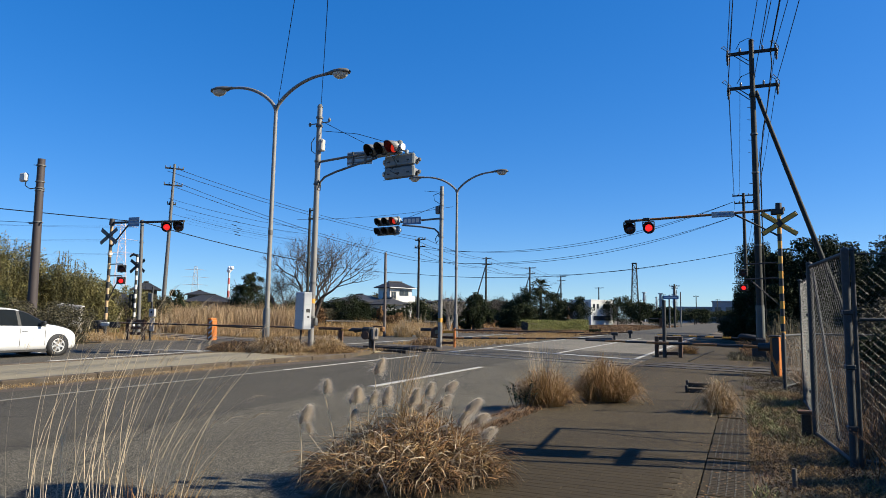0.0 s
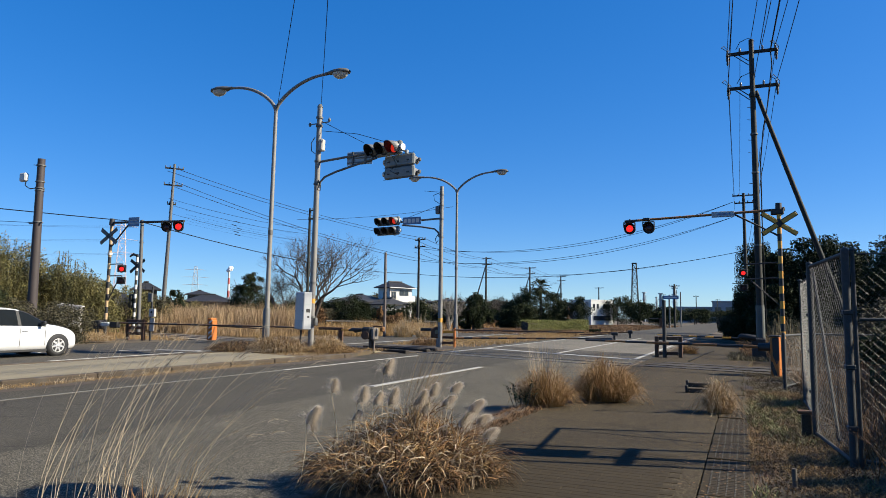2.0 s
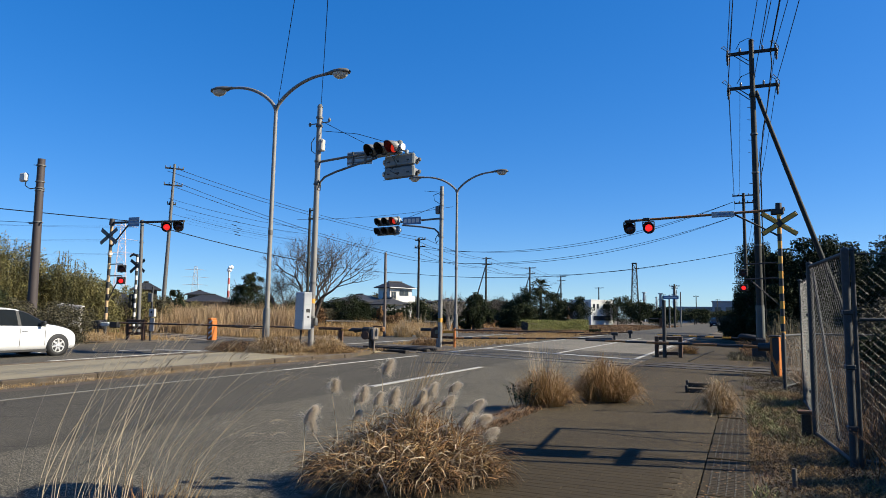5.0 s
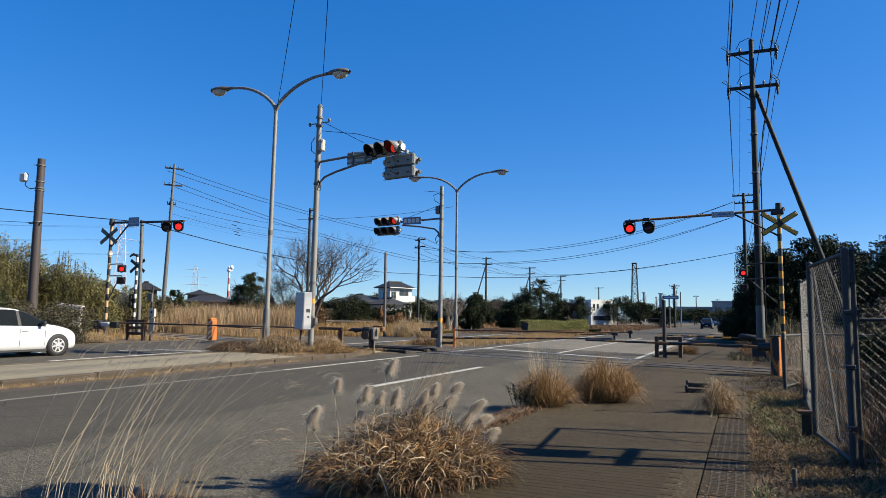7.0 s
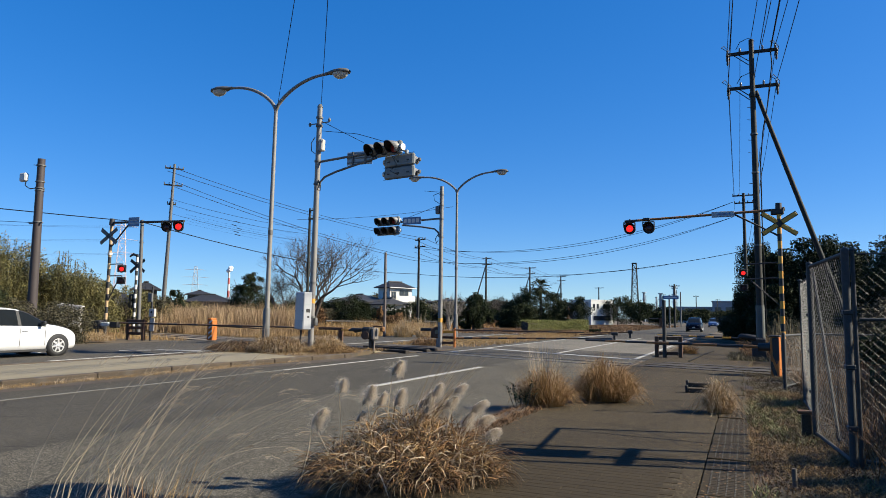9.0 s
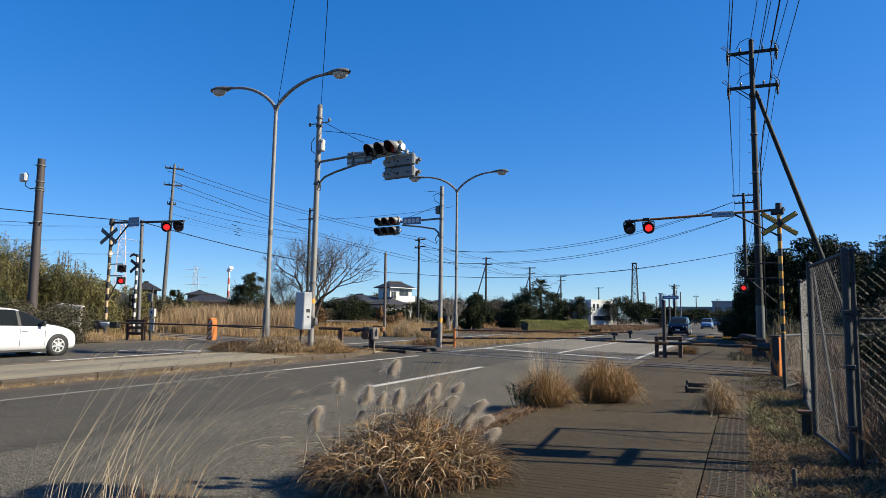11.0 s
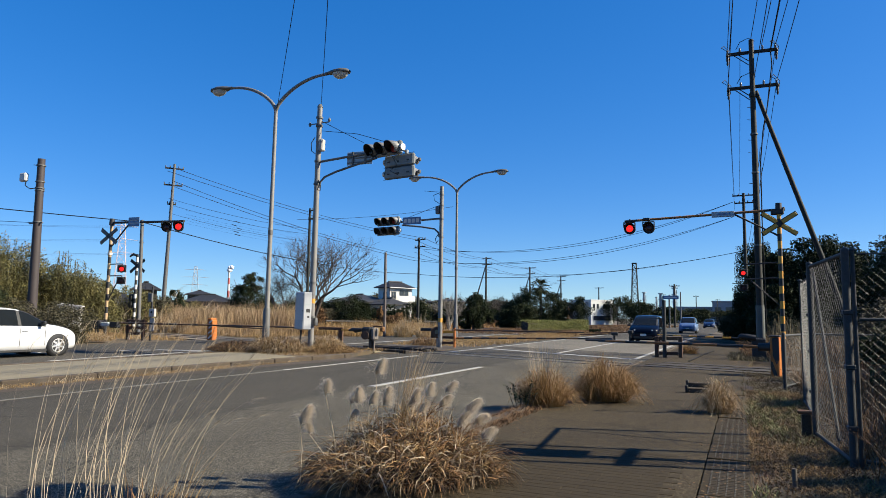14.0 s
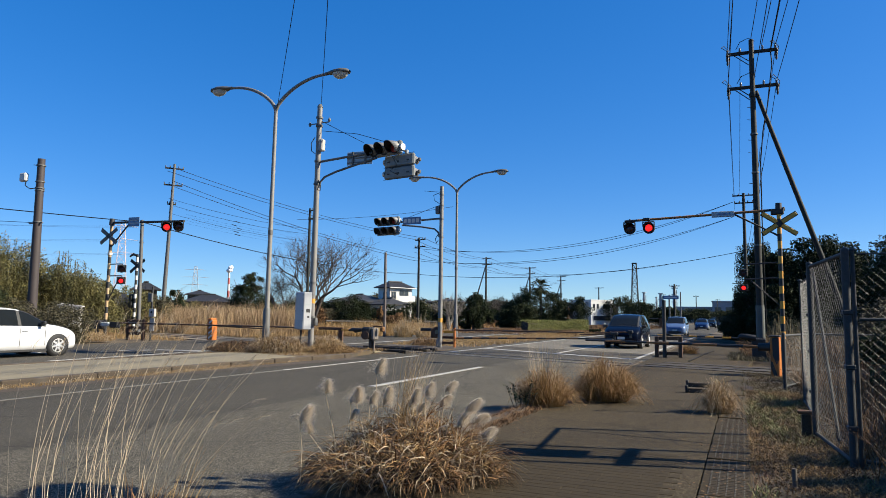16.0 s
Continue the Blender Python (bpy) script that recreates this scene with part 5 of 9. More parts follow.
leaf(3.66, 17.0, 6.2, 17.1, 1.05, "low wire mesh fence along the railway")
stop = thing("gate_stop", pose(0.62, 8.95, 0.06), "rusty iron gate stop on a short post", "gate stop")
part("post", Geo().box(-0.05, -0.05, -0.05, 0.05, 0.05, 0.27, 0.01), LITTER, stop)
part("plate", Geo().box(-0.09, -0.05, 0.27, 0.09, 0.05, 0.31, 0.01), RUST, stop)
stub = thing("marker_stub", pose(0.33, 6.2, 0.06), "short weathered wooden marker stub in the verge", "stub")
part("stub", Geo().tube([(0, 0, -0.05), (0, 0, 0.16)], [0.020, 0.018], 8), WOOD_WALL, stub)


# ---- plants ----
rng = np.random.default_rng(7)


def ribbons(base, h, az, bend, droop, width, seg=4, twist=0.6, r=None, taper=0.85):
    """Curved tapering blades as thin strips: arrays of foot, height, heading, bend, droop, width."""
    r = rng if r is None else r
    n = len(base)
    s = np.linspace(0, 1, seg + 1)
    d = np.stack([np.cos(az), np.sin(az)], 1)
    x = base[:, None, 0] + d[:, None, 0] * (bend * h)[:, None] * s[None] ** 1.7
    y = base[:, None, 1] + d[:, None, 1] * (bend * h)[:, None] * s[None] ** 1.7
    z = base[:, None, 2] + h[:, None] * (s[None] - droop[:, None] * s[None] ** 2.6)
    wa = az + np.pi / 2 + r.uniform(-twist, twist, n)
    w = width[:, None] * (1 - taper * s[None] ** 1.5) * 0.5
    ox, oy = np.cos(wa)[:, None] * w, np.sin(wa)[:, None] * w
    L = np.stack([x - ox, y - oy, z], 2)
    R = np.stack([x + ox, y + oy, z], 2)
    v = np.stack([L, R], 2).reshape(-1, 3)
    k = np.arange(n)[:, None] * (2 * (seg + 1)) + 2 * np.arange(seg)[None]
    f = np.stack([k, k + 1, k + 3, k + 2], 2).reshape(-1, 4)
    return v, f


def leaves(centres, size, r=None, flat=0.0):
    """Small folded leaves, one at each centre, turned at random."""
    r = rng if r is None else r
    n = len(centres)
    a = r.normal(size=(n, 3))
    a /= np.linalg.norm(a, axis=1, keepdims=True)
    b = np.cross(a, r.normal(size=(n, 3)))
    b /= np.linalg.norm(b, axis=1, keepdims=True)
    a[:, 2] *= 1 - flat
    sz = size * r.uniform(0.6, 1.4, (n, 1))
    c = centres
    nrm = np.cross(a, b) * sz * 0.25
    v = np.stack([c - a * sz, c + b * sz * 0.45 + nrm, c + a * sz, c - b * sz * 0.45 + nrm], 1).reshape(-1, 3)
    k = np.arange(n)[:, None] * 4
    return v, np.concatenate([k, k + 1, k + 2, k + 3], 1)


def joined(sets):
    vs, fs, o = [], [], 0
    for v, f in sets:
        vs.append(v)
        fs.append(f + o)
        o += len(v)
    return np.concatenate(vs), np.concatenate(fs)


def cloud(v, f, name, material, parent=None, label=""):
    me = bpy.data.meshes.new(name)
    me.vertices.add(len(v))
    me.vertices.foreach_set("co", np.ascontiguousarray(v, dtype=np.float32).ravel())
    n, w = f.shape
    me.loops.add(n * w)
    me.loops.foreach_set("vertex_index", np.ascontiguousarray(f, dtype=np.int32).ravel())
    me.polygons.add(n)
    me.polygons.foreach_set("loop_start", np.arange(n, dtype=np.int32) * w)
    me.materials.append(material)
    me.update(calc_edges=True)
    me.validate()
    ob = new(name, me)
    if parent is not None:
        ob.parent = parent
    return tagged(ob, label)


def crown_points(blobs, n, r, shell=0.55):
    """Points in uneven clumps over several ellipsoids (x, y, z, rx, ry, rz)."""
    vol = np.array([b[3] * b[4] * b[5] for b in blobs]) ** 0.67
    out = []
    for b, share in zip(blobs, vol / vol.sum()):
        m = max(4, int(n * share))
        nc = max(6, int(14 * (b[3] * b[5]) ** 0.5))
        cl = r.normal(size=(nc, 3))
        cl /= np.linalg.norm(cl, axis=1, keepdims=True)
        cl *= r.uniform(shell, 1.05, (nc, 1))
        pick = r.integers(0, nc, m)
        p = cl[pick] + np.clip(r.normal(size=(m, 3)) * 0.17, -0.27, 0.27)
        out.append(p * np.array(b[3:6]) + np.array(b[0:3]))
    return np.concatenate(out)


def limbs(h, r0, crown_z, spread, r, n=6):
    """A tapered trunk with a few bent limbs."""
    g = Geo()
    bend = r.uniform(-0.08, 0.08, 2)
    g.tube([(0, 0, -0.2), (bend[0] * h * 0.3, bend[1] * h * 0.3, crown_z * 0.6), (bend[0] * h, bend[1] * h, h * 0.85)], [r0, r0 * 0.75, r0 * 0.2], 8)
    for i in range(n):
        a = r.uniform(0, 2 * math.pi)
        z0 = crown_z * r.uniform(0.5, 1.0)
        e = (math.cos(a) * spread * r.uniform(0.5, 0.9), math.sin(a) * spread * r.uniform(0.5, 0.9), z0 + (h - z0) * r.uniform(0.4, 0.8))
        g.tube([(bend[0] * z0, bend[1] * z0, z0), (e[0] * 0.5, e[1] * 0.5, (z0 + e[2]) / 2 + 0.1), e], [r0 * 0.45, r0 * 0.3, r0 * 0.08], 6)
    return g


def tree(x, y, h, blobs, n, size, material, label, r0=0.15, seed=1, crown_z=None, category="tree", name="tree", group="", z=0.0):
    r = np.random.default_rng(seed)
    t = thing(name, pose(x, y, z), label, category, group)
    cz = crown_z if crown_z is not None else h * 0.35
    part("trunk", limbs(h, r0, cz, max(b[3] for b in blobs), r), BARK, t)
    v, f = leaves(crown_points(blobs, n, r), size, r)
    keep = np.repeat(v.reshape(-1, 4, 3)[:, :, 2].min(1) > 0.02, 4)
    q = v[keep]
    cloud(q, np.arange(len(q)).reshape(-1, 4), "crown", material, t)
    return t


def bare_tree(x, y, h, label, seed=3, spread=0.62, r0=0.16, depth=5, material=None, lean=0.0, first=0.28):
    """Forking bare branches down to fine twigs."""
    r, r2 = random.Random(seed), random.Random(seed + 77)
    g = Geo()

    def grow(p, d, L, rad, k):
        q = p + d * L * 0.5 + Vector((r.uniform(-1, 1), r.uniform(-1, 1), r.uniform(-0.3, 1))) * L * 0.06
        e = q + (d + Vector((r.uniform(-1, 1), r.uniform(-1, 1), r.uniform(-0.2, 0.5))) * 0.18).normalized() * L * 0.5
        g.tube([p, q, e], [rad, rad * 0.82, rad * 0.62], 5 if k < 2 else 3, caps=False)
        if k >= depth:
            for _ in range(3):
                w = (d + Vector((r2.uniform(-1, 1), r2.uniform(-1, 1), r2.uniform(-0.3, 0.8))) * 0.8).normalized()
                g.tube([p.lerp(e, r2.uniform(0.2, 1.0)), e + w * L * r2.uniform(0.4, 0.9)], [rad * 0.5, rad * 0.25], 3, caps=False)
            return
        for i in range(3 if k < 4 else 2):
            a = Vector((r.uniform(-1, 1), r.uniform(-1, 1), r.uniform(-0.25, 0.75))).normalized()
            nd = (d * (1 - spread * 0.55) + a * spread).normalized()
            grow(p.lerp(e, r.uniform(0.55, 1.0)) if i else e, nd, L * r.uniform(0.62, 0.84), rad * 0.6, k + 1)
    t = thing("bare_tree", pose(x, y, 0), label, "tree", "bare winter trees")
    base = Vector((0, 0, -0.2))
    for i in range(3):
        d = Vector((r.uniform(-0.4, 0.4) + lean, r.uniform(-0.4, 0.4), 1)).normalized()
        grow(base, d, h * first, r0, 0)
    part("branch_crown", g, material or BARK, t)
    return t


def dry_clump(x, y, n, rad, h, label, seed, mats_, z=PZ, stems=0, stem_h=1.0, wild=0.5, name="dry_grass_clump", curl=0.0, wide=1.0, heads=1, stem_w=1.0):
    """A tussock of arching dead blades with some upright stems; curl: share of long tangled strands."""
    r = np.random.default_rng(seed)
    t = thing(name, pose(x, y, z), label, "grass", "dry grass clumps")
    for k, (m_, share) in enumerate(mats_):
        c = int(n * share)
        a = r.uniform(0, 2 * np.pi, c)
        u = np.sqrt(r.uniform(0, 1, c))
        q = u * rad * (0.62 if heads == 1 else 0.36)
        base = np.stack([np.cos(a) * q, np.sin(a) * q, np.zeros(c)], 1)
        tall = np.ones(c)
        if heads > 1:
            rc = np.random.default_rng(seed + 900)
            ca, cu = rc.uniform(0, 2 * np.pi, heads), np.sqrt(rc.uniform(0.1, 1, heads)) * rad * 0.62
            ch = rc.uniform(0.30, 1.35, heads)
            pick = r.integers(0, heads, c)
            base[:, 0] += (np.cos(ca) * cu)[pick]
            base[:, 1] += (np.sin(ca) * cu)[pick]
            tall = ch[pick]
        az = a + r.normal(0, wild, c)
        lump = 1 + 0.28 * np.sin(a * 3 + seed) + 0.18 * np.sin(a * 7 + 2 * seed)
        hh = h * r.uniform(0.35, 1.2, c) * (1.05 - 0.5 * u ** 2) * lump * tall
        bend = np.abs(r.normal(0.5, 0.28, c)) * (0.35 + 0.9 * u) * rad / np.maximum(hh, 0.05) * (0.9 if heads == 1 else 0.5)
        if heads > 12:
            az = r.uniform(0, 2 * np.pi, c)
            bend = np.minimum(bend, r.uniform(0.3, 1.1, c))
        v, f = ribbons(base, hh, az, bend, r.uniform(0.05, 0.5, c), r.uniform(0.005, 0.011, c) * wide, 5, 0.9, r)
        tuft = [(v, f)]
        m = int(c * curl * (1.0 if heads < 12 else 0.25 if k == 0 else 3.0))
        if m:
            a = r.uniform(0, 2 * np.pi, m)
            u = np.sqrt(r.uniform(0, 1, m))
            top = h * (1.0 - 0.75 * u ** 2) * r.uniform(0.5, 1.0, m)
            base = np.stack([np.cos(a) * u * rad * 0.9, np.sin(a) * u * rad * 0.9, top], 1)
            L = r.uniform(0.10, 0.26, m)
            if heads > 12:
                base[:, 2] *= 1 + 0.30 * np.sin(3 * a + 1) + 0.25 * np.sin(5 * a + 4 * u)
                a = r.uniform(0, 2 * np.pi, m)
            tuft.append(ribbons(base, L, a + r.normal(0, 1.2, m), r.uniform(0.5, 1.8, m), r.uniform(0.5, 2.4, m), r.uniform(0.006, 0.012, m) * wide, 6, 1.2, r))
        v, f = joined(tuft)
        v[:, 2] = np.maximum(v[:, 2], 0.004 + r.uniform(0, 0.01, len(v)))
        cloud(v, f, "tuft", m_, t)
    if stems:
        a = r.uniform(0, 2 * np.pi, stems)
        q = r.uniform(0, 0.5, stems) * rad
        base = np.stack([np.cos(a) * q, np.sin(a) * q, np.zeros(stems)], 1)
        v, f = ribbons(base, stem_h * r.uniform(0.7, 1.1, stems), a, r.uniform(0.05, 0.3, stems), r.uniform(0, 0.1, stems), r.uniform(0.004, 0.007, stems) * stem_w, 4, 0.5, r)
        cloud(v, f, "stem_tuft", STRAW_PALE, t, "pale upright dry stems")
    return t


dry_clump(-2.46, 5.26, 300, 0.24, 0.58, "upright rusty stems in the middle of the tussock", 27, ((STRAW_RED, 0.5), (STRAW_BROWN, 0.5)), wild=0.3, wide=0.6)
dry_clump(-2.80, 10.1, 4200, 0.46, 0.58, "dry straw-coloured tussock with tall pale stems", 12, ((STRAW, 0.5), (STRAW_RED, 0.5)), stems=90, stem_h=1.02, wild=0.4, curl=0.2, wide=0.6)
dry_clump(-2.08, 11.2, 7000, 0.56, 0.66, "rounded straw-coloured tussock on the pavement", 13, ((STRAW, 0.5), (STRAW_RED, 0.5)), stems=20, stem_h=0.85, wild=0.3, curl=0.25, wide=0.5)
dry_clump(-0.36, 10.5, 2600, 0.25, 0.46, "small pale dry tussock beside the drain cover", 14, ((STRAW_PALE, 0.35), (STRAW, 0.4), (STRAW_RED, 0.25)), wild=0.5, curl=0.3, wide=0.5)
dry_clump(-2.98, 2.75, 700, 0.40, 0.42, "low dry tussock at the kerb", 15, ((STRAW_BROWN, 0.6), (STRAW, 0.4)), wild=0.7)
dry_clump(-14.55, 18.85, 4200, 1.15, 0.52, "mound of matted dry grass on the median", 16, ((STRAW, 0.4), (STRAW_PALE, 0.3), (STRAW_BROWN, 0.3)), 0.12, wild=1.3, curl=0.7, heads=7, wide=1.7)
dry_clump(-15.9, 18.4, 3000, 1.1, 0.34, "low heap of brown dead stalks round the lamp post", 17, ((BLADE_DARK, 0.35), (STRAW_BROWN, 0.5), (STRAW, 0.15)), 0.12, wild=1.3, curl=0.7, heads=7, wide=1.7)
dry_clump(-12.9, 19.6, 1500, 0.9, 0.26, "dry grass at the tip of the median", 18, ((STRAW, 0.6), (STRAW_BROWN, 0.4)), 0.12, wild=1.3, curl=0.7, heads=7, wide=1.7)
dry_clump(-13.5, 20.2, 1900, 0.75, 0.58, "dry grass round the signal pole", 19, ((STRAW, 0.7), (STRAW_PALE, 0.3)), 0.12, wild=1.3, curl=0.7, heads=7, wide=1.7)
dry_clump(-2.0, 28.0, 700, 0.5, 0.55, "dry tussock beyond the rod rest", 20, ((STRAW_RED, 0.6), (STRAW, 0.4)), wild=0.5)


dry_clump(-13.9, 29.2, 1500, 0.9, 0.42, "dark heap of dead stalks beside the far median", 28, ((STRAW_BROWN, 0.8), (STRAW, 0.2)), 0.0, wild=1.3, curl=0.6, heads=6, wide=1.6)
dry_clump(-28.3, 22.6, 1600, 1.1, 0.45, "pale dry tussock beside the far road", 29, ((STRAW, 0.6), (STRAW_PALE, 0.4)), 0.0, wild=1.0, curl=0.5, heads=5, wide=1.6)

dry_clump(-20.1, 40.0, 1900, 1.3, 1.5, "pale dry reeds in a clump beside the lane", 31, ((STRAW, 0.6), (STRAW_PALE, 0.4)), 0.0, wild=0.6, curl=0.3, heads=6, wide=2.2)


def curls(base, d0, L, turn, width, seg=8, r=None):
    """Strands that set out along d0 and bend over by an angle: arrays of foot, direction, length, angle, width."""
    n = len(base)
    side = np.cross(d0, r.normal(size=(n, 3)) * 0.5 + np.array([0, 0, 1.0]))
    side /= np.linalg.norm(side, axis=1, keepdims=True) + 1e-9
    down = np.cross(side, d0)
    down *= np.where(down[:, 2:3] > 0, -1.0, 1.0)
    p, rows = base.copy(), []
    wob = r.normal(0, 0.35, (n, 1))
    for i in range(seg + 1):
        u = i / seg
        w = (width * (1 - 0.75 * u ** 1.6))[:, None] * 0.5
        lay = side * math.cos(1.9 * u) + d0 * 0.4 * math.sin(1.9 * u)
        rows.append(np.stack([p - lay * w, p + lay * w], 1))
        a = (turn * u ** 0.8)[:, None]
        p = p + (d0 * np.cos(a) + down * np.sin(a) + side * wob * u) * (L / seg)[:, None]
    v = np.stack(rows, 1).reshape(-1, 3)
    k = np.arange(n)[:, None] * (2 * (seg + 1)) + 2 * np.arange(seg)[None]
    return v, np.stack([k, k + 1, k + 3, k + 2], 2).reshape(-1, 4)


def big_tussock(x, y, rad, h):
    """A dead tussock: a tangled heart darkened for shade, rusty blades, and pale curled leaves on top."""
    t = thing("dry_grass_clump", pose(x, y, PZ), "large tussock of curled rusty-brown dead grass at the pavement's edge", "grass", "dry grass clumps")
    r = np.random.default_rng(411)
    tops = np.array([(0.10, 0.10, 1.05, 0.42), (-0.32, -0.12, 0.80, 0.40), (0.42, 0.16, 0.78, 0.36), (-0.62, -0.25, 0.42, 0.34), (0.68, 0.20, 0.45, 0.30), (0.02, -0.38, 0.66, 0.42), (0.36, -0.28, 0.60, 0.36), (-0.30, -0.50, 0.42, 0.36), (-0.16, 0.30, 0.85, 0.36)])
    # The lowest blades are darkest: shade in the gaps is put into their colour.
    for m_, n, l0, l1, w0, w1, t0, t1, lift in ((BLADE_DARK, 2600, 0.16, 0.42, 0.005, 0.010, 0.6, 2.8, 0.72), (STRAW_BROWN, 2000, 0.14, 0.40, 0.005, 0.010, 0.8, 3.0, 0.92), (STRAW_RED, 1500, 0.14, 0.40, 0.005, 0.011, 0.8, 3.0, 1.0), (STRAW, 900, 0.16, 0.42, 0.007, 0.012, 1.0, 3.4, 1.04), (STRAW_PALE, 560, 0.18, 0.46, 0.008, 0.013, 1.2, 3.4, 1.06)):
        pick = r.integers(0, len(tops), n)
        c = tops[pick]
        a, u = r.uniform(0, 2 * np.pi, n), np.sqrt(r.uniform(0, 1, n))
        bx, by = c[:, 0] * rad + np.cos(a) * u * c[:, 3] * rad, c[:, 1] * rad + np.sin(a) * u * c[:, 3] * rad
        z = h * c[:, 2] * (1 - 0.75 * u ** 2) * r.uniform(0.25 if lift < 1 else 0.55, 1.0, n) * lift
        out = np.stack([np.cos(a) * u + r.normal(0, 0.45, n), np.sin(a) * u + r.normal(0, 0.45, n), r.uniform(0.1, 1.1, n)], 1)
        out /= np.linalg.norm(out, axis=1, keepdims=True)
        v, f = curls(np.stack([bx, by, z], 1), out, r.uniform(l0, l1, n), r.uniform(t0, t1, n), r.uniform(w0, w1, n), 8, r)
        v[:, 2] = np.maximum(v[:, 2], 0.004)
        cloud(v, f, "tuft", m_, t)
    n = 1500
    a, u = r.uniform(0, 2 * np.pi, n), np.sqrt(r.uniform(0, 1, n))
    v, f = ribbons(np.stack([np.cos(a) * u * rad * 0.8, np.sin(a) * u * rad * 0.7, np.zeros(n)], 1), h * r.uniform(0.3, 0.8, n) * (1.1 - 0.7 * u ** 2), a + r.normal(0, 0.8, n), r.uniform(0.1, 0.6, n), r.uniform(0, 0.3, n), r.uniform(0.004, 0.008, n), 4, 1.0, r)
    cloud(v, f, "heart", BLADE_DARK, t, "matted heart of the tussock, coloured dark for the shade inside")


big_tussock(-2.58, 5.06, 0.76, 0.56)


def weed_sprigs(x, y):
    """Two grey-green weeds at the kerb."""
    t = thing("weed", pose(x, y, PZ), "dark grey-green weed growing at the kerb", "plant")
    r = np.random.default_rng(5)
    stem = Geo()
    pts = []
    for k in range(7):
        dx, dy = r.uniform(-0.22, 0.22), r.uniform(-0.12, 0.12)
        hh = r.uniform(0.22, 0.42)
        stem.tube([(dx * 0.5, dy * 0.5, 0), (dx, dy, hh)], 0.005, 4)
        m = 26
        s = r.uniform(0.3, 1.05, m)[:, None]
        pts.append(np.array([[dx, dy, hh]]) * s + r.normal(0, 0.018, (m, 3)))
    part("stalk", stem, BARK, t)
    v, f = leaves(np.concatenate(pts), 0.022, r)
    cloud(v, f, "foliage", LEAF_DARK, t)


weed_sprigs(-3.0, 9.6)
weed_sprigs(-3.05, 10.0)

for k, (x_, y_, n_) in enumerate(((-2.93, 1.98, 500), (-2.93, 2.25, 500), (-2.93, 2.55, 450), (-2.95, 2.85, 350))):
    dry_clump(x_, y_, n_, 0.22, 0.26, "short dry grass at the foot of the reeds", 290 + k, ((STRAW_BROWN, 0.4), (STRAW_PALE, 0.3), (BLADE_DARK, 0.3)), wild=0.9, wide=0.6)

# trees and shrubs beside the far road
tree(-36.2, 27.0, 4.2, [(0, 0, 1.9, 2.0, 2.1, 1.9), (1.0, 0.5, 2.5, 1.3, 1.4, 1.2), (-1.6, -0.3, 2.6, 1.5, 1.5, 1.5), (1.9, 0.6, 1.3, 1.4, 1.3, 1.2)], 22000, 0.058, LEAF_OLIVE, "leafy olive-green bamboo thicket beside the far road", seed=21, category="shrub", name="bamboo_thicket", group="roadside thickets")
tree(-37.0, 23.6, 5.2, [(0, 0, 2.7, 2.4, 2.4, 2.4), (0.8, 0.5, 3.7, 1.6, 1.6, 1.4), (-2.2, 0.0, 2.5, 1.8, 1.6, 2.0)], 18000, 0.062, LEAF_OLIVE, "dense olive-green bamboo thicket beside the far road", seed=22, category="shrub", name="bamboo_thicket", group="roadside thickets")
tree(-39.2, 31.0, 3.6, [(0, 0, 1.6, 1.7, 1.5, 1.5), (0.9, 0.4, 2.2, 0.9, 0.9, 1.1)], 8000, 0.06, LEAF_OLIVE, "olive-green thicket behind the crossing signal", seed=23, category="shrub", name="bamboo_thicket", group="roadside thickets")
tree(-40.6, 33.8, 2.0, [(0, 0, 0.9, 1.7, 1.4, 0.9)], 5000, 0.06, LEAF_OLIVE, "low olive thicket by the railway", seed=24, category="shrub", name="bamboo_thicket", group="roadside thickets")
tree(-26.9, 19.5, 1.9, [(0, 0, 0.85, 1.7, 1.2, 0.85), (1.0, 0.3, 0.65, 1.0, 0.9, 0.7), (-1.4, 0, 1.1, 1.1, 1.0, 1.0), (-0.3, 0.8, 0.85, 1.2, 0.8, 0.75)], 14000, 0.042, LEAF_BROWN, "brownish-green roadside shrub with bare twigs", seed=25, category="shrub", name="shrub", crown_z=0.4, r0=0.05)
tree(-29.3, 17.6, 2.3, [(0, 0, 1.1, 1.7, 1.3, 1.1)], 9000, 0.045, LEAF_DARK, "dark green roadside shrub behind the white car", seed=26, category="shrub", name="shrub", crown_z=0.4, r0=0.05)

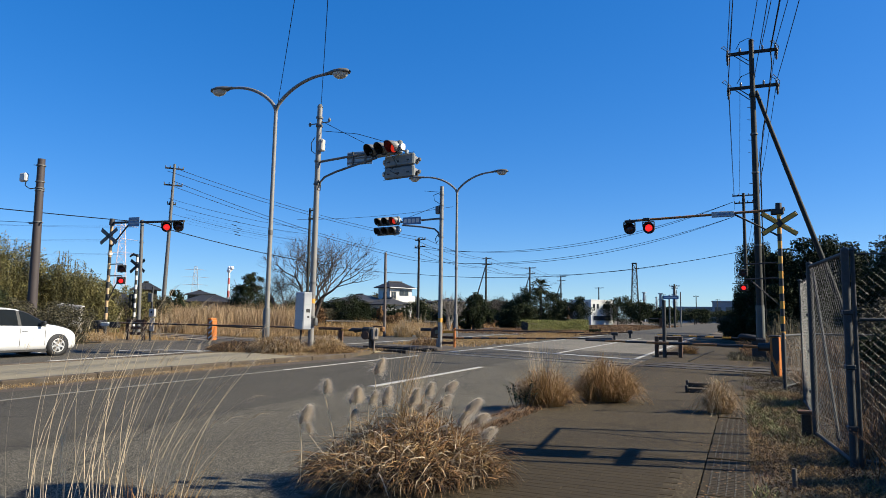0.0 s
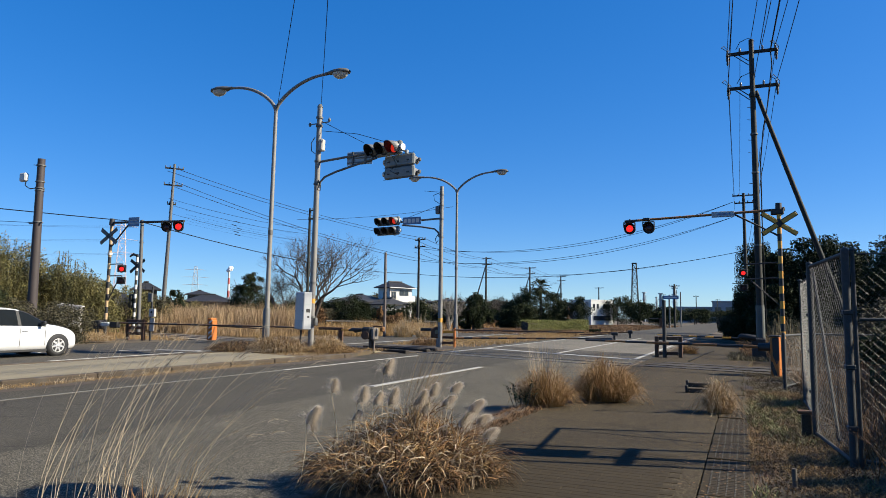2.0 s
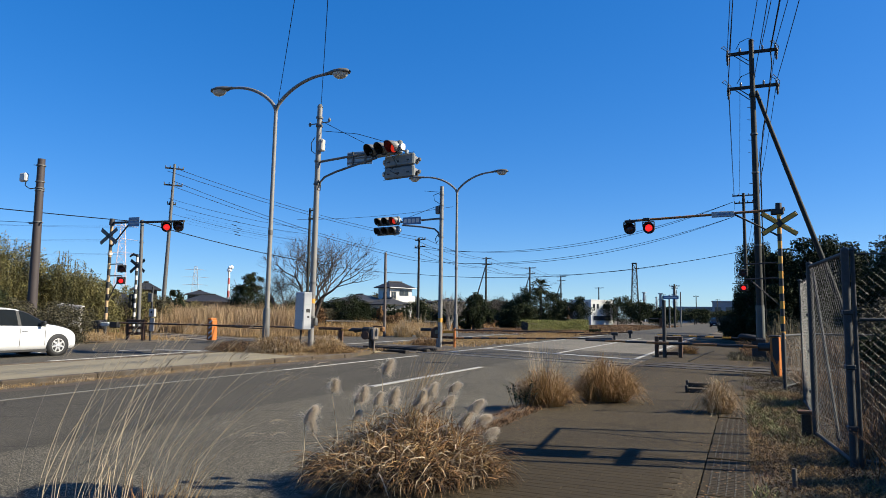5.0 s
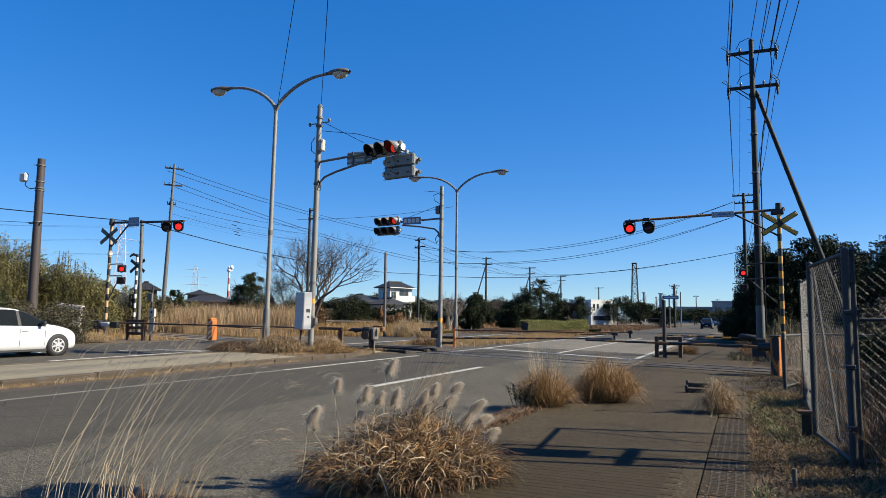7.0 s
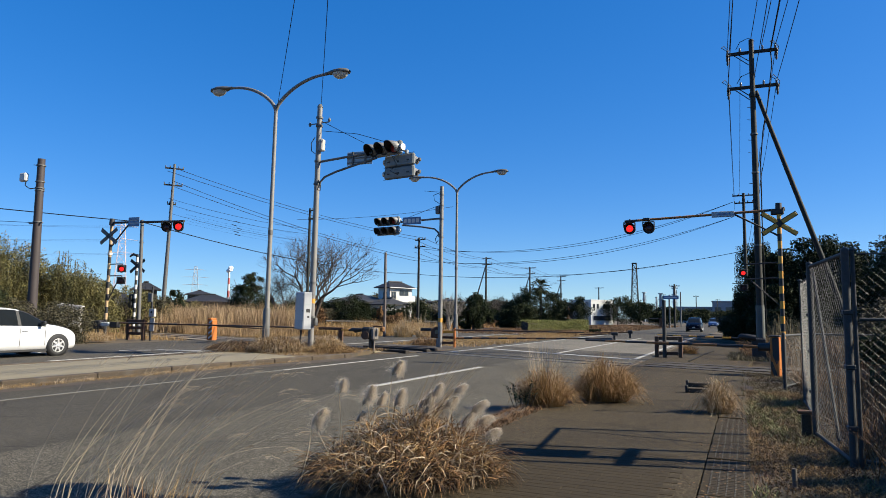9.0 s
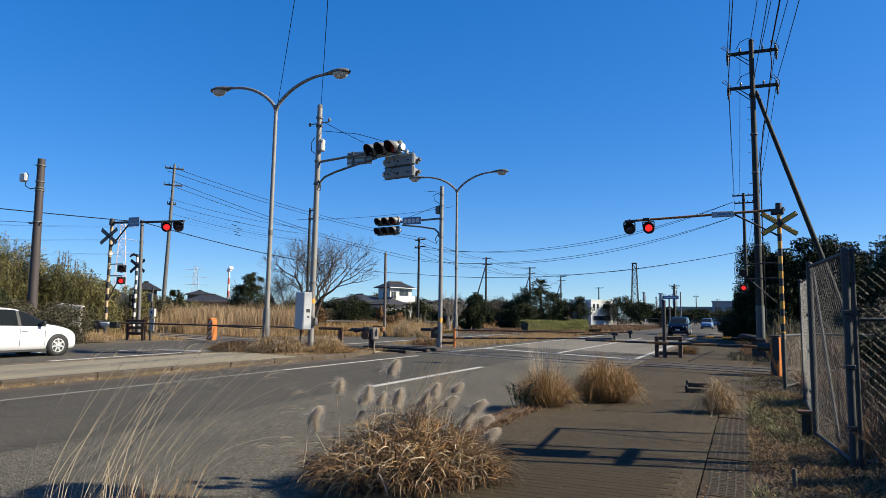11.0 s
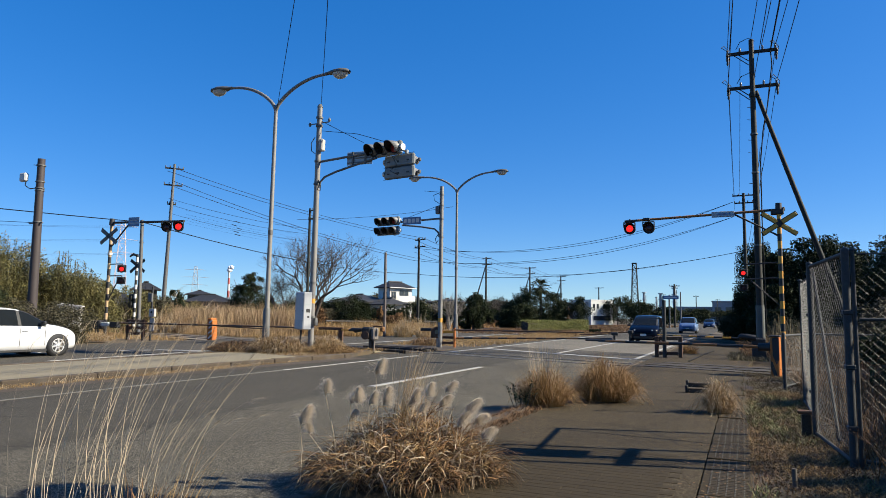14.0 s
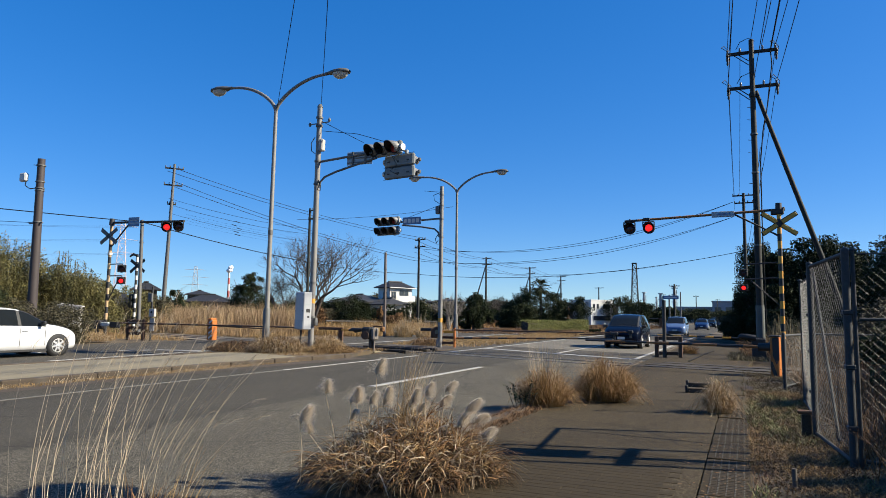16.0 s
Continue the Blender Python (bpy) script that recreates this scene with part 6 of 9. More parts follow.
def bamboo_shoots(x, y, rad, z0, z1, n, seed):
    """Upright leafy culms that break the outline of the thicket."""
    t = thing("bamboo_culms", pose(x, y, 0), "upright leafy olive culms rising from the thicket", "bamboo", "roadside thickets")
    r = np.random.default_rng(seed)
    g, sets = Geo(), []
    for k in range(n):
        a, q = r.uniform(0, 2 * np.pi), rad * np.sqrt(r.uniform(0, 1))
        b = np.array([np.cos(a) * q, np.sin(a) * q * 0.7, 0.0])
        top = r.uniform(z0, z1) * (1.06 - 0.35 * (q / rad) ** 2)
        lean = r.normal(0, 0.22, 2)
        g.tube([tuple(b), tuple(b + np.array([lean[0], lean[1], top]))], [0.009, 0.004], 4, caps=False)
        m = 76
        s = r.uniform(0.15, 1.0, m) ** 0.7
        foot = b[None] + np.stack([lean[0] * s, lean[1] * s, top * s], 1)
        sets.append(ribbons(foot, r.uniform(0.14, 0.30, m), r.uniform(0, 2 * np.pi, m), r.uniform(0.5, 1.6, m), r.uniform(0.4, 1.7, m), r.uniform(0.025, 0.05, m), 3, 1.2, r))
    part("culm", g, LEAF_OLIVE, t)
    v, f = joined(sets)
    cloud(v, f, "foliage", LEAF_OLIVE, t)


for x_, y_, h_, k in ((-39.6, 34.6, 3.4, 1), (-40.2, 36.6, 3.0, 2), (-41.4, 38.0, 2.8, 3)):
    tree(x_, y_, h_, [(0, 0, h_ * 0.45, 1.5, 1.3, h_ * 0.45), (0.7, 0.2, h_ * 0.4, 1.0, 1.0, h_ * 0.36), (-0.6, 0, h_ * 0.7, 0.8, 0.8, h_ * 0.3)], 9000, 0.055, LEAF_OLIVE if k != 2 else LEAF_BROWN, "scrubby olive thicket behind the slim signal pole", seed=330 + k, category="shrub", name="bamboo_thicket", group="roadside thickets", r0=0.05, crown_z=0.5)
bamboo_shoots(-36.0, 26.2, 3.0, 2.4, 4.7, 230, 301)
bamboo_shoots(-37.0, 23.2, 2.8, 3.4, 5.5, 190, 302)
bamboo_shoots(-38.4, 30.2, 2.3, 1.6, 3.6, 110, 303)

# the dark evergreens beside the pavement
for k, (x_, y_, h_, w_) in enumerate(((1.55, 43.0, 5.4, 1.5), (1.5, 41.2, 3.3, 1.2), (3.6, 43.5, 6.3, 2.3), (5.2, 46.0, 5.9, 2.4), (9.0, 46.0, 6.0, 2.3), (7.0, 38.0, 5.5, 2.1), (12.5, 40.0, 6.2, 3.2), (2.8, 50.0, 5.2, 2.4), (0.95, 42.4, 4.2, 1.15), (1.9, 56.0, 4.8, 2.0), (2.4, 64.0, 4.6, 2.2), (1.2, 46.5, 1.9, 1.1), (1.05, 72.0, 9.3, 1.75))):
    tree(x_, y_, h_, [(0, 0, h_ * 0.48, w_, w_, h_ * 0.46), (0.3, 0.2, h_ * 0.78, w_ * 0.7, w_ * 0.7, h_ * 0.2), (-0.4, -0.3, h_ * 0.25, w_ * 0.95, w_ * 0.9, h_ * 0.24), (0.2, 0, h_ * 0.4, w_ * 0.6, w_ * 0.6, h_ * 0.36)], 44000, 0.075, LEAF_DARK, "dense dark evergreen tree beside the pavement", seed=30 + k, r0=0.2, group="pavement evergreens")
tree(2.6, 5.74, 6.6, [(0, -0.08, 5.25, 0.42, 0.42, 0.7), (-0.1, -0.25, 4.7, 0.4, 0.36, 0.4), (0.1, -0.3, 5.8, 0.4, 0.4, 0.4)], 9000, 0.06, LEAF_DARK, "evergreen tree behind the wire fence", seed=38, r0=0.2, crown_z=4.4)

# Row out of view behind the fence, placed for its shade on the verge.
for k in range(7):
    y_ = 8.5 + k * 2.3
    tree(5.9 + 0.3 * (k % 2) + 0.06 * y_, y_, 4.2, [(0, 0, 2.1, 1.2, 1.4, 1.9), (0.2, 0.5, 3.0, 0.8, 1.0, 1.0), (0, 0, 1.5, 0.8, 0.9, 1.3)], 6000, 0.10, LEAF_DARK, "dark evergreen shrub in an unseen row placed to shade the verge", seed=130 + k, r0=0.08, crown_z=0.7, category="shrub", name="shrub", group="fence shrubs")

# The first three bushes stand out of view, added only to shade the verge.
for k, (x_, y_, h_) in enumerate(((2.2, 5.2, 1.6), (2.3, 6.5, 1.5), (2.7, 8.7, 1.35), (2.9, 11.2, 1.4), (3.3, 13.2, 2.0), (3.9, 15.2, 2.1), (2.5, 12.6, 1.5), (4.6, 10.0, 2.2), (4.9, 23.5, 2.6), (4.2, 26.0, 2.4))):
    tree(x_, y_, h_, [(0, 0, h_ * 0.5, 0.75, 0.9, h_ * 0.46), (0.1, 0.3, h_ * 0.72, 0.5, 0.6, h_ * 0.25), (0, 0, h_ * 0.3, 0.6, 0.7, h_ * 0.3)], 4200, 0.05, LEAF_BROWN if k % 2 else LEAF_DARK, "low dark twiggy bush close behind the wire fence, in a row added partly for shade", seed=160 + k, r0=0.05, crown_z=0.3, category="shrub", name="shrub", group="fence shrubs")

# middle distance
tree(-57.1, 67.5, 7.2, [(0, 0, 3.4, 2.3, 2.0, 1.8), (0.9, 0, 5.6, 1.4, 1.3, 0.9), (0.2, 0, 4.6, 1.7, 1.5, 1.0), (-1.4, 0, 2.2, 1.6, 1.4, 1.0)], 14000, 0.085, LEAF_DARK, "dark pine tree behind the reeds", seed=41, group="distant trees")
tree(-63.4, 62.0, 4.5, [(0, 0, 2.6, 1.3, 1.2, 1.3), (-0.3, 0, 3.7, 0.7, 0.7, 0.7), (0.9, 0, 2.0, 1.0, 0.9, 0.9)], 9000, 0.075, LEAF_DARK, "dark pine shrub behind the reeds", seed=45, category="tree", group="distant trees")
tree(-40.2, 64.3, 3.8, [(0, 0, 1.9, 2.0, 1.8, 1.7), (1.6, 0, 1.5, 1.2, 1.1, 1.2)], 14000, 0.075, LEAF_DARK, "round dark evergreen shrub before the houses", seed=42, category="shrub", name="shrub", group="distant trees")
tree(-24.2, 61.6, 4.3, [(0, 0, 2.0, 1.35, 1.4, 1.8), (0.3, 0.3, 2.9, 1.0, 1.0, 1.1), (-0.5, 0, 1.2, 1.1, 1.1, 1.0)], 15000, 0.075, LEAF_DARK, "evergreen tree beside the lane", seed=43, group="distant trees")
DT = ((-26.4, 81.2, 4.0, 1.9), (-25.0, 81.5, 5.3, 2.4), (-22.3, 83.0, 4.6, 2.0), (-19.8, 85.0, 4.0, 2.2), (-25.4, 79.0, 3.0, 2.2), (-32.4, 88.0, 2.6, 1.6), (-29.6, 90.0, 1.7, 1.5))
for k, (x_, y_, h_, w_) in enumerate(DT):
    tree(x_, y_, h_, [(0, 0, h_ * 0.5, w_, w_ * 0.8, h_ * 0.42), (0.6, 0, h_ * 0.78, w_ * 0.6, w_ * 0.5, h_ * 0.22), (-0.9, 0, h_ * 0.3, w_ * 0.8, w_ * 0.7, h_ * 0.28)], 12000, 0.085, LEAF_DARK, "dark evergreen garden tree in the distance", seed=50 + k, group="distant trees")


for k, (x_, y_, h_, w_) in enumerate(((-0.95, 50.0, 1.75, 0.9), (-0.35, 47.5, 1.9, 0.95), (0.3, 44.5, 2.0, 1.0), (-0.6, 57.0, 2.2, 1.1))):
    tree(x_, y_, h_, [(0, 0, h_ * 0.5, w_, w_, h_ * 0.46), (0.2, 0.2, h_ * 0.3, w_ * 1.1, w_, h_ * 0.3)], 6000, 0.06, LEAF_DARK if k else LEAF_BROWN, "low dark bush spreading over the pavement's edge", seed=350 + k, r0=0.05, crown_z=0.3, category="shrub", name="shrub", group="pavement bushes")


def lane_rail(x0, y0, x1, y1, z):
    t = thing("guard_rail", Matrix(), "low white guard rail beside the lane", "guard rail", "lane rails")
    n = 5
    part("beam", Geo().tube([(x0, y0, z), (x1, y1, z)], 0.05, 8), GALV, t)
    for k in range(n):
        u = (k + 0.5) / n
        part("post", Geo().tube([(x0 + (x1 - x0) * u, y0 + (y1 - y0) * u + 0.1, -0.2), (x0 + (x1 - x0) * u, y0 + (y1 - y0) * u + 0.1, z)], 0.05, 8), GALV, t)


lane_rail(-33.4, 49.8, -29.6, 52.2, 0.86)
lane_rail(-30.3, 63.1, -29.0, 63.7, 0.86)


def palm(x, y, h):
    """Fan-shaped fronds on stalks round the top of a shaggy trunk."""
    t = thing("palm_tree", pose(x, y, 0), "fan palm standing above the garden trees", "palm tree")
    part("trunk", Geo().tube([(0, 0, -0.2), (0.05, 0, h * 0.5), (0, 0, h)], [0.22, 0.17, 0.16], 8), BARK, t)
    r = np.random.default_rng(61)
    stalk, sets = Geo(), []
    for k in range(54):
        a, e = r.uniform(0, 2 * np.pi), r.uniform(-0.9, 1.35)
        d = np.array([math.cos(a) * math.cos(e), math.sin(a) * math.cos(e), math.sin(e)])
        L = r.uniform(0.6, 1.0)
        tip = np.array([0, 0, h]) + d * L
        stalk.tube([(0, 0, h), tuple(tip)], [0.03, 0.015], 4, caps=False)
        side = np.cross(d, np.array([0, 0, 1.0]))
        side /= np.linalg.norm(side) + 1e-9
        m = 15
        q = np.linspace(-1.3, 1.3, m)[:, None]
        out = d[None] * np.cos(q) + side[None] * np.sin(q)
        sets.append(curls(np.tile(tip, (m, 1)), out, r.uniform(0.55, 0.8, m), r.uniform(0.5, 1.1, m), np.full(m, 0.07), 3, r))
    part("frond_stalk", stalk, LEAF_DARK, t)
    v, f = joined(sets)
    cloud(v, f, "crown", LEAF_DARK, t)


palm(-23.4, 82.6, 5.2)
tree(-25.6, 101.0, 3.9, [(0, 0, 2.0, 1.6, 1.4, 1.5)], 6000, 0.08, STRAW_RED, "russet shrub beside the white building", seed=62, category="shrub", name="shrub", group="distant trees")
for k, (x_, y_, h_, w_) in enumerate(((-25.5, 152.0, 6.4, 4.2), (-20.0, 147.0, 5.2, 3.4), (-15.5, 150.0, 4.2, 3.2), (-30.0, 158, 4.6, 3.0), (-12.0, 190, 4.4, 4.0), (-6.0, 240, 4.6, 5.0), (-14, 250, 4.8, 7.0), (-24, 260, 4.6, 7.0))):
    tree(x_, y_, h_, [(0, 0, h_ * 0.48, w_, w_ * 0.7, h_ * 0.46), (w_ * 0.3, 0, h_ * 0.75, w_ * 0.5, w_ * 0.4, h_ * 0.22)], 7000, 0.15, LEAF_DARK, "distant dark evergreen trees beside the road", seed=70 + k, group="distant trees")
for k, (x_, y_, h_, w_) in enumerate(((-75, 75, 3.4, 3.2), (-70, 92, 3.8, 4.0), (-84, 66, 3.0, 3.0), (-56, 86, 3.6, 3.2), (-44, 92, 3.4, 3.4), (-37, 82, 3.2, 2.6), (-98, 60, 3.6, 4.0), (-41, 76, 2.6, 2.4))):
    tree(x_, y_, h_, [(0, 0, h_ * 0.5, w_, w_ * 0.7, h_ * 0.45), (w_ * 0.4, 0, h_ * 0.5, w_ * 0.6, w_ * 0.4, h_ * 0.4)], 6500, 0.12, LEAF_DARK if k % 2 else LEAF_OLIVE, "low distant trees behind the field", seed=80 + k, group="distant trees")

for k, (x_, y_, h_, w_, m_) in enumerate(((-37.4, 75.0, 3.2, 2.2, LEAF_DARK), (-34.5, 78.5, 3.3, 2.2, LEAF_BROWN), (-31.6, 74.0, 2.9, 1.9, LEAF_DARK), (-46.3, 66.0, 2.9, 1.8, STRAW_BROWN), (-40.6, 72.0, 2.5, 0.55, STRAW_RED), (-37.2, 69.0, 1.8, 1.4, STRAW_BROWN), (-45.0, 76.0, 2.6, 2.6, LEAF_DARK), (-50.0, 74.0, 2.4, 2.4, LEAF_BROWN))):
    tree(x_, y_, h_, [(0, 0, h_ * 0.5, w_, w_ * 0.8, h_ * 0.45), (w_ * 0.4, 0, h_ * 0.6, w_ * 0.5, w_ * 0.4, h_ * 0.35)], 9000, 0.075, m_, "dry russet garden bush before the houses" if m_ in (STRAW_BROWN, STRAW_RED) else "dark garden shrub before the houses", seed=180 + k, r0=0.06, category="shrub", name="shrub", group="garden shrubs")

wood_r = np.random.default_rng(400)
for k in range(15):
    u = k / 14
    x_, y_ = -86.0 + 44.0 * u + wood_r.normal(0, 1.5), 116.0 + 26.0 * u + wood_r.normal(0, 4)
    h_, w_ = wood_r.uniform(4.2, 5.6) + (1.0 if k in (4, 5, 11, 12) else 0.0), wood_r.uniform(2.6, 3.6)
    tree(x_, y_, h_, [(0, 0, h_ * 0.5, w_, w_ * 0.6, h_ * 0.44), (w_ * 0.4, 0, h_ * 0.7, w_ * 0.5, w_ * 0.4, h_ * 0.26), (-w_ * 0.4, 0, h_ * 0.35, w_ * 0.8, w_ * 0.5, h_ * 0.33)], 4200, 0.17, (LEAF_DARK, LEAF_BROWN, LEAF_BROWN)[k % 3], "distant wood of brownish and dark trees behind the houses", seed=400 + k, group="distant woods")

bare_tree(-41.6, 59.4, 13.2, "spreading bare winter tree behind the reeds", 3, 0.66, 0.22, 6, first=0.26)
bare_tree(-45.0, 58.0, 8.0, "bare winter tree leaning over the reeds", 8, 0.7, 0.11, 5, lean=0.2)
bare_tree(-24.8, 56.8, 4.5, "pale bare garden tree beside the lane", 5, 0.7, 0.10, 5, POLE_CONC)
bare_tree(-46.5, 112.0, 6.4, "bare winter tree behind the houses", 14, 0.7, 0.14, 5)
bare_tree(-42.0, 118.0, 7.0, "bare winter tree behind the houses", 15, 0.7, 0.14, 5)
bare_tree(-54.5, 96.0, 5.0, "bare winter tree behind the houses", 16, 0.7, 0.12, 5)
bare_tree(-97.0, 112.0, 7.5, "bare winter tree on the skyline", 17, 0.7, 0.14, 5)
bare_tree(-86.0, 118.0, 7.5, "bare winter tree on the skyline", 18, 0.7, 0.14, 5)
bare_tree(-90.0, 110.0, 6.0, "bare winter tree on the skyline", 9, 0.7, 0.14, 5)
bare_tree(-112.0, 116.0, 6.5, "bare winter tree on the skyline", 10, 0.7, 0.14, 5)
bare_tree(-27.5, 156.0, 7.0, "bare winter tree beside the white building", 12, 0.6, 0.15, 5)


def hedge():
    t = thing("clipped_hedge", pose(-18.7, 72.5, 0, 0, 0, 62), "clipped green box hedge along the far verge", "hedge")
    r = np.random.default_rng(90)
    sets = []
    for x0, x1, h_ in ((-5.0, -0.8, 1.08), (-0.8, 2.4, 1.0), (2.4, 4.6, 1.15)):
        n = 5200
        p = np.stack([r.uniform(x0, x1, n), r.uniform(-0.6, 0.6, n), r.uniform(0.0, h_, n) ** 1.0], 1)
        face = r.integers(0, 3, n)
        p[face == 0, 1] = -0.6 + r.normal(0, 0.03, (face == 0).sum())
        p[face == 1, 2] = h_ + r.normal(0, 0.03, (face == 1).sum())
        sets.append(leaves(p, 0.06, r))
    v, f = joined(sets)
    cloud(v, f, "foliage", LEAF_HEDGE, t)
    part("core", Geo().box(-4.9, -0.5, 0, 4.5, 0.5, 0.85), BARK, t)


hedge()


# ---- grass fields ----
def field(name, n, area, h, w, material, label, seed, bend=0.25, seg=2, keep=None, z=-0.03):
    """Uncountable blades over a four-sided area (corner, side, side)."""
    r = np.random.default_rng(seed)
    c, a, b = [np.array(q) for q in area]
    q = c + r.uniform(0, 1, (n, 1)) * a + r.uniform(0, 1, (n, 1)) * b
    if keep is not None:
        q = q[keep(q[:, 0], q[:, 1])]
    n = len(q)
    patch = np.array([noise.noise((x * 0.35, y * 0.35, seed)) for x, y in q[:, :2]])
    hh = h * r.uniform(0.55, 1.1, n) * (0.85 + 0.5 * patch)
    v, f = ribbons(np.concatenate([q, np.full((n, 1), z)], 1) if q.shape[1] == 2 else q, hh, r.uniform(0, 2 * np.pi, n), np.abs(r.normal(bend, bend * 0.6, n)), r.uniform(0, 0.2, n), r.uniform(0.6, 1.4, n) * w, seg, 1.5, r)
    ob = cloud(v, f, name, material)
    return tagged(ob, label, "grass", "", "stuff")


def off_track(x, y):
    return np.abs(y - (TRK + 0.55 + SKEW * x)) > 2.6


field("reed_field", 60000, ((-62, 33), (40, 0), (0, 22)), 2.3, 0.024, REED, "dense field of dry straw-coloured reeds", 101, 0.16, 2, lambda x, y: (y > 34 + (x + 40) * 0.45) & (x < -0.71 * y))
field("reed_field", 20000, ((-62, 33), (40, 0), (0, 22)), 2.35, 0.022, REED_PALE, "pale reed stems with feathery tops", 116, 0.3, 3, lambda x, y: (y > 34 + (x + 40) * 0.45) & (x < -0.71 * y))
field("reed_field", 16000, ((-46, 29), (18, 0), (0, 10)), 0.9, 0.02, REED, "lower dry grass before the reeds", 102, 0.35, 2, lambda x, y: off_track(x, y) & (x < -27.0) & (y > 29))
field("dry_grass", 7000, ((-29, 39), (6.2, 0), (0, 14)), 1.1, 0.03, STRAW, "dry grass at the lane's corner", 103, 0.3, 2, lambda x, y: x < -22.6)
field("dry_grass", 12000, ((-44, 26), (18, 0), (0, 12)), 0.35, 0.02, STRAW, "withered grass on the railway verge", 104, 0.6, 2, lambda x, y: (x < -26.3) & off_track(x, y))
field("dry_grass", 20000, ((-27, 52), (16.2, 0), (0, 90)), 0.28, 0.05, STRAW_BROWN, "brown withered grass verge beyond the crossing", 105, 0.5, 2, lambda x, y: (x < -11.2) & (x > -26.5) | (x < -27))
field("dry_grass", 9000, ((-16, 29), (5.0, 0), (0, 40)), 0.22, 0.025, STRAW, "short withered grass on the median beyond the crossing", 106, 0.6, 2, lambda x, y: (x > -15.9) & (x < -11.3), z=0.0)
field("dry_grass", 2600, ((-16, 17.4), (4.0, 0), (0, 5)), 0.14, 0.012, STRAW, "short withered grass on the median's end", 107, 0.9, 2, lambda x, y: (x > -15.8) & (x < -12.15), z=0.11)
field("dry_grass", 11000, ((-12.9, -2), (0.9, 0), (0, 22)), 0.10, 0.009, STRAW, "dry grass caught along the median kerb", 108, 0.9, 2, lambda x, y: np.abs(x + 12.14 - 0.07 * np.sin(y * 1.7) - np.where(y > 14, (y - 14) * 0.07, 0)) < 0.19, z=0.0)
field("dry_grass", 9000, ((0.03, 4.5), (0.9, 0), (0, 9.5)), 0.09, 0.006, STRAW_BROWN, "brown short grass on the verge", 109, 1.0, 2, z=PZ - 0.03)
field("dry_grass", 9000, ((0.0, 4.5), (0.95, 0), (0, 9.5)), 0.09, 0.006, STRAW, "pale dry grass blades lying on the verge", 125, 1.2, 3, lambda x, y: (np.sin(x * 5 + y * 1.7) + np.sin(y * 2.9 - x * 3) > -0.4), z=PZ - 0.03)
field("green_weeds", 5500, ((0.0, 5), (0.95, 0), (0, 9)), 0.11, 0.009, LEAF_GREEN, "green winter grass in patches on the verge", 126, 0.9, 3, lambda x, y: np.sin(x * 4.1 + y * 1.3 + 0.8) + np.sin(y * 2.2 - x * 2 + 2) > 1.05, z=PZ - 0.03)
field("dry_grass", 2500, ((0.0, 4.5), (0.95, 0), (0, 9.5)), 0.10, 0.007, GRASS_DULL, "dull olive winter grass on the verge", 119, 1.0, 2, z=PZ - 0.03)
field("green_weeds", 3500, ((-0.1, 13), (1.6, 0), (0, 6)), 0.13, 0.010, GRASS_DULL, "dull weeds and grass beside the barrier machine", 122, 0.9, 2, lambda x, y: np.sin(x * 6 + y * 2.1) + np.sin(y * 3.3) > -0.2, z=PZ - 0.03)
field("green_weeds", 6000, ((0.0, 5), (0.95, 0), (0, 10)), 0.12, 0.010, LEAF_GREEN, "green weeds among the verge litter", 110, 0.8, 2, lambda x, y: ((x - 0.35) / 0.45) ** 2 + ((y - 11.3) / 1.9) ** 2 + 0.5 * np.sin(x * 9 + y * 3) < 1.0, z=PZ - 0.03)
field("dry_grass", 6000, ((-12.9, -2), (0.9, 0), (0, 22)), 0.14, 0.009, STRAW_PALE, "pale dry stalks caught along the median kerb", 118, 1.0, 2, lambda x, y: (np.abs(x + 12.16 - np.where(y > 14, (y - 14) * 0.07, 0)) < 0.15) & (np.sin(y * 1.1) + np.sin(y * 2.7 + 1) > -0.6), z=0.0)
field("dry_grass", 20000, ((0.95, 4.5), (9, 0), (0, 14)), 0.55, 0.010, STRAW_BROWN, "withered grass behind the wire fence", 111, 0.7, 2, z=PZ - 0.03)
field("dry_grass", 20000, ((0.9, 23), (12, 0), (0, 16)), 1.05, 0.03, STRAW_BROWN, "tall dry grass beyond the railway", 112, 0.4, 2)
field("dry_grass", 4500, ((0.9, 27), (9, 0), (0, 10)), 1.7, 0.020, GRASS_DULL, "tall dull withered canes beyond the railway", 123, 0.25, 3)
field("dry_grass", 4000, ((1.0, 8), (7, 0), (0, 9)), 0.75, 0.010, STRAW_BROWN, "tall straw-coloured grass behind the wire fence", 124, 0.5, 3, lambda x, y: np.sin(x * 1.9 + y * 0.7) + np.sin(y * 1.3 - x) > -0.7, z=PZ - 0.03)
field("dry_grass", 3000, ((-0.4, 25.5), (1.3, 0), (0, 22)), 0.35, 0.02, STRAW_BROWN, "dry grass at the pavement's edge", 113, 0.5, 2, lambda x, y: x > 0.0 - (y - 25) * 0.03, z=PZ - 0.01)
field("green_weeds", 2500, ((-0.9, 24), (1.6, 0), (0, 5)), 0.18, 0.015, GRASS_DULL, "low dull weeds beside the far barrier", 114, 0.8, 2, lambda x, y: x > -0.55, z=PZ - 0.01)
field("dry_grass", 26000, ((-140, 62), (110, 0), (0, 60)), 0.9, 0.12, STRAW_RED, "distant withered grassland", 115, 0.4, 1, lambda x, y: x < -27)


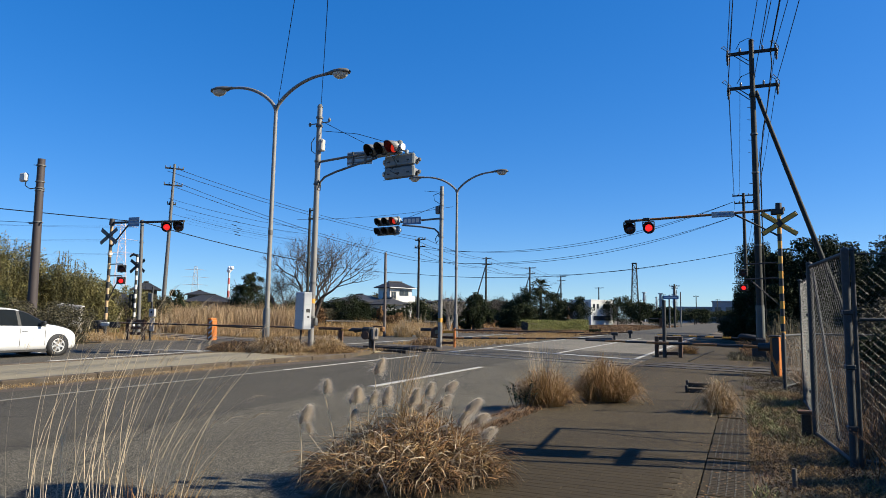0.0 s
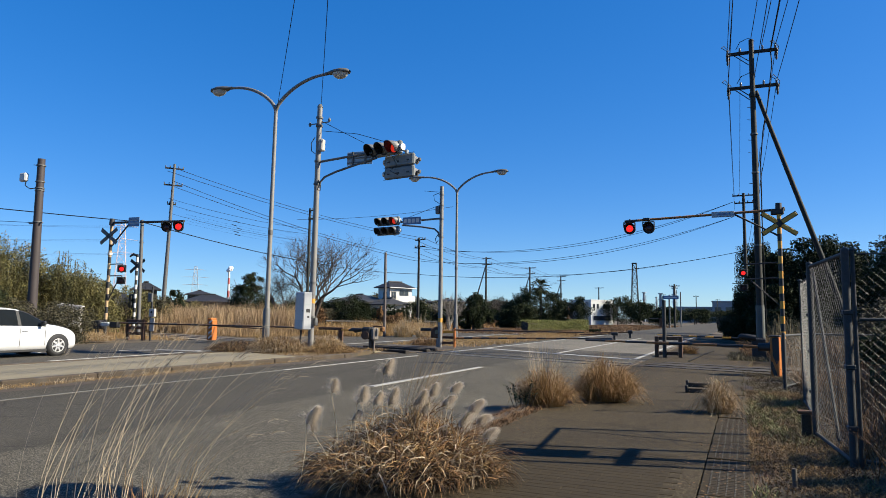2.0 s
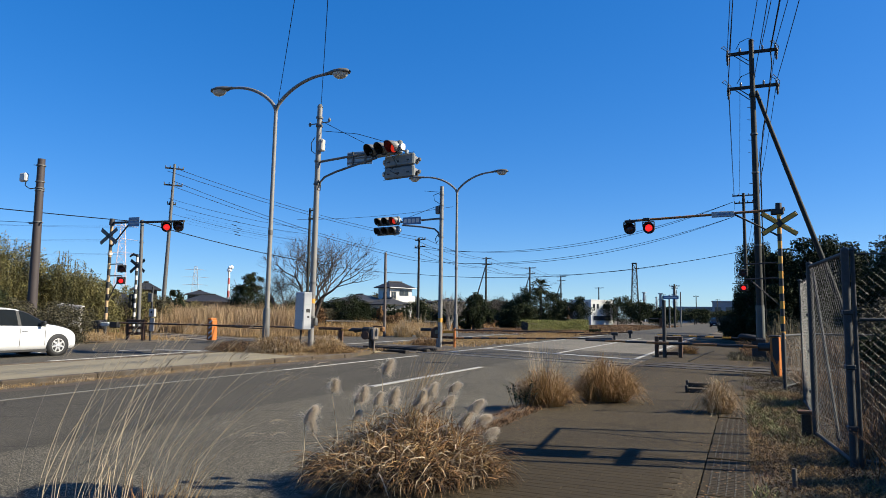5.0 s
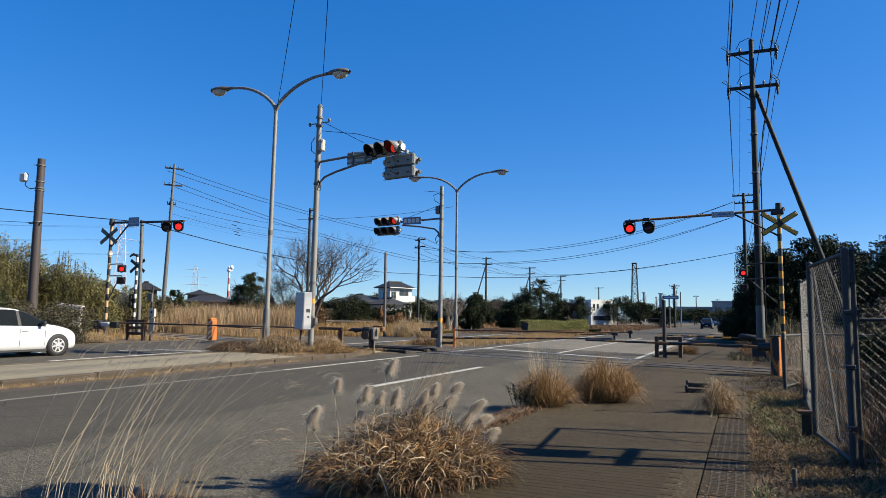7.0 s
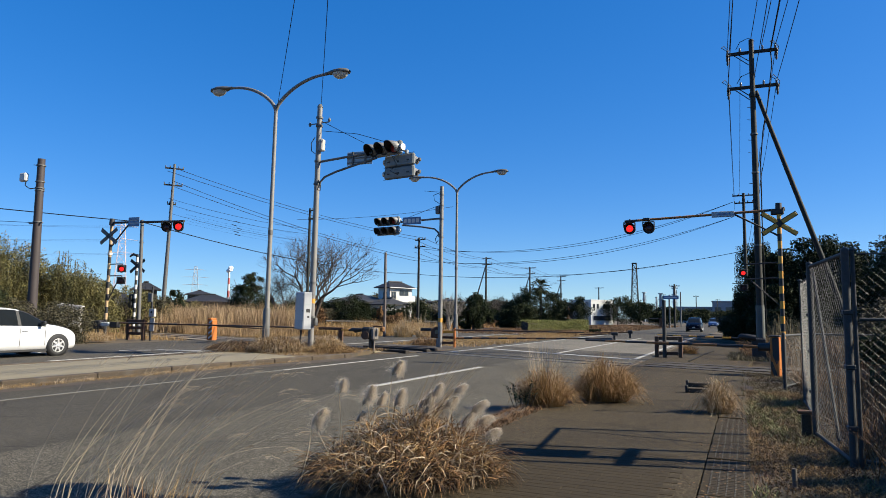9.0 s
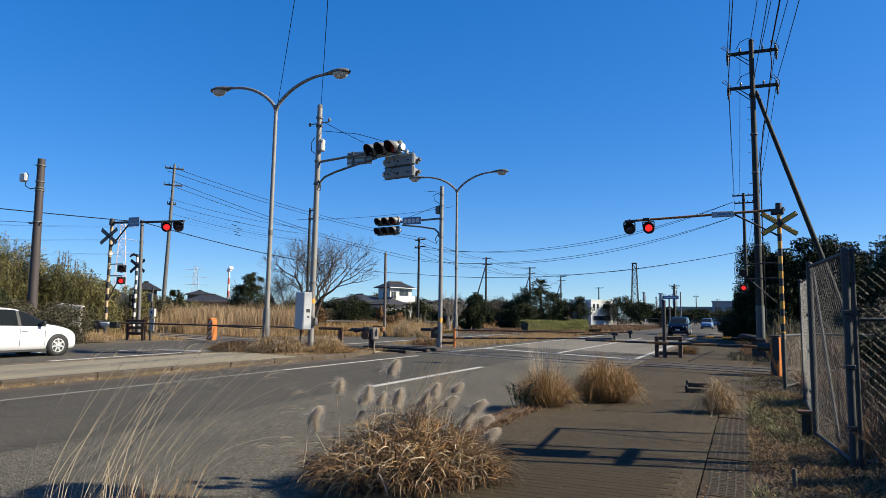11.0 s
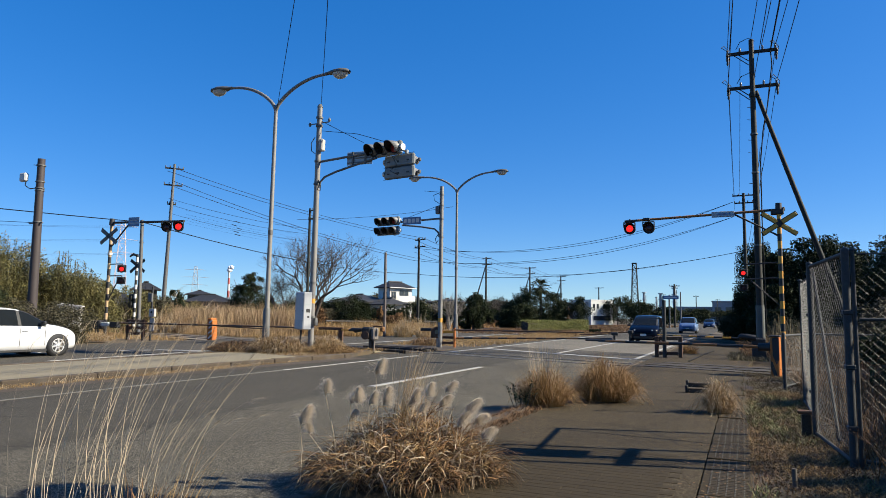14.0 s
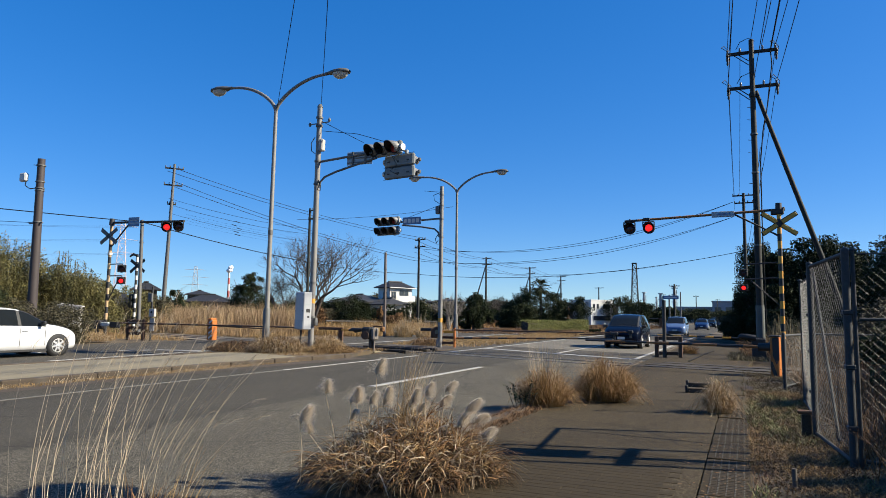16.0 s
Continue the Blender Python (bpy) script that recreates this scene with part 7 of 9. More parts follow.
def leaf_litter():
    """Fallen leaves and stalks scattered along the edges of the pavement."""
    r = np.random.default_rng(330)
    n = 7000
    x = np.concatenate([r.normal(-0.15, 0.28, n // 2), r.normal(-2.75, 0.16, n // 4), r.uniform(-2.6, 0.5, n // 4)])
    y = np.concatenate([r.uniform(5, 26, n // 2), r.uniform(5, 20, n // 4), r.uniform(12.5, 26, n // 4)])
    keep = (noise_row(x * 1.3, y * 0.8) > -0.1) & (x < 0.7) & (x > -2.85)
    p = np.stack([x[keep], y[keep], np.full(keep.sum(), PZ + 0.014)], 1)
    v, f = leaves(p, 0.018, r, 0.9)
    v[:, 2] = PZ + 0.009 + (v[:, 2] - PZ) * 0.25
    tagged(cloud(v, f, "leaf_litter", STRAW_BROWN), "brown fallen leaves scattered on the pavement", "leaf litter", "", "stuff")


def noise_row(x, y):
    return np.array([noise.noise((a, b, 9.1)) for a, b in zip(x, y)])


leaf_litter()


def verge_leaves():
    """Curled brown leaves lying thick on the verge beside the drain."""
    r = np.random.default_rng(341)
    n = 60000
    x, y = r.uniform(0.0, 1.3, n), r.uniform(4.4, 19.0, n)
    edge = 0.06 + 0.09 * np.sin(y * 2.3) + 0.06 * np.sin(y * 5.9 + 1)
    keep = (x > edge) & (r.uniform(0, 1, n) < 0.35 + 0.9 * (noise_row(x * 2.2, y * 1.6) + 0.35))
    p = np.stack([x[keep], y[keep], PZ - 0.01 + np.abs(r.normal(0, 0.022, keep.sum()))], 1)
    v, f = leaves(p, 0.011, r, 0.35)
    v[:, 2] = np.maximum(v[:, 2], PZ - 0.016)
    tagged(cloud(v, f, "leaf_litter", LEAF_FALLEN), "curled brown leaves lying thick on the verge", "leaf litter", "", "stuff")


verge_leaves()
field("dry_grass", 4200, ((-3.12, 5.6), (0.42, 0), (0, 7.0)), 0.07, 0.009, STRAW_BROWN, "brown litter caught along the pavement kerb", 120, 1.3, 2, z=PZ + 0.0)


# ---- houses and distance ----
def house(x, y, rot, w, d, h, rh, label, wall=None, windows=(), name="house", eave=0.5, group="distant houses", ridge=None, balcony=False):
    """Walls, a tiled roof with eaves, windows with frames; windows: (side, along, z, width, height)."""
    t = thing(name, pose(x, y, 0, 0, 0, rot), label, "house", group)
    part("wall", Geo().box(-w / 2, -d / 2, -0.2, w / 2, d / 2, h), wall or HOUSE_WALL, t)
    g = Geo()
    a, b = w / 2 + eave, d / 2 + eave
    rl = ridge or max(0.3, a - b)
    vs = [(-a, -b, h), (a, -b, h), (a, b, h), (-a, b, h), (-rl, 0, h + rh), (rl, 0, h + rh), (-a, -b, h - 0.12), (a, -b, h - 0.12), (a, b, h - 0.12), (-a, b, h - 0.12)]
    fs = [(0, 1, 5, 4), (2, 3, 4, 5), (1, 2, 5), (3, 0, 4), (9, 8, 7, 6), (6, 7, 1, 0), (7, 8, 2, 1), (8, 9, 3, 2), (9, 6, 0, 3)]
    g.add(vs, fs)
    rf = part("roof", g, ROOF, t, "dark grey tiled roof")
    part("ridge", Geo().tube([(-rl, 0, h + rh + 0.03), (rl, 0, h + rh + 0.03)], 0.13, 6), ROOF, rf)
    if balcony:
        bl = part("balcony", Geo().box(-w * 0.30, -d / 2 - 0.85, h - 2.15, w / 2 - 0.1, -d / 2 - 0.01, h - 2.02), WHITE, t, "white balcony")
        part("front_panel", Geo().box(-w * 0.30, -d / 2 - 0.85, h - 2.016, w / 2 - 0.1, -d / 2 - 0.77, h - 1.25), WHITE, bl)
        part("gutter", Geo().tube([(-a, -b - 0.05, h - 0.08), (a, -b - 0.05, h - 0.08)], 0.06, 6), WHITE, t, "white eaves gutter")
        part("downpipe", Geo().tube([(-w / 2 - 0.06, -d / 2 - 0.06, 0), (-w / 2 - 0.06, -d / 2 - 0.06, h - 0.13)], 0.045, 6), GALV_DARK, t)
    n = int(a * 2 / 0.6)
    for sx in range(1, n):
        xx = -a + 2 * a * sx / n
        top = min(1.0, (a - abs(xx)) / max(0.01, a - rl))
        part("tile_rib", Geo().tube([(xx, -b, h + 0.02), (xx, -b + b * top, h + rh * top + 0.02)], 0.025, 4), ROOF, rf)
    for (side, u, z_, ww, hh) in windows:
        M = Matrix.Rotation(radians({"front": 0, "right": 90, "left": -90}[side]), 4, "Z")
        off = -(d / 2 if side == "front" else w / 2)
        wd = part("window", Geo().box(u - ww / 2, off - 0.03, z_, u + ww / 2, off - 0.005, z_ + hh, 0, 0, M), PANE, t)
        fr = Geo()
        for q in ((u - ww / 2 - 0.07, z_ - 0.07, u - ww / 2, z_ + hh + 0.07), (u + ww / 2, z_ - 0.07, u + ww / 2 + 0.07, z_ + hh + 0.07), (u - ww / 2, z_ - 0.07, u + ww / 2, z_), (u - ww / 2, z_ + hh, u + ww / 2, z_ + hh + 0.07), (u - 0.03, z_, u + 0.03, z_ + hh)):
            fr.box(q[0], off - 0.06, q[1], q[2], off - 0.032, q[3], 0, 0, M)
        part("frame", fr, GALV, wd)
    return t


house(-47.65, 89.2, 71, 4.5, 2.5, 5.55, 0.85, "cream two-storey house with a dark tiled roof and white balcony", WHITE, eave=0.5, ridge=1.35, balcony=True, windows=(("front", -1.5, 3.9, 0.9, 1.0), ("front", 0.6, 3.55, 1.7, 1.6), ("front", -0.6, 0.6, 1.8, 1.6), ("left", 0.3, 3.9, 0.7, 0.9)))
house(-52.1, 86.4, -19, 6.8, 5.2, 3.35, 1.1, "single-storey house wing with a dark tiled roof", WOOD_WALL, eave=0.7, windows=(("front", -1.2, 0.8, 1.6, 1.2),))
house(-46.6, 85.0, -19, 3.4, 3.4, 3.0, 0.85, "low porch wing with a dark tiled roof", WHITE, eave=0.6, ridge=1.0, windows=(("right", 0.2, 0.7, 1.6, 1.4), ("front", 0.0, 1.3, 1.2, 1.1)))
house(-80.7, 86.1, 42, 7.6, 5.6, 3.3, 1.2, "long farmhouse with a dark grey roof behind the reeds", WOOD_WALL, windows=(("front", -2.4, 0.8, 1.8, 1.2), ("front", 2.0, 0.8, 1.8, 1.2)))
house(-84.0, 87.2, 42, 3.6, 3.0, 4.55, 0.65, "upper storey of an old house behind the farmhouse", WOOD_WALL, windows=(("front", 0.0, 3.5, 1.2, 0.8),))
house(-69.0, 62.4, 48, 2.6, 2.4, 4.3, 0.9, "small old shed with a heavy dark tiled roof", WOOD_WALL, windows=(("front", 0.0, 2.6, 0.9, 0.9),))
house(-86.0, 72.0, 46, 9.0, 6.0, 2.4, 1.8, "old house with a dark tiled roof beyond the crossing", WOOD_WALL, windows=(("front", 0.0, 1.0, 1.6, 1.2),))
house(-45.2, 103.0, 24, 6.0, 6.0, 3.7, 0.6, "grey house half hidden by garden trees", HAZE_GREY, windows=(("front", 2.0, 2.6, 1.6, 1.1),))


for x_, y_, h_ in ((-38.3, 103.0, 9.6), (-37.6, 125.3, 9.4), (-37.1, 147.5, 9.0)):
    st = thing("stay_pole", Matrix(), "dark leaning stay pole beside a distant utility pole", "stay pole", "distant poles")
    part("pole", Geo().tube([(x_ - 0.1, y_, h_), (x_ - 2.6, y_ - 1.2, -0.2)], [0.09, 0.13], 8), POLE_DARK, st)
    part("band", Geo().tube([(x_ - 0.02, y_, h_ - 0.3), (x_ - 0.02, y_, h_ - 0.2)], 0.16, 8), GALV_DARK, st)


def white_building():
    t = thing("office_building", pose(-31.4, 152.5, 0, 0, 0, 52), "white flat-roofed two-storey building beyond the trees", "building")
    part("wall", Geo().box(-3.1, -3.5, -0.2, 3.1, 3.5, 5.2), WHITE, t)
    part("parapet", Geo().box(-3.2, -3.6, 5.2, 3.2, 3.6, 5.45), WHITE, t)
    part("annexe", Geo().box(-4.6, -2.5, -0.2, -3.104, 3.5, 4.9), HAZE_GREY, t)
    for u, ww in ((-2.3, 0.6), (-1.2, 0.6), (1.3, 2.0)):
        wd = part("window", Geo().box(u - ww / 2, -3.54, 3.5, u + ww / 2, -3.505, 4.5), PANE, t)
        part("sill", Geo().box(u - ww / 2 - 0.1, -3.6, 3.38, u + ww / 2 + 0.1, -3.505, 3.48), WHITE, wd)
    part("window", Geo().box(-2.4, -3.54, 0.9, 2.4, -3.505, 1.9), PANE, t)


white_building()


def far_block(x, y, w, d, h, label, rot=0):
    t = thing("factory_building", pose(x, y, 0, 0, 0, rot), label, "building", "distant factory buildings")
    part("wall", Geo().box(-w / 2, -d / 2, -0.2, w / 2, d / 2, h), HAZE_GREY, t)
    part("roof_edge", Geo().box(-w / 2 - 0.3, -d / 2 - 0.3, h, w / 2 + 0.3, d / 2 + 0.3, h + 0.5), SIGN_BACK, t)
    for i in range(5):
        u = -w / 2 + w * (i + 0.5) / 5
        part("window", Geo().box(u - w * 0.06, -d / 2 - 0.06, h * 0.5, u + w * 0.06, -d / 2 - 0.005, h * 0.75), PANE, t)


far_block(-1.5, 320, 22, 12, 9.0, "grey factory building at the end of the road")
far_block(-16.0, 330, 24, 12, 6.6, "low grey factory building at the end of the road")
far_block(-34.0, 340, 18, 12, 5.6, "low grey factory building in the distance")
far_block(-160.0, 190, 40, 12, 4.5, "low grey buildings on the skyline", 40)


def lattice(x, y, h, w0, w1, bays, r, material, label, name="pylon", arms=(), rot=0, z=0.0):
    """A tapering four-legged tower braced by crossed bars; arms: (height, reach)."""
    t = thing(name, pose(x, y, z, 0, 0, rot), label, "tower", "lattice towers")
    at_ = lambda k, c: Vector((c[0], c[1], 0)) * (w0 + (w1 - w0) * k) / 2 + Vector((0, 0, h * k))
    cs = ((-1, -1), (1, -1), (1, 1), (-1, 1))
    for c in cs:
        part("leg", Geo().tube([at_(0, c), at_(1, c)], r, 5), material, t)
    for i in range(bays):
        k0, k1 = i / bays, (i + 1) / bays
        g = Geo()
        for j in range(4):
            a, b = cs[j], cs[(j + 1) % 4]
            g.tube([at_(k0, a), at_(k1, b)], r * 0.6, 4, caps=False)
            g.tube([at_(k0, b), at_(k1, a)], r * 0.6, 4, caps=False)
            g.tube([at_(k1, a), at_(k1, b)], r * 0.6, 4, caps=False)
        part("bracing", g, material, t)
    for (z_, L) in arms:
        part("cross_arm", Geo().tube([(-L, 0, z_), (0, 0, z_ + 0.4), (L, 0, z_)], [r * 0.5, r * 1.3, r * 0.5], 5), material, t)
    return t


lt = lattice(-29.4, 205.3, 17.6, 2.4, 1.1, 9, 0.09, POLE_DARK, "dark steel lattice mast above the trees", "lattice_mast")
part("platform", Geo().box(-0.7, -0.7, 17.6, 0.7, 0.7, 17.9), POLE_DARK, lt)
lattice(-134.3, 113.8, 22.6, 3.4, 0.9, 9, 0.055, PYLON_RED, "red and white transmission pylon beyond the houses", arms=((21.6, 3.2), (18.4, 3.8), (15.2, 3.4)), rot=45)
lattice(-297.0, 304.5, 29.0, 6.0, 1.4, 8, 0.14, PYLON, "pale transmission pylon on the skyline", arms=((27, 6.0), (22.5, 8.0), (18, 7.0)), rot=45)


STEAM_LUMPS = []


def chimney():
    t = thing("chimney", pose(-244, 273.5, 0), "red and white banded factory chimney on the skyline", "chimney")
    for i in range(7):
        part("mast_band", Geo().tube([(0, 0, i * 3.3), (0, 0, (i + 1) * 3.3)], [0.75 - i * 0.04, 0.71 - i * 0.04], 10), WHITE if i % 2 == 0 else CHIMNEY_RED, t)
    s = thing("steam_puff", pose(-244, 273.5, 23.7), "small white puff of steam over the chimney", "steam")
    r = random.Random(31)
    for k in range(14):
        a, u = r.uniform(0.65, 1.1), r.uniform(0, 1)
        q = (r.uniform(-0.7, 0.7) + 0.5 * u, r.uniform(-0.5, 0.5), -0.1 + 1.6 * u)
        g = Geo().lathe([(0.01, -a)] + [(a * math.cos(0.2 * v), a * math.sin(0.2 * v)) for v in range(-7, 8)] + [(0.01, a)], 16)
        p = part("steam_lump", g, STEAM, s)
        STEAM_LUMPS.append((p, q, r.uniform(0, 6.28)))


chimney()


def factory_stack(x, y, h, r0, label):
    """A slim process tower with platforms and a head."""
    t = thing("factory_stack", pose(x, y, 0), label, "tower", "factory stacks")
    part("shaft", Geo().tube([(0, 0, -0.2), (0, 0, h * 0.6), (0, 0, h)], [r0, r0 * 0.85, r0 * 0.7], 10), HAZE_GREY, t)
    for q in (0.55, 0.75, 0.97):
        part("platform", Geo().tube([(0, 0, h * q), (0, 0, h * q + 0.35)], r0 * 1.45, 10), HAZE_GREY, t)
    part("pipe", Geo().tube([(r0 * 1.2, 0, 0), (r0 * 1.2, 0, h * 0.9)], r0 * 0.2, 6), GALV_DARK, t)


for x_, y_, h_, r_ in ((-35.4, 328, 13.4, 0.75), (-29.3, 328.7, 16.6, 0.9), (-42.7, 327.2, 13.8, 0.7), (-37.4, 329, 11.6, 0.4)):
    factory_stack(x_, y_, h_, r_, "slim grey factory tower on the skyline")


def roadside_board():
    t = thing("direction_sign", pose(-10.6, 110.5, 0), "blue-grey direction board on a post beyond the crossing", "road sign")
    part("post", Geo().tube([(0, 0, -0.1), (0, 0, 5.2)], 0.09, 8), GALV_DARK, t)
    b = part("board", Geo().box(-0.9, -0.15, 4.5, 1.4, -0.09, 5.05, 0.02), SIGN_BLUE, t)
    part("writing_bar", Geo().box(-0.7, -0.157, 4.7, 1.2, -0.152, 4.86), WHITE, b)


roadside_board()
for k, (x_, y_, h_) in enumerate(((-10.5, 118, 7.2), (-16.0, 180, 9.5), (-13.0, 215, 8.5), (-9.0, 270, 9.0), (-24.0, 230, 9.5))):
    utility_pole(x_, y_, h_, 0.16, 0.12, POLE_DARK, [(h_ - 0.3, 0.8, 0)], "distant utility pole beside the road", group="distant poles")
for k, (x_, y_, h_) in enumerate(((-10.2, 126, 6.2), (-14.5, 150, 5.6))):
    plain_post(x_, y_, h_, 0.11, GALV_DARK, "distant dark signal post")


def dark_blocks():
    """A low bush on the far kerb."""
    for x_, y_ in ((-10.2, 62.0),):
        t = thing("kerb_bush", pose(x_ - 2.2, y_, 0), "low dark bush at the edge of the road", "shrub", "low roadside bushes")
        r = np.random.default_rng(int(y_))
        v, f = leaves(crown_points([(0, 0, 0.35, 0.6, 0.5, 0.35)], 900, r), 0.06, r)
        cloud(v, f, "crown", LEAF_DARK, t)
        part("trunk", Geo().tube([(0, 0, -0.1), (0, 0, 0.4)], 0.05, 6), BARK, t)


dark_blocks()
sl = thing("roadside_block", pose(-25.2, 18.6, 0.0, 0, 0, 20), "whitewashed wall stub half hidden by the shrubs", "block")
part("block", Geo().box(-0.55, -0.15, -0.1, 0.55, 0.15, 1.78, 0.05), HOUSE_WALL, sl)
part("sloping_cap", Geo().prism([(-0.6, 1.784), (0.6, 1.784), (0.6, 1.84), (-0.6, 1.96)], -0.18, 0.18, 0, Matrix.Rotation(radians(90), 4, "X")), HOUSE_WALL, sl)
sl.matrix_basis = pose(-30.8, 23.3, -0.15, 0, 0, 26)


# ---- overhead cables ----
R1, R2 = (0.55, 28.0), (0.25, 68.0)
for dx, z_ in ((-0.86, 12.0), (-0.78, 12.0), (0.0, 12.35), (0.06, 10.7), (0.36, 12.0), (0.86, 12.0), (0.88, 10.65), (-0.86, 10.6)):
    a = Vector((R1[0] + dx, R1[1], z_))
    # strung on to the next pole behind the camera
    n_ = 14
    end = Vector((a.x + 1.4, -14.0, 11.5))
    pts = []
    for i in range(n_ + 1):
        s = i / n_
        p = a.lerp(end, s)
        p.z += -(1 - (2 * s - 1) ** 2) * (0.9 if z_ > 11 else 0.7)
        pts.append(p)
    solid("overhead_cable", Geo().tube(pts, 0.013, 5, caps=False), CABLE, Matrix(), "black power line strung along the pavement", "cable", "overhead cables")
thick = [Vector((1.22, 28.0, 11.8)).lerp(Vector((1.9, -14.0, 11.3)), i / 12) - Vector((0, 0, 0.8 * (1 - (2 * i / 12 - 1) ** 2))) for i in range(13)]
solid("overhead_cable", Geo().tube(thick, 0.026, 6, caps=False), CABLE, Matrix(), "thick bundled power cable strung along the pavement", "cable", "overhead cables")
solid("overhead_cable", Geo().tube([(1.22, 28.0, 11.8), (1.25, 27.9, 11.2), (1.12, 27.88, 10.2), (1.05, 27.9, 9.6), (0.86, 27.85, 8.6), (0.74, 27.85, 7.4), (0.72, 27.85, 5.0), (0.74, 27.8, 1.0)], 0.022, 6), CABLE, Matrix(), "thick cable running down the utility pole", "cable", "overhead cables")
for dx, z_ in ((-0.86, 11.95), (-0.4, 11.95), (0.86, 11.95), (-0.86, 10.55), (0.86, 10.55), (0.2, 8.0), (0.25, 7.2)):
    cable((R1[0] + dx, R1[1], z_), (R2[0] + dx * 0.9, R2[1], z_ + 1.0 if z_ > 9 else z_), 0.6, 0.014)
PL, P7 = (-42.6, 40.4), (-33.0, 67.2)
for k, (dz, q) in enumerate(((13.1, -0.8), (13.1, 0.8), (12.0, -0.8), (12.0, 0.8))):
    z7 = 9.0 if k < 2 else 7.6
    cable((PL[0] + q * 0.9, PL[1] - q * 0.4, dz), (P7[0] + q, P7[1] - q * 0.4, 10.0 if k < 2 else z7), 0.45 + 0.15 * (k % 2), 0.022)
    cable((P7[0] + q, P7[1] - q * 0.4, z7), (R2[0] - 0.9, R2[1], 12.4 if k < 2 else 11.0), (2.0 if k < 2 else 1.8) + 0.16 * (k % 2), 0.024, 20)
    cable((P7[0] + q, P7[1] - q * 0.4, z7 + 1.0), (-38.2 + q, 103.0, z7 + 1.8), 0.5, 0.022)
    cable((-38.2 + q, 103, z7 + 1.8), (-37.6 + q, 125.3, z7 + 1.8), 0.4, 0.025)
    cable((-37.6 + q, 125.3, z7 + 1.8), (-37.1 + q, 147.5, z7 + 1.4), 0.4, 0.025)
for z_ in (10.8, 10.3, 9.6):
    cable((PL[0] - 0.5, PL[1] + 0.4, z_), (-38.0, 53.4, z_ - 1.2), 0.3, 0.016)
cable((-60.0, 5.0, 9.4), (-34.4, 30.6, 7.05), 0.25, 0.032, 12, "thick black telephone cable crossing above the road")
cable((-34.4, 30.6, 7.05), (P7[0], P7[1], 6.05), 0.75, 0.032, 14, "thick black telephone cable crossing above the road")
cable((P7[0], P7[1], 6.0), (R2[0], R2[1], 7.8), 1.2, 0.034, 18, "thick black telephone cable crossing above the road")
cable((-62.0, 8.0, 7.6), (-28.9, 19.9, 5.35), 0.2, 0.014)
cable((-15.2, 19.1, 8.6), (-0.6, 2.0, 9.5), 0.35, 0.012, 12, "thin cable rising from the street lamp")
cable((-13.55, 19.5, 8.75), (-1.3, 2.2, 9.3), 0.35, 0.012, 12, "thin cable rising from the signal pole")
for z_ in (21.6, 18.4, 15.2):
    for s_ in (-3.0, 3.0):
        cable((-134.3 + s_ * 0.7, 113.8 + s_ * 0.7, z_), (-215 + s_, -40, z_ + 4), 5.0, 0.022, 12, "far transmission line below the sky")
cable((-38.2, 103.2, 8.6), (-10.0, 100.0, 9.0), 0.8, 0.02, 12)
cable((-18.1, 24.5, 5.61), (-12.9, 30.0, 6.76), 0.15, 0.01, 10)

for x_, y_, z_ in ((-31.45, 35.89, 7.63), (-31.67, 35.82, 7.41), (-31.39, 35.97, 7.19), (-31.58, 35.91, 6.97), (-31.51, 35.96, 6.76)):
    sp = thing("cable_spacer", pose(x_, y_, z_), "small dark spacer clipped on an overhead wire", "spacer", "cable spacers")
    part("bar", Geo().tube([(-0.16, -0.08, 0.05), (0.16, 0.08, -0.05)], 0.025, 6), BLACK, sp)
    part("wire", Geo().tube([(-3.2, -1.5, 0.75), (0, 0, 0), (2.4, 6.0, -0.55)], 0.004, 4), CABLE, sp)

# signboard on two posts behind the fence, which shades the pavement
sb = thing("signboard", pose(2.45, 0, 0.06), "metal signboard on two posts behind the fence", "sign")
for y_ in (7.37, 8.18):
    part("post", Geo().tube([(0, y_, -0.1), (0, y_, 3.38)], 0.032, 8), GALV_DARK, sb)
part("top_bar", Geo().tube([(0, 7.37, 3.36), (0, 8.18, 3.36)], 0.016, 8), GALV_DARK, sb)
part("board", Geo().box(-0.012, 7.60, 2.74, 0.012, 8.00, 3.32, 0.004), GALV_DARK, sb)
part("cross_plate", Geo().box(-0.02, 7.32, 2.43, 0.02, 8.24, 2.53, 0.005), GALV_DARK, sb)
part("stay_wire", Geo().tube([(0, 7.37, 2.40), (0, 8.18, 0.9)], 0.007, 5), GALV_DARK, sb)


# ---- cars ----
# stations along a body: distance from the nose, underside, waist, crown, half width, half width of the roof
HATCH = ((0.00, .36, .50, .58, .48, .40), (0.06, .22, .62, .70, .67, .55), (0.30, .18, .75, .84, .80, .66), (0.70, .17, .85, .945, .838, .70), (1.05, .17, .90, 1.01, .845, .70), (1.35, .17, .925, 1.18, .847, .665), (1.75, .17, .935, 1.385, .848, .62), (2.10, .17, .945, 1.475, .848, .60), (2.60, .17, .96, 1.50, .848, .60), (3.20, .17, .985, 1.46, .84, .585), (3.60, .20, 1.02, 1.32, .82, .57), (3.85, .26, .98, 1.10, .79, .58), (3.95, .36, .75, .82, .70, .55))
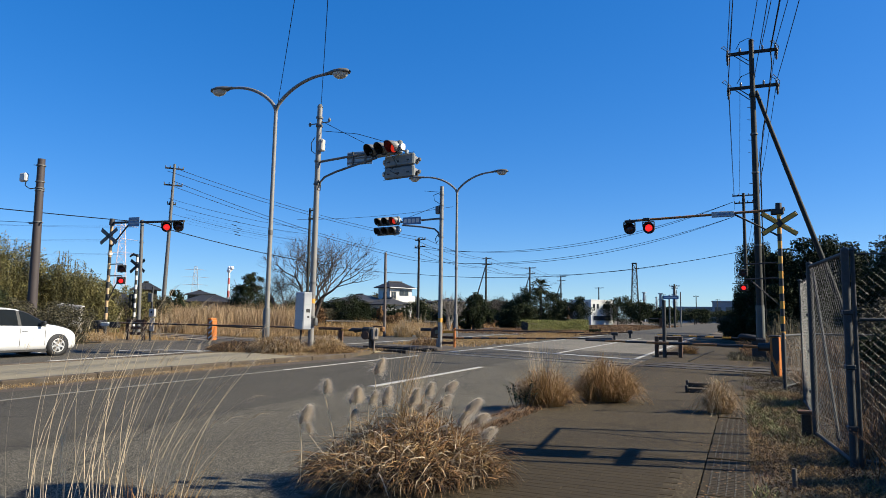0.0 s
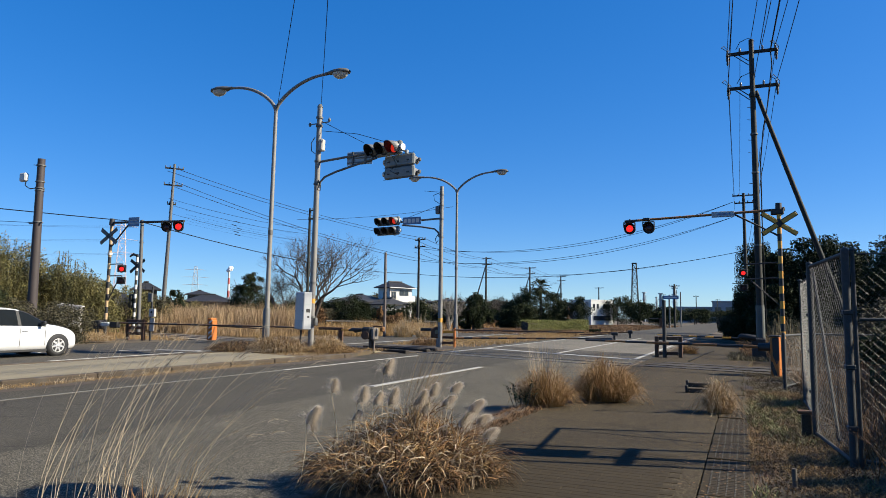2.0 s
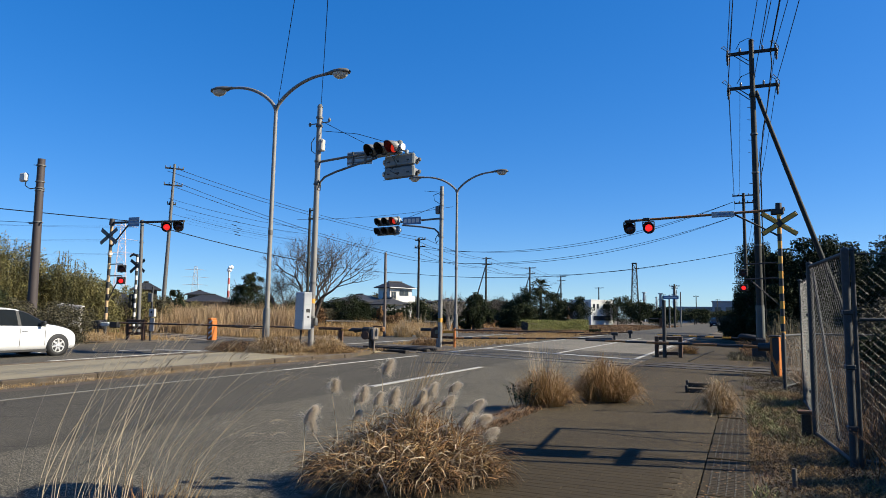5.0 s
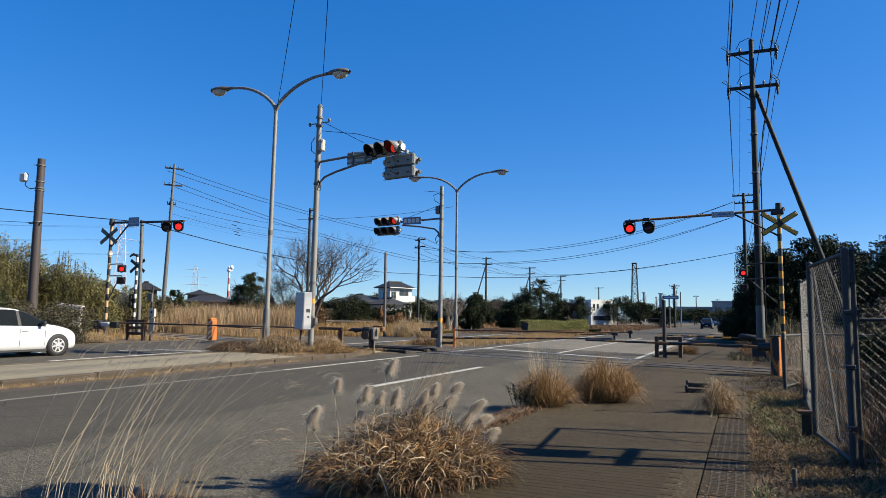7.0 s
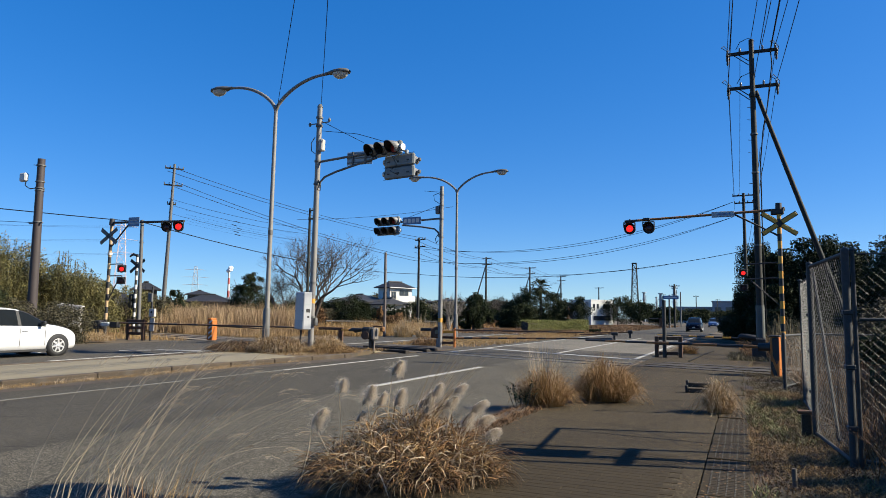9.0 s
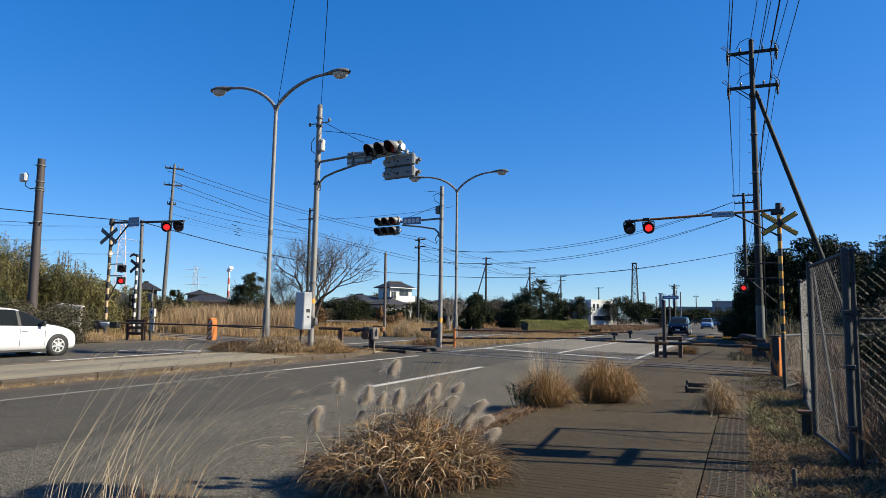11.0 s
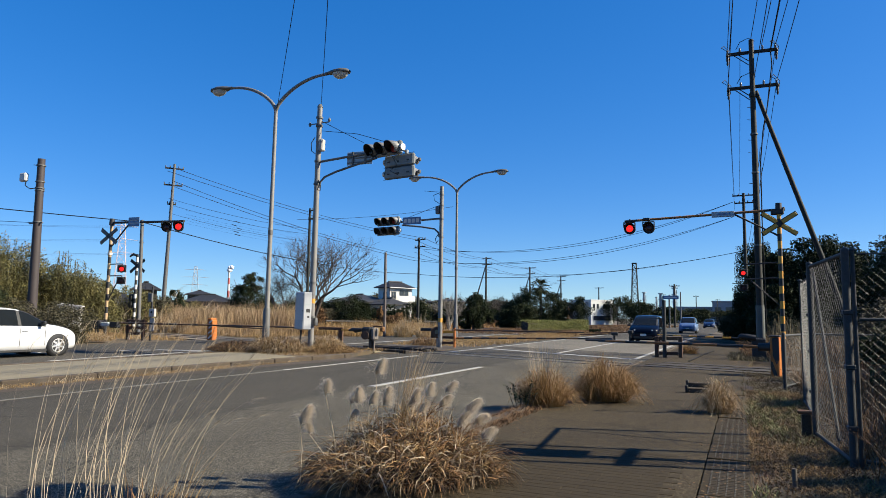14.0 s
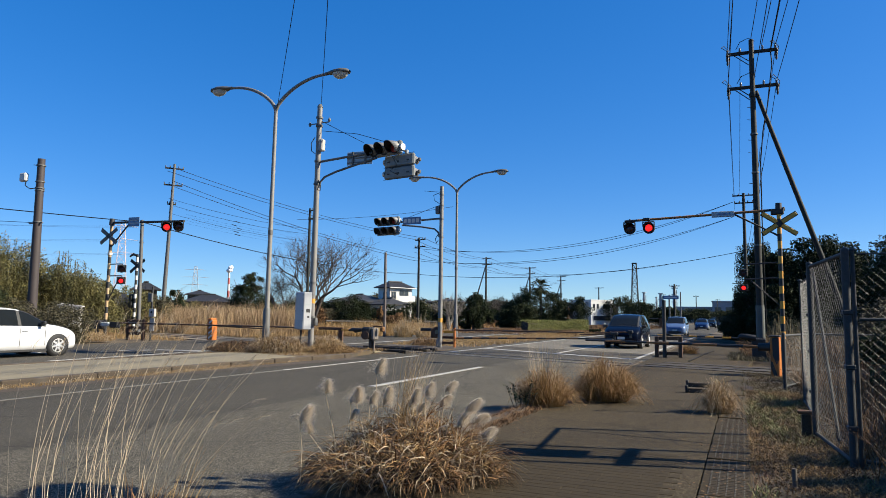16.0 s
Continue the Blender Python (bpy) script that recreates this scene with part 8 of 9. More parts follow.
MPV = ((0.00, .36, .56, .66, .50, .42), (0.07, .22, .68, .77, .70, .58), (0.30, .18, .80, .90, .82, .68), (0.62, .17, .90, 1.02, .845, .71), (0.95, .17, .95, 1.20, .85, .69), (1.35, .17, .965, 1.42, .85, .66), (1.75, .17, .975, 1.56, .85, .65), (2.30, .17, .985, 1.60, .85, .655), (3.50, .17, 1.0, 1.57, .845, .645), (3.95, .20, 1.03, 1.42, .83, .62), (4.17, .28, 1.0, 1.15, .79, .60), (4.25, .40, .75, .84, .70, .55))
# glass: windscreen, side windows and rear window, each from and to a distance from the nose
HATCH_GLASS = ((1.08, 1.98), ((1.26, 2.00), (2.10, 2.88), (2.96, 3.32)), (3.42, 3.80))
MPV_GLASS = ((0.68, 1.70), ((0.92, 1.28), (1.36, 2.26), (2.36, 3.20), (3.30, 3.72)), (3.86, 4.12))


def ring(st):
    """The outline of a body across one station, from the underside up one flank and down the other."""
    y, zb, belt, top, w, wt = st
    h = [(0, zb), (w * 0.78, zb), (w * 0.94, zb + 0.05), (w * 0.99, zb + (belt - zb) * 0.28), (w, zb + (belt - zb) * 0.55), (w * 0.985, zb + (belt - zb) * 0.82), (w * 0.95, belt)]
    e = top - 0.25 * (top - belt) if top - belt < 0.2 else top - 0.06
    for q in (0.34, 0.67, 1.0):
        h.append((w * 0.95 + (wt - w * 0.95) * q + 0.012 * math.sin(q * math.pi), belt + (e - belt) * q))
    h += [(wt * 0.90, e + (top - e) * 0.65), (wt * 0.55, top - 0.004), (0, top + 0.008)]
    return [(x, y, z) for x, z in h] + [(-x, y, z) for x, z in h[-2:0:-1]]


def smooth_stations(shape, step=0.06):
    """Stations drawn close together along smooth curves through the given ones."""
    a = np.array(shape)
    out = []
    for i in range(len(a) - 1):
        h = a[i + 1, 0] - a[i, 0]
        m0 = (a[i + 1] - a[max(i - 1, 0)]) / (a[i + 1, 0] - a[max(i - 1, 0), 0]) * h
        m1 = (a[min(i + 2, len(a) - 1)] - a[i]) / (a[min(i + 2, len(a) - 1), 0] - a[i, 0]) * h
        k = max(1, round(h / step))
        for j in range(k):
            u = j / k
            p = (2 * u ** 3 - 3 * u ** 2 + 1) * a[i] + (u ** 3 - 2 * u ** 2 + u) * m0 + (3 * u ** 2 - 2 * u ** 3) * a[i + 1] + (u ** 3 - u ** 2) * m1
            p[0] = a[i, 0] + h * u
            out.append(tuple(p))
    return out + [tuple(a[-1])]


def car(m, shape, glass, paint, label, name="car", group="queue of cars", wheels=(0.78, 3.25), r=0.30):
    """Lofted body with glass, lamps, mirrors and wheels; it stands on z = 0 and looks along -y."""
    L = shape[-1][0]
    t = thing(name, m, label, "car", group)
    stations = smooth_stations(shape)
    ys = [q[0] for q in stations]
    rings = [[Vector((p[0], p[1] - L / 2, p[2])) for p in ring(q)] for q in stations]
    n = len(rings[0])
    WAIST, EAVE = 6, 9
    g = Geo()
    fs = [(i * n + k, (i + 1) * n + k, (i + 1) * n + (k + 1) % n, i * n + (k + 1) % n) for i in range(len(rings) - 1) for k in range(n)]
    fs += [tuple(range(n)), tuple(range((len(rings) - 1) * n, len(rings) * n))[::-1]]
    g.add([tuple(p) for q in rings for p in q], fs, True)
    body = part("body", g, paint, t)
    bm_ = bmesh.new()
    bm_.from_mesh(body.data)
    bmesh.ops.recalc_face_normals(bm_, faces=bm_.faces)
    bm_.to_mesh(body.data)
    bm_.free()

    def at_y(y):
        i = min(range(len(ys) - 1), key=lambda q: 0 if ys[q] <= y <= ys[q + 1] else 1 + abs(ys[q] - y))
        u = (y - ys[i]) / (ys[i + 1] - ys[i])
        return [a.lerp(b, u) for a, b in zip(rings[i], rings[i + 1])]

    def skin(y0, y1, ks, lift, nm, material, lab=""):
        """A curved pane that follows the body between two stations and along some of its outline."""
        k = max(2, round((y1 - y0) / 0.08))
        rows = [[q[j % n] for j in ks] for q in (at_y(y0 + (y1 - y0) * i / k) for i in range(k + 1))]
        c = len(ks)
        out = []
        for i in range(k + 1):
            for j in range(c):
                a = rows[min(i + 1, k)][j] - rows[max(i - 1, 0)][j]
                b = rows[i][min(j + 1, c - 1)] - rows[i][max(j - 1, 0)]
                nn = a.cross(b).normalized()
                p = rows[i][j]
                if nn.dot(p - Vector((0, p.y, 0.6))) < 0:
                    nn = -nn
                out.append(tuple(p + nn * lift))
        fs = [(i * c + j, (i + 1) * c + j, (i + 1) * c + j + 1, i * c + j + 1) for i in range(k) for j in range(c - 1)]
        return part(nm, Geo().add(out, fs, True), material, t, lab)
    screen, sides, rear = glass
    roof = list(range(EAVE + 1, n - EAVE))
    skin(screen[0] - 0.02, screen[1], list(range(EAVE, n - EAVE + 1)), 0.004, "screen_surround", BLACK)
    skin(*screen, roof, 0.008, "windscreen", CARGLASS, "dark windscreen")
    skin(*rear, roof, 0.008, "rear_window", CARGLASS)
    w = max(q[4] for q in shape)
    nose = shape[1][2]
    for sg in (1, -1):
        up = list(range(WAIST, EAVE + 1)) if sg > 0 else [n - k for k in range(WAIST, EAVE + 1)]
        skin(sides[0][0] - 0.05, sides[-1][1] + 0.05, up, 0.004, "window_surround", BLACK)
        for q in sides:
            skin(*q, up, 0.008, "side_window", CARGLASS, "dark side window")
        part("headlight", Geo().box(-0.17, -0.05, -0.06, 0.17, 0.14, 0.07, 0.03, 0, Matrix.Translation((sg * 0.58, -L / 2 + 0.16, nose + 0.03)) @ Matrix.Rotation(radians(sg * 34), 4, "Z")), HEADLIGHT, t, "clear headlamp")
        part("fog_lamp", Geo().box(-0.09, -0.03, -0.04, 0.09, 0.06, 0.04, 0.015, 0, Matrix.Translation((sg * 0.60, -L / 2 + 0.08, 0.36)) @ Matrix.Rotation(radians(sg * 30), 4, "Z")), BLACK, t)
        mr = part("mirror", Geo().box(-0.10, -0.05, -0.06, 0.09, 0.06, 0.075, 0.03, 0, Matrix.Translation((sg * (w + 0.075), -L / 2 + sides[0][0] + 0.12, 1.02))), BLACK, t)
        part("mirror_foot", Geo().box(-0.05, -0.02, -0.02, 0.05, 0.02, 0.02, 0.005, 0, Matrix.Translation((sg * (w - 0.02), -L / 2 + sides[0][0] + 0.14, 0.965))), BLACK, mr)
        part("tail_lamp", Geo().box(-0.09, -0.05, -0.14, 0.09, 0.05, 0.14, 0.03, 0, Matrix.Translation((sg * 0.70, L / 2 - 0.14, 0.90))), RED_OFF, t)
        for yy in (sides[0][0] - 0.02, sides[-2][0] - 0.05, sides[-1][0] - 0.05):
            part("door_seam", Geo().box(sg * w - 0.004, -L / 2 + yy, 0.34, sg * w + 0.003, -L / 2 + yy + 0.008, 0.88), BLACK, t)
        for yy in (sides[-2][0] - 0.30, sides[-1][0] - 0.30):
            part("door_handle", Geo().box(sg * w - 0.02, -L / 2 + yy, 0.78, sg * w + 0.018, -L / 2 + yy + 0.18, 0.81, 0.006), paint, t)
        part("sill", Geo().box(sg * w - 0.09, -L / 2 + wheels[0] + 0.42, 0.165, sg * w - 0.012, -L / 2 + wheels[1] - 0.42, 0.235, 0.01), BLACK, t)
        for yy in wheels:
            yc = -L / 2 + yy
            R = Matrix.Translation((sg * (w - 0.105), yc, r)) @ Matrix.Rotation(radians(90 * sg), 4, "Y")
            part("wheel_arch", Geo().lathe([(r * 0.4, 0.109), (r * 1.14, 0.109), (r * 1.14, 0.0)], 24, 0, R), BLACK, t)
            wh = part("wheel", Geo().lathe([(r * 0.62, -0.09), (r * 0.93, -0.09), (r, -0.05), (r, 0.075), (r * 0.93, 0.118), (r * 0.66, 0.122), (r * 0.64, 0.10)], 28, 0, R), TYRE, t, "black tyre")
            rim = Geo().lathe([(r * 0.60, 0.116), (r * 0.67, 0.124), (r * 0.67, 0.10)], 28, 0, R)
            for k in range(7):
                A = R @ Matrix.Rotation(2 * math.pi * k / 7, 4, "Z")
                rim.box(r * 0.12, -0.034, 0.108, r * 0.62, 0.022, 0.122, 0.005, 0, A)
            rim.lathe([(0.001, 0.126), (r * 0.16, 0.124), (r * 0.18, 0.105)], 14, 0, R)
            part("rim", rim, RIM, wh, "silver seven-spoke wheel trim")
    f0 = -L / 2
    part("grille", Geo().box(-0.42, f0 + 0.0, nose - 0.13, 0.42, f0 + 0.07, nose - 0.05, 0.01), BLACK, t)
    part("lower_intake", Geo().box(-0.5, f0 - 0.01, 0.27, 0.5, f0 + 0.09, 0.42, 0.02), BLACK, t)
    part("number_plate", Geo().box(-0.165, f0 - 0.03, 0.43, 0.165, f0 - 0.015, 0.55), WHITE, t)
    zs = at_y(screen[0] + 0.08)[n // 2].z
    for x_ in (-0.42, 0.1):
        part("wiper", Geo().tube([(x_, f0 + screen[0] + 0.03, zs - 0.03), (x_ + 0.5, f0 + screen[0] + 0.10, zs + 0.025)], 0.008, 5), BLACK, t)
    part("roof_aerial", Geo().tube([(0, f0 + 2.9, at_y(2.9)[n // 2].z - 0.01), (0, f0 + 3.1, at_y(2.9)[n // 2].z + 0.15)], 0.008, 5), BLACK, t)
    return t


car(pose(-20.82, 13.56, 0.0, 0, 0, 180), HATCH, HATCH_GLASS, CAR_WHITE, "white hatchback waiting at the closed crossing", group="waiting cars", wheels=(0.80, 3.28), r=0.325)
CAR_A = car(pose(-5.1, 34, 0), MPV, MPV_GLASS, CAR_NAVY, "dark navy compact van driving towards the crossing")
CAR_B = car(pose(-5.1, 60, 0), MPV, MPV_GLASS, CAR_SILVER, "silver-blue compact van following in the queue")
CAR_C = car(pose(-5.1, 96, 0), HATCH, HATCH_GLASS, CAR_BLUE, "blue hatchback in the queue of cars")
CAR_D = car(pose(-5.0, 122, 0), HATCH, HATCH_GLASS, CAR_NAVY, "dark blue hatchback in the queue of cars")
CAR_E = car(pose(-5.1, 150, 0), MPV, MPV_GLASS, CAR_BLUE, "blue compact van at the queue's end")


# ---- drain covers and paving ----
def build_drain():
    """Concrete gutter covers ribbed lengthwise, one after another along the pavement."""
    g = Geo()
    g.box(-0.198, 0.004, -0.05, 0.185, 0.486, 0.0, 0.006)
    for i in range(5):
        x0 = -0.135 + i * 0.064
        for j in range(8):
            g.box(x0, 0.03 + j * 0.055, 0.0005, x0 + 0.010, 0.072 + j * 0.055, 0.004, 0, 1)
        # Slots are thin raised dark strips, not openings.
        for j in range(8):
            g.box(x0 + 0.018, 0.036 + j * 0.055, -0.001, x0 + 0.052, 0.050 + j * 0.055, 0.0015, 0, 2)
    me = g.mesh("drain_cover", [PAVER, RIB, SLOT])
    for i in range(17):
        ob = new("drain_cover", me)
        ob.parent = pavement
        ob.matrix_basis = pose(-0.165, 4.6 + i * 0.495, PZ + random.uniform(-0.004, 0.006), 0, 0, random.uniform(-0.6, 0.6))
    part("gutter_wall", Geo().box(-0.37, -12, -0.3, 0.02, 13.2, 0.02), KERB, pavement)


def build_pavers():
    """Small brown paving blocks where the surface still shows them."""
    me = Geo().box(-0.1005, -0.0495, -0.03, 0.1005, 0.0495, 0.0, 0.0025).mesh("paving_block", PAVER)
    k = 0
    for j in range(25):
        for i in range(12):
            x_ = -2.76 + i * 0.203 + (0.1 if j % 2 else 0)
            if x_ > -0.60:
                continue
            ob = new("paving_block", me)
            ob.parent = pavement
            ob.matrix_basis = pose(x_, 4.6 + j * 0.101, PZ + 0.003 + random.uniform(-0.0006, 0.0006), 0, 0, random.uniform(-0.3, 0.3))
            k += 1


def build_pavement_kerb():
    me = Geo().box(-0.075, 0.01, -0.2, 0.075, 0.59, PZ + 0.03, 0.02).mesh("kerb_stone", KERB)
    for i in range(46):
        ob = new("kerb_stone", me)
        ob.parent = pavement
        ob.matrix_basis = pose(-2.97, -6 + i * 0.6, random.uniform(-0.012, 0.008), 0, 0, random.uniform(-1, 1))
    for i in range(40):
        ob = new("kerb_stone", me)
        ob.parent = pavement
        ob.matrix_basis = pose(-2.97, 26 + i * 0.6, random.uniform(-0.01, 0.006), 0, 0, random.uniform(-0.5, 0.5))


cb = thing("ground_cable", Matrix(), "black cable conduit lying across the pavement", "cable")
part("conduit", Geo().tube([(-1.62, 22.6, PZ + 0.02), (-1.5, 25.0, PZ + 0.02), (-1.42, 27.5, PZ + 0.02), (-1.2, 30.5, PZ + 0.02)], 0.022, 6), CABLE, cb)
for x_, y_, w_ in ((-0.83, 14.25, 0.42), (-0.80, 13.15, 0.34)):
    kb = thing("kerb_block", pose(x_, y_, PZ, 0, 0, random.uniform(-6, 6)), "short weathered concrete kerb block lying on the pavement", "kerb", "loose kerb blocks")
    part("block", Geo().box(-w_ / 2, -0.06, -0.02, w_ / 2, 0.06, 0.09, 0.015), KERB, kb)
    # Black slab that paints the shade on the block's left end.
    part("iron_end", Geo().box(-w_ / 2 - 0.05, -0.05, 0.0, -w_ / 2 - 0.002, 0.05, 0.13, 0.01), BLACK, kb)
gr = thing("drain_grate", pose(0.05, 14.5, PZ), "iron drain grate with bars sunk beside the verge", "drain grate")
# A flush solid slab, coloured dark to stand in for the open pit.
part("pit", Geo().box(-0.16, -0.55, -0.06, 0.16, 0.55, -0.004), SLOT, gr)
for k in range(7):
    part("bar", Geo().box(-0.145 + k * 0.045, -0.53, 0.0, -0.125 + k * 0.045, 0.53, 0.010, 0.003), KERB, gr)

build_drain()
build_pavers()
build_pavement_kerb()


# ---- tall reeds that sway ----
REEDS, PLUMES = [], []
WIND = ((0, 9), (0.4, 9), (0.8, 13), (1.2, 28), (1.6, 32), (2.0, 22), (2.4, 25), (2.8, 23), (3.2, 15), (3.6, 18), (4.0, 14), (4.2, 16), (5.2, 24), (6.3, 31), (6.6, 29), (7.0, 27), (7.5, 30), (8.0, 38), (8.6, 45), (9.2, 33), (10.2, 32), (11.3, 30), (11.8, 27), (12.4, 14), (13.0, 17), (13.6, 11), (14.2, 10), (14.8, 8), (15.4, 8), (16.0, 11))


def stem_set(r, n, L, w0, curve, tip, spread=0.0, taper=0.8):
    """A few stems from the origin up; tip adds the thin nodding panicle."""
    v, f = ribbons(np.concatenate([r.normal(0, 1, (n, 2)) * spread, np.zeros((n, 1))], 1), L * (r.uniform(0.85, 1.1, n) if tip else np.ones(n)), r.normal(0.42, 0.25, n), curve * r.uniform(0.6, 1.4, n), r.uniform(0, 0.06, n), np.full(n, w0), 5, 1.4, r, taper)
    sets = [(v, f)]
    if tip:
        for k in range(n):
            e = v[(k + 1) * 12 - 2]
            m = 5
            b = np.tile(e[None], (m, 1)) + r.normal(0, 0.006, (m, 3)) - np.array([0, 0, 0.03])
            sets.append(ribbons(b, r.uniform(0.07, 0.13, m), r.normal(0.42, 0.25, m), r.uniform(0.5, 1.1, m), r.uniform(0.1, 0.5, m), np.full(m, 0.0022), 3, 1.2, r))
    return joined(sets)


def reed_clump():
    t = thing("reed_clump", pose(-2.85, 2.5, PZ), "tall pale dry reeds bending in the wind at the kerb", "reed")
    r = np.random.default_rng(200)
    for i in range(58):
        u = i / 57
        dy = -0.40 + 0.68 * u + r.normal(0, 0.05)
        low, up = r.uniform(0.50, 0.62), r.uniform(0.55, 0.85)
        if u > 0.86:
            up *= 0.5
        n = 1
        v, f = stem_set(r, n, low, 0.0039, 0.15, False, taper=0.2)
        top = tuple((v[-1] + v[-2]) / 2)
        s = cloud(v, f, "stem", STRAW_PALE, t, "pale dry stem")
        v, f = stem_set(r, n, up, 0.0032, 0.26, True)
        tip = cloud(v, f, "stem_tip", STRAW_PALE, s, "nodding tip of a pale stem")
        fan = -8 + 30 * u * u + r.normal(0, 9)
        REEDS.append((s, tip, (r.normal(0, 0.07), dy, 0.0), top, fan, r.uniform(0.75, 1.1), r.uniform(-0.08, 0.12)))
    for i in range(13):
        n = 7
        v, f = stem_set(r, n, r.uniform(0.3, 0.6), 0.0042, 0.3, False, 0.03)
        ob = cloud(v, f, "short_stem", STRAW, t)
        ob.location = (r.normal(0, 0.08), -0.58 + 0.085 * i, 0)


reed_clump()


def plume_stalks():
    """Feathery seed heads on thin stems rising from the big tussock."""
    t = thing("pampas_stand", pose(-2.57, 4.98, PZ), "feathery silver seed heads rising from the brown tussock", "pampas grass")
    r = np.random.default_rng(210)
    heads = ((-0.79, 0.60, 1.2), (-0.61, 0.81, 0.9), (-0.21, 0.97, 1.1), (-0.35, 0.76, 1.0), (-0.41, 0.73, 0.9), (-0.27, 0.71, 0.9), (-0.13, 0.75, 1.1), (0.09, 0.74, 1.0), (0.06, 0.70, 0.9), (0.20, 0.81, 0.9), (0.36, 0.83, 0.9), (0.31, 0.70, 1.0), (0.52, 0.70, 1.1), (0.46, 0.57, 1.1), (0.60, 0.57, 1.0), (0.65, 0.49, 1.0), (0.40, 0.30, 0.8), (-0.44, 0.56, 0.8), (-0.72, 0.50, 0.7), (0.14, 0.66, 0.8))
    lee = np.array([0.913, 0.408, 0.0])
    for k, (q, hz, s) in enumerate(heads):
        foot = Vector((q * 0.93 * 0.913, q * 0.93 * 0.408, 0.0)) + Vector((r.normal(0, 0.05), r.normal(0, 0.05), 0))
        foot += Vector((-0.408, 0.913, 0)) * (0.12 * (k % 3 - 1))
        size = 0.125 * s
        neck = Vector((q * 0.913, q * 0.408, hz - PZ - size * 0.5)) + Vector((-0.408, 0.913, 0)) * (0.12 * (k % 3 - 1)) - foot
        g = Geo().tube([(0, 0, 0), tuple(neck * 0.5 + Vector((-0.02 * q, 0, 0.03))), tuple(neck)], [0.0038, 0.003, 0.002], 5)
        st = part("plume_stalk", g, STRAW_PALE, t)
        n = int(1700 * s)
        u = r.uniform(0, 1, n) ** 0.9
        d = np.array(neck.normalized())
        nod = r.uniform(0.2, 0.8) + max(0.0, q) * 1.3
        ang = nod * u
        ax = np.array(neck)[None] + size * (d[None] * (np.sin(ang) / nod)[:, None] + lee[None] * ((1 - np.cos(ang)) / nod)[:, None])
        tan = d[None] * np.cos(ang)[:, None] + lee[None] * np.sin(ang)[:, None]
        # the branches rise along the stem and hang over on its lee side, like a torn flag
        out = tan * r.uniform(0.6, 1.2, (n, 1)) + lee[None] * r.uniform(-0.05, 1.0, (n, 1)) + r.normal(0, 0.20, (n, 3))
        out /= np.linalg.norm(out, axis=1, keepdims=True)
        long_ = r.uniform(0.055, 0.125, n) * s * (1.1 - 0.45 * u)
        v, f = curls(ax, out, long_, r.uniform(0.9, 3.2, n), r.uniform(0.0016, 0.0032, n), 7, r)
        cloud(v, f, "seed_head", PLUME, st, "fluffy silver-beige seed head")
        PLUMES.append((st, tuple(foot), r.uniform(0.8, 1.2) * (1.7 if q < 0.1 else 0.8), r.uniform(-0.15, 0.25)))


plume_stalks()


def tussock_stems():
    """Tall pale stems that rise in one bunch from the tussock and bend over to the lee."""
    t = thing("reed_clump", pose(-2.70, 5.19, PZ), "bunch of tall pale stems bending out of the brown tussock", "reed")
    r = np.random.default_rng(215)
    for k in range(10):
        n = 11
        L = r.uniform(0.78, 1.22, n)
        v, f = ribbons(np.concatenate([r.normal(0, 0.028, (n, 2)), np.zeros((n, 1))], 1), L, r.normal(0.42, 0.35, n), r.uniform(0.10, 0.42, n), r.uniform(0.0, 0.10, n), r.uniform(0.0045, 0.0085, n), 8, 0.7, r, 0.8)
        st = cloud(v, f, "stem_tuft", STRAW_PALE if k % 3 else STRAW, t, "pale bending dry stems")
        foot = (r.normal(0, 0.075), r.normal(0, 0.05), 0.0)
        st.location = foot
        PLUMES.append((st, foot, r.uniform(3.0, 4.2), r.uniform(-0.1, 0.2)))


tussock_stems()


def wind(t):
    for (a, x), (b, y) in zip(WIND, WIND[1:]):
        if a <= t <= b:
            s = (t - a) / (b - a)
            s = s * s * (3 - 2 * s)
            return x + (y - x) * s
    return WIND[0][1] if t < 0 else WIND[-1][1]


# ---- everything that moves ----
DRIVE_A = ((0, 196), (2, 174), (4, 152), (6.5, 117), (7.5, 101.5), (8.5, 87.5), (9.2, 78.5), (10.3, 67), (11.5, 57.0), (12.0, 52.6), (12.5, 48.6), (13.0, 45.0), (14.0, 39.6), (15.0, 35.2), (16.0, 32.1))
DRIVE_B = ((0, 252), (4, 203), (6.5, 166), (8, 146), (9.2, 131), (11.5, 103), (12.0, 95.5), (12.5, 88.5), (13.0, 82), (14.0, 72), (15.0, 64.5), (16.0, 58.5))
DRIVE_C = ((0, 300), (4, 245), (8, 188), (12, 137), (14, 117), (16, 96))


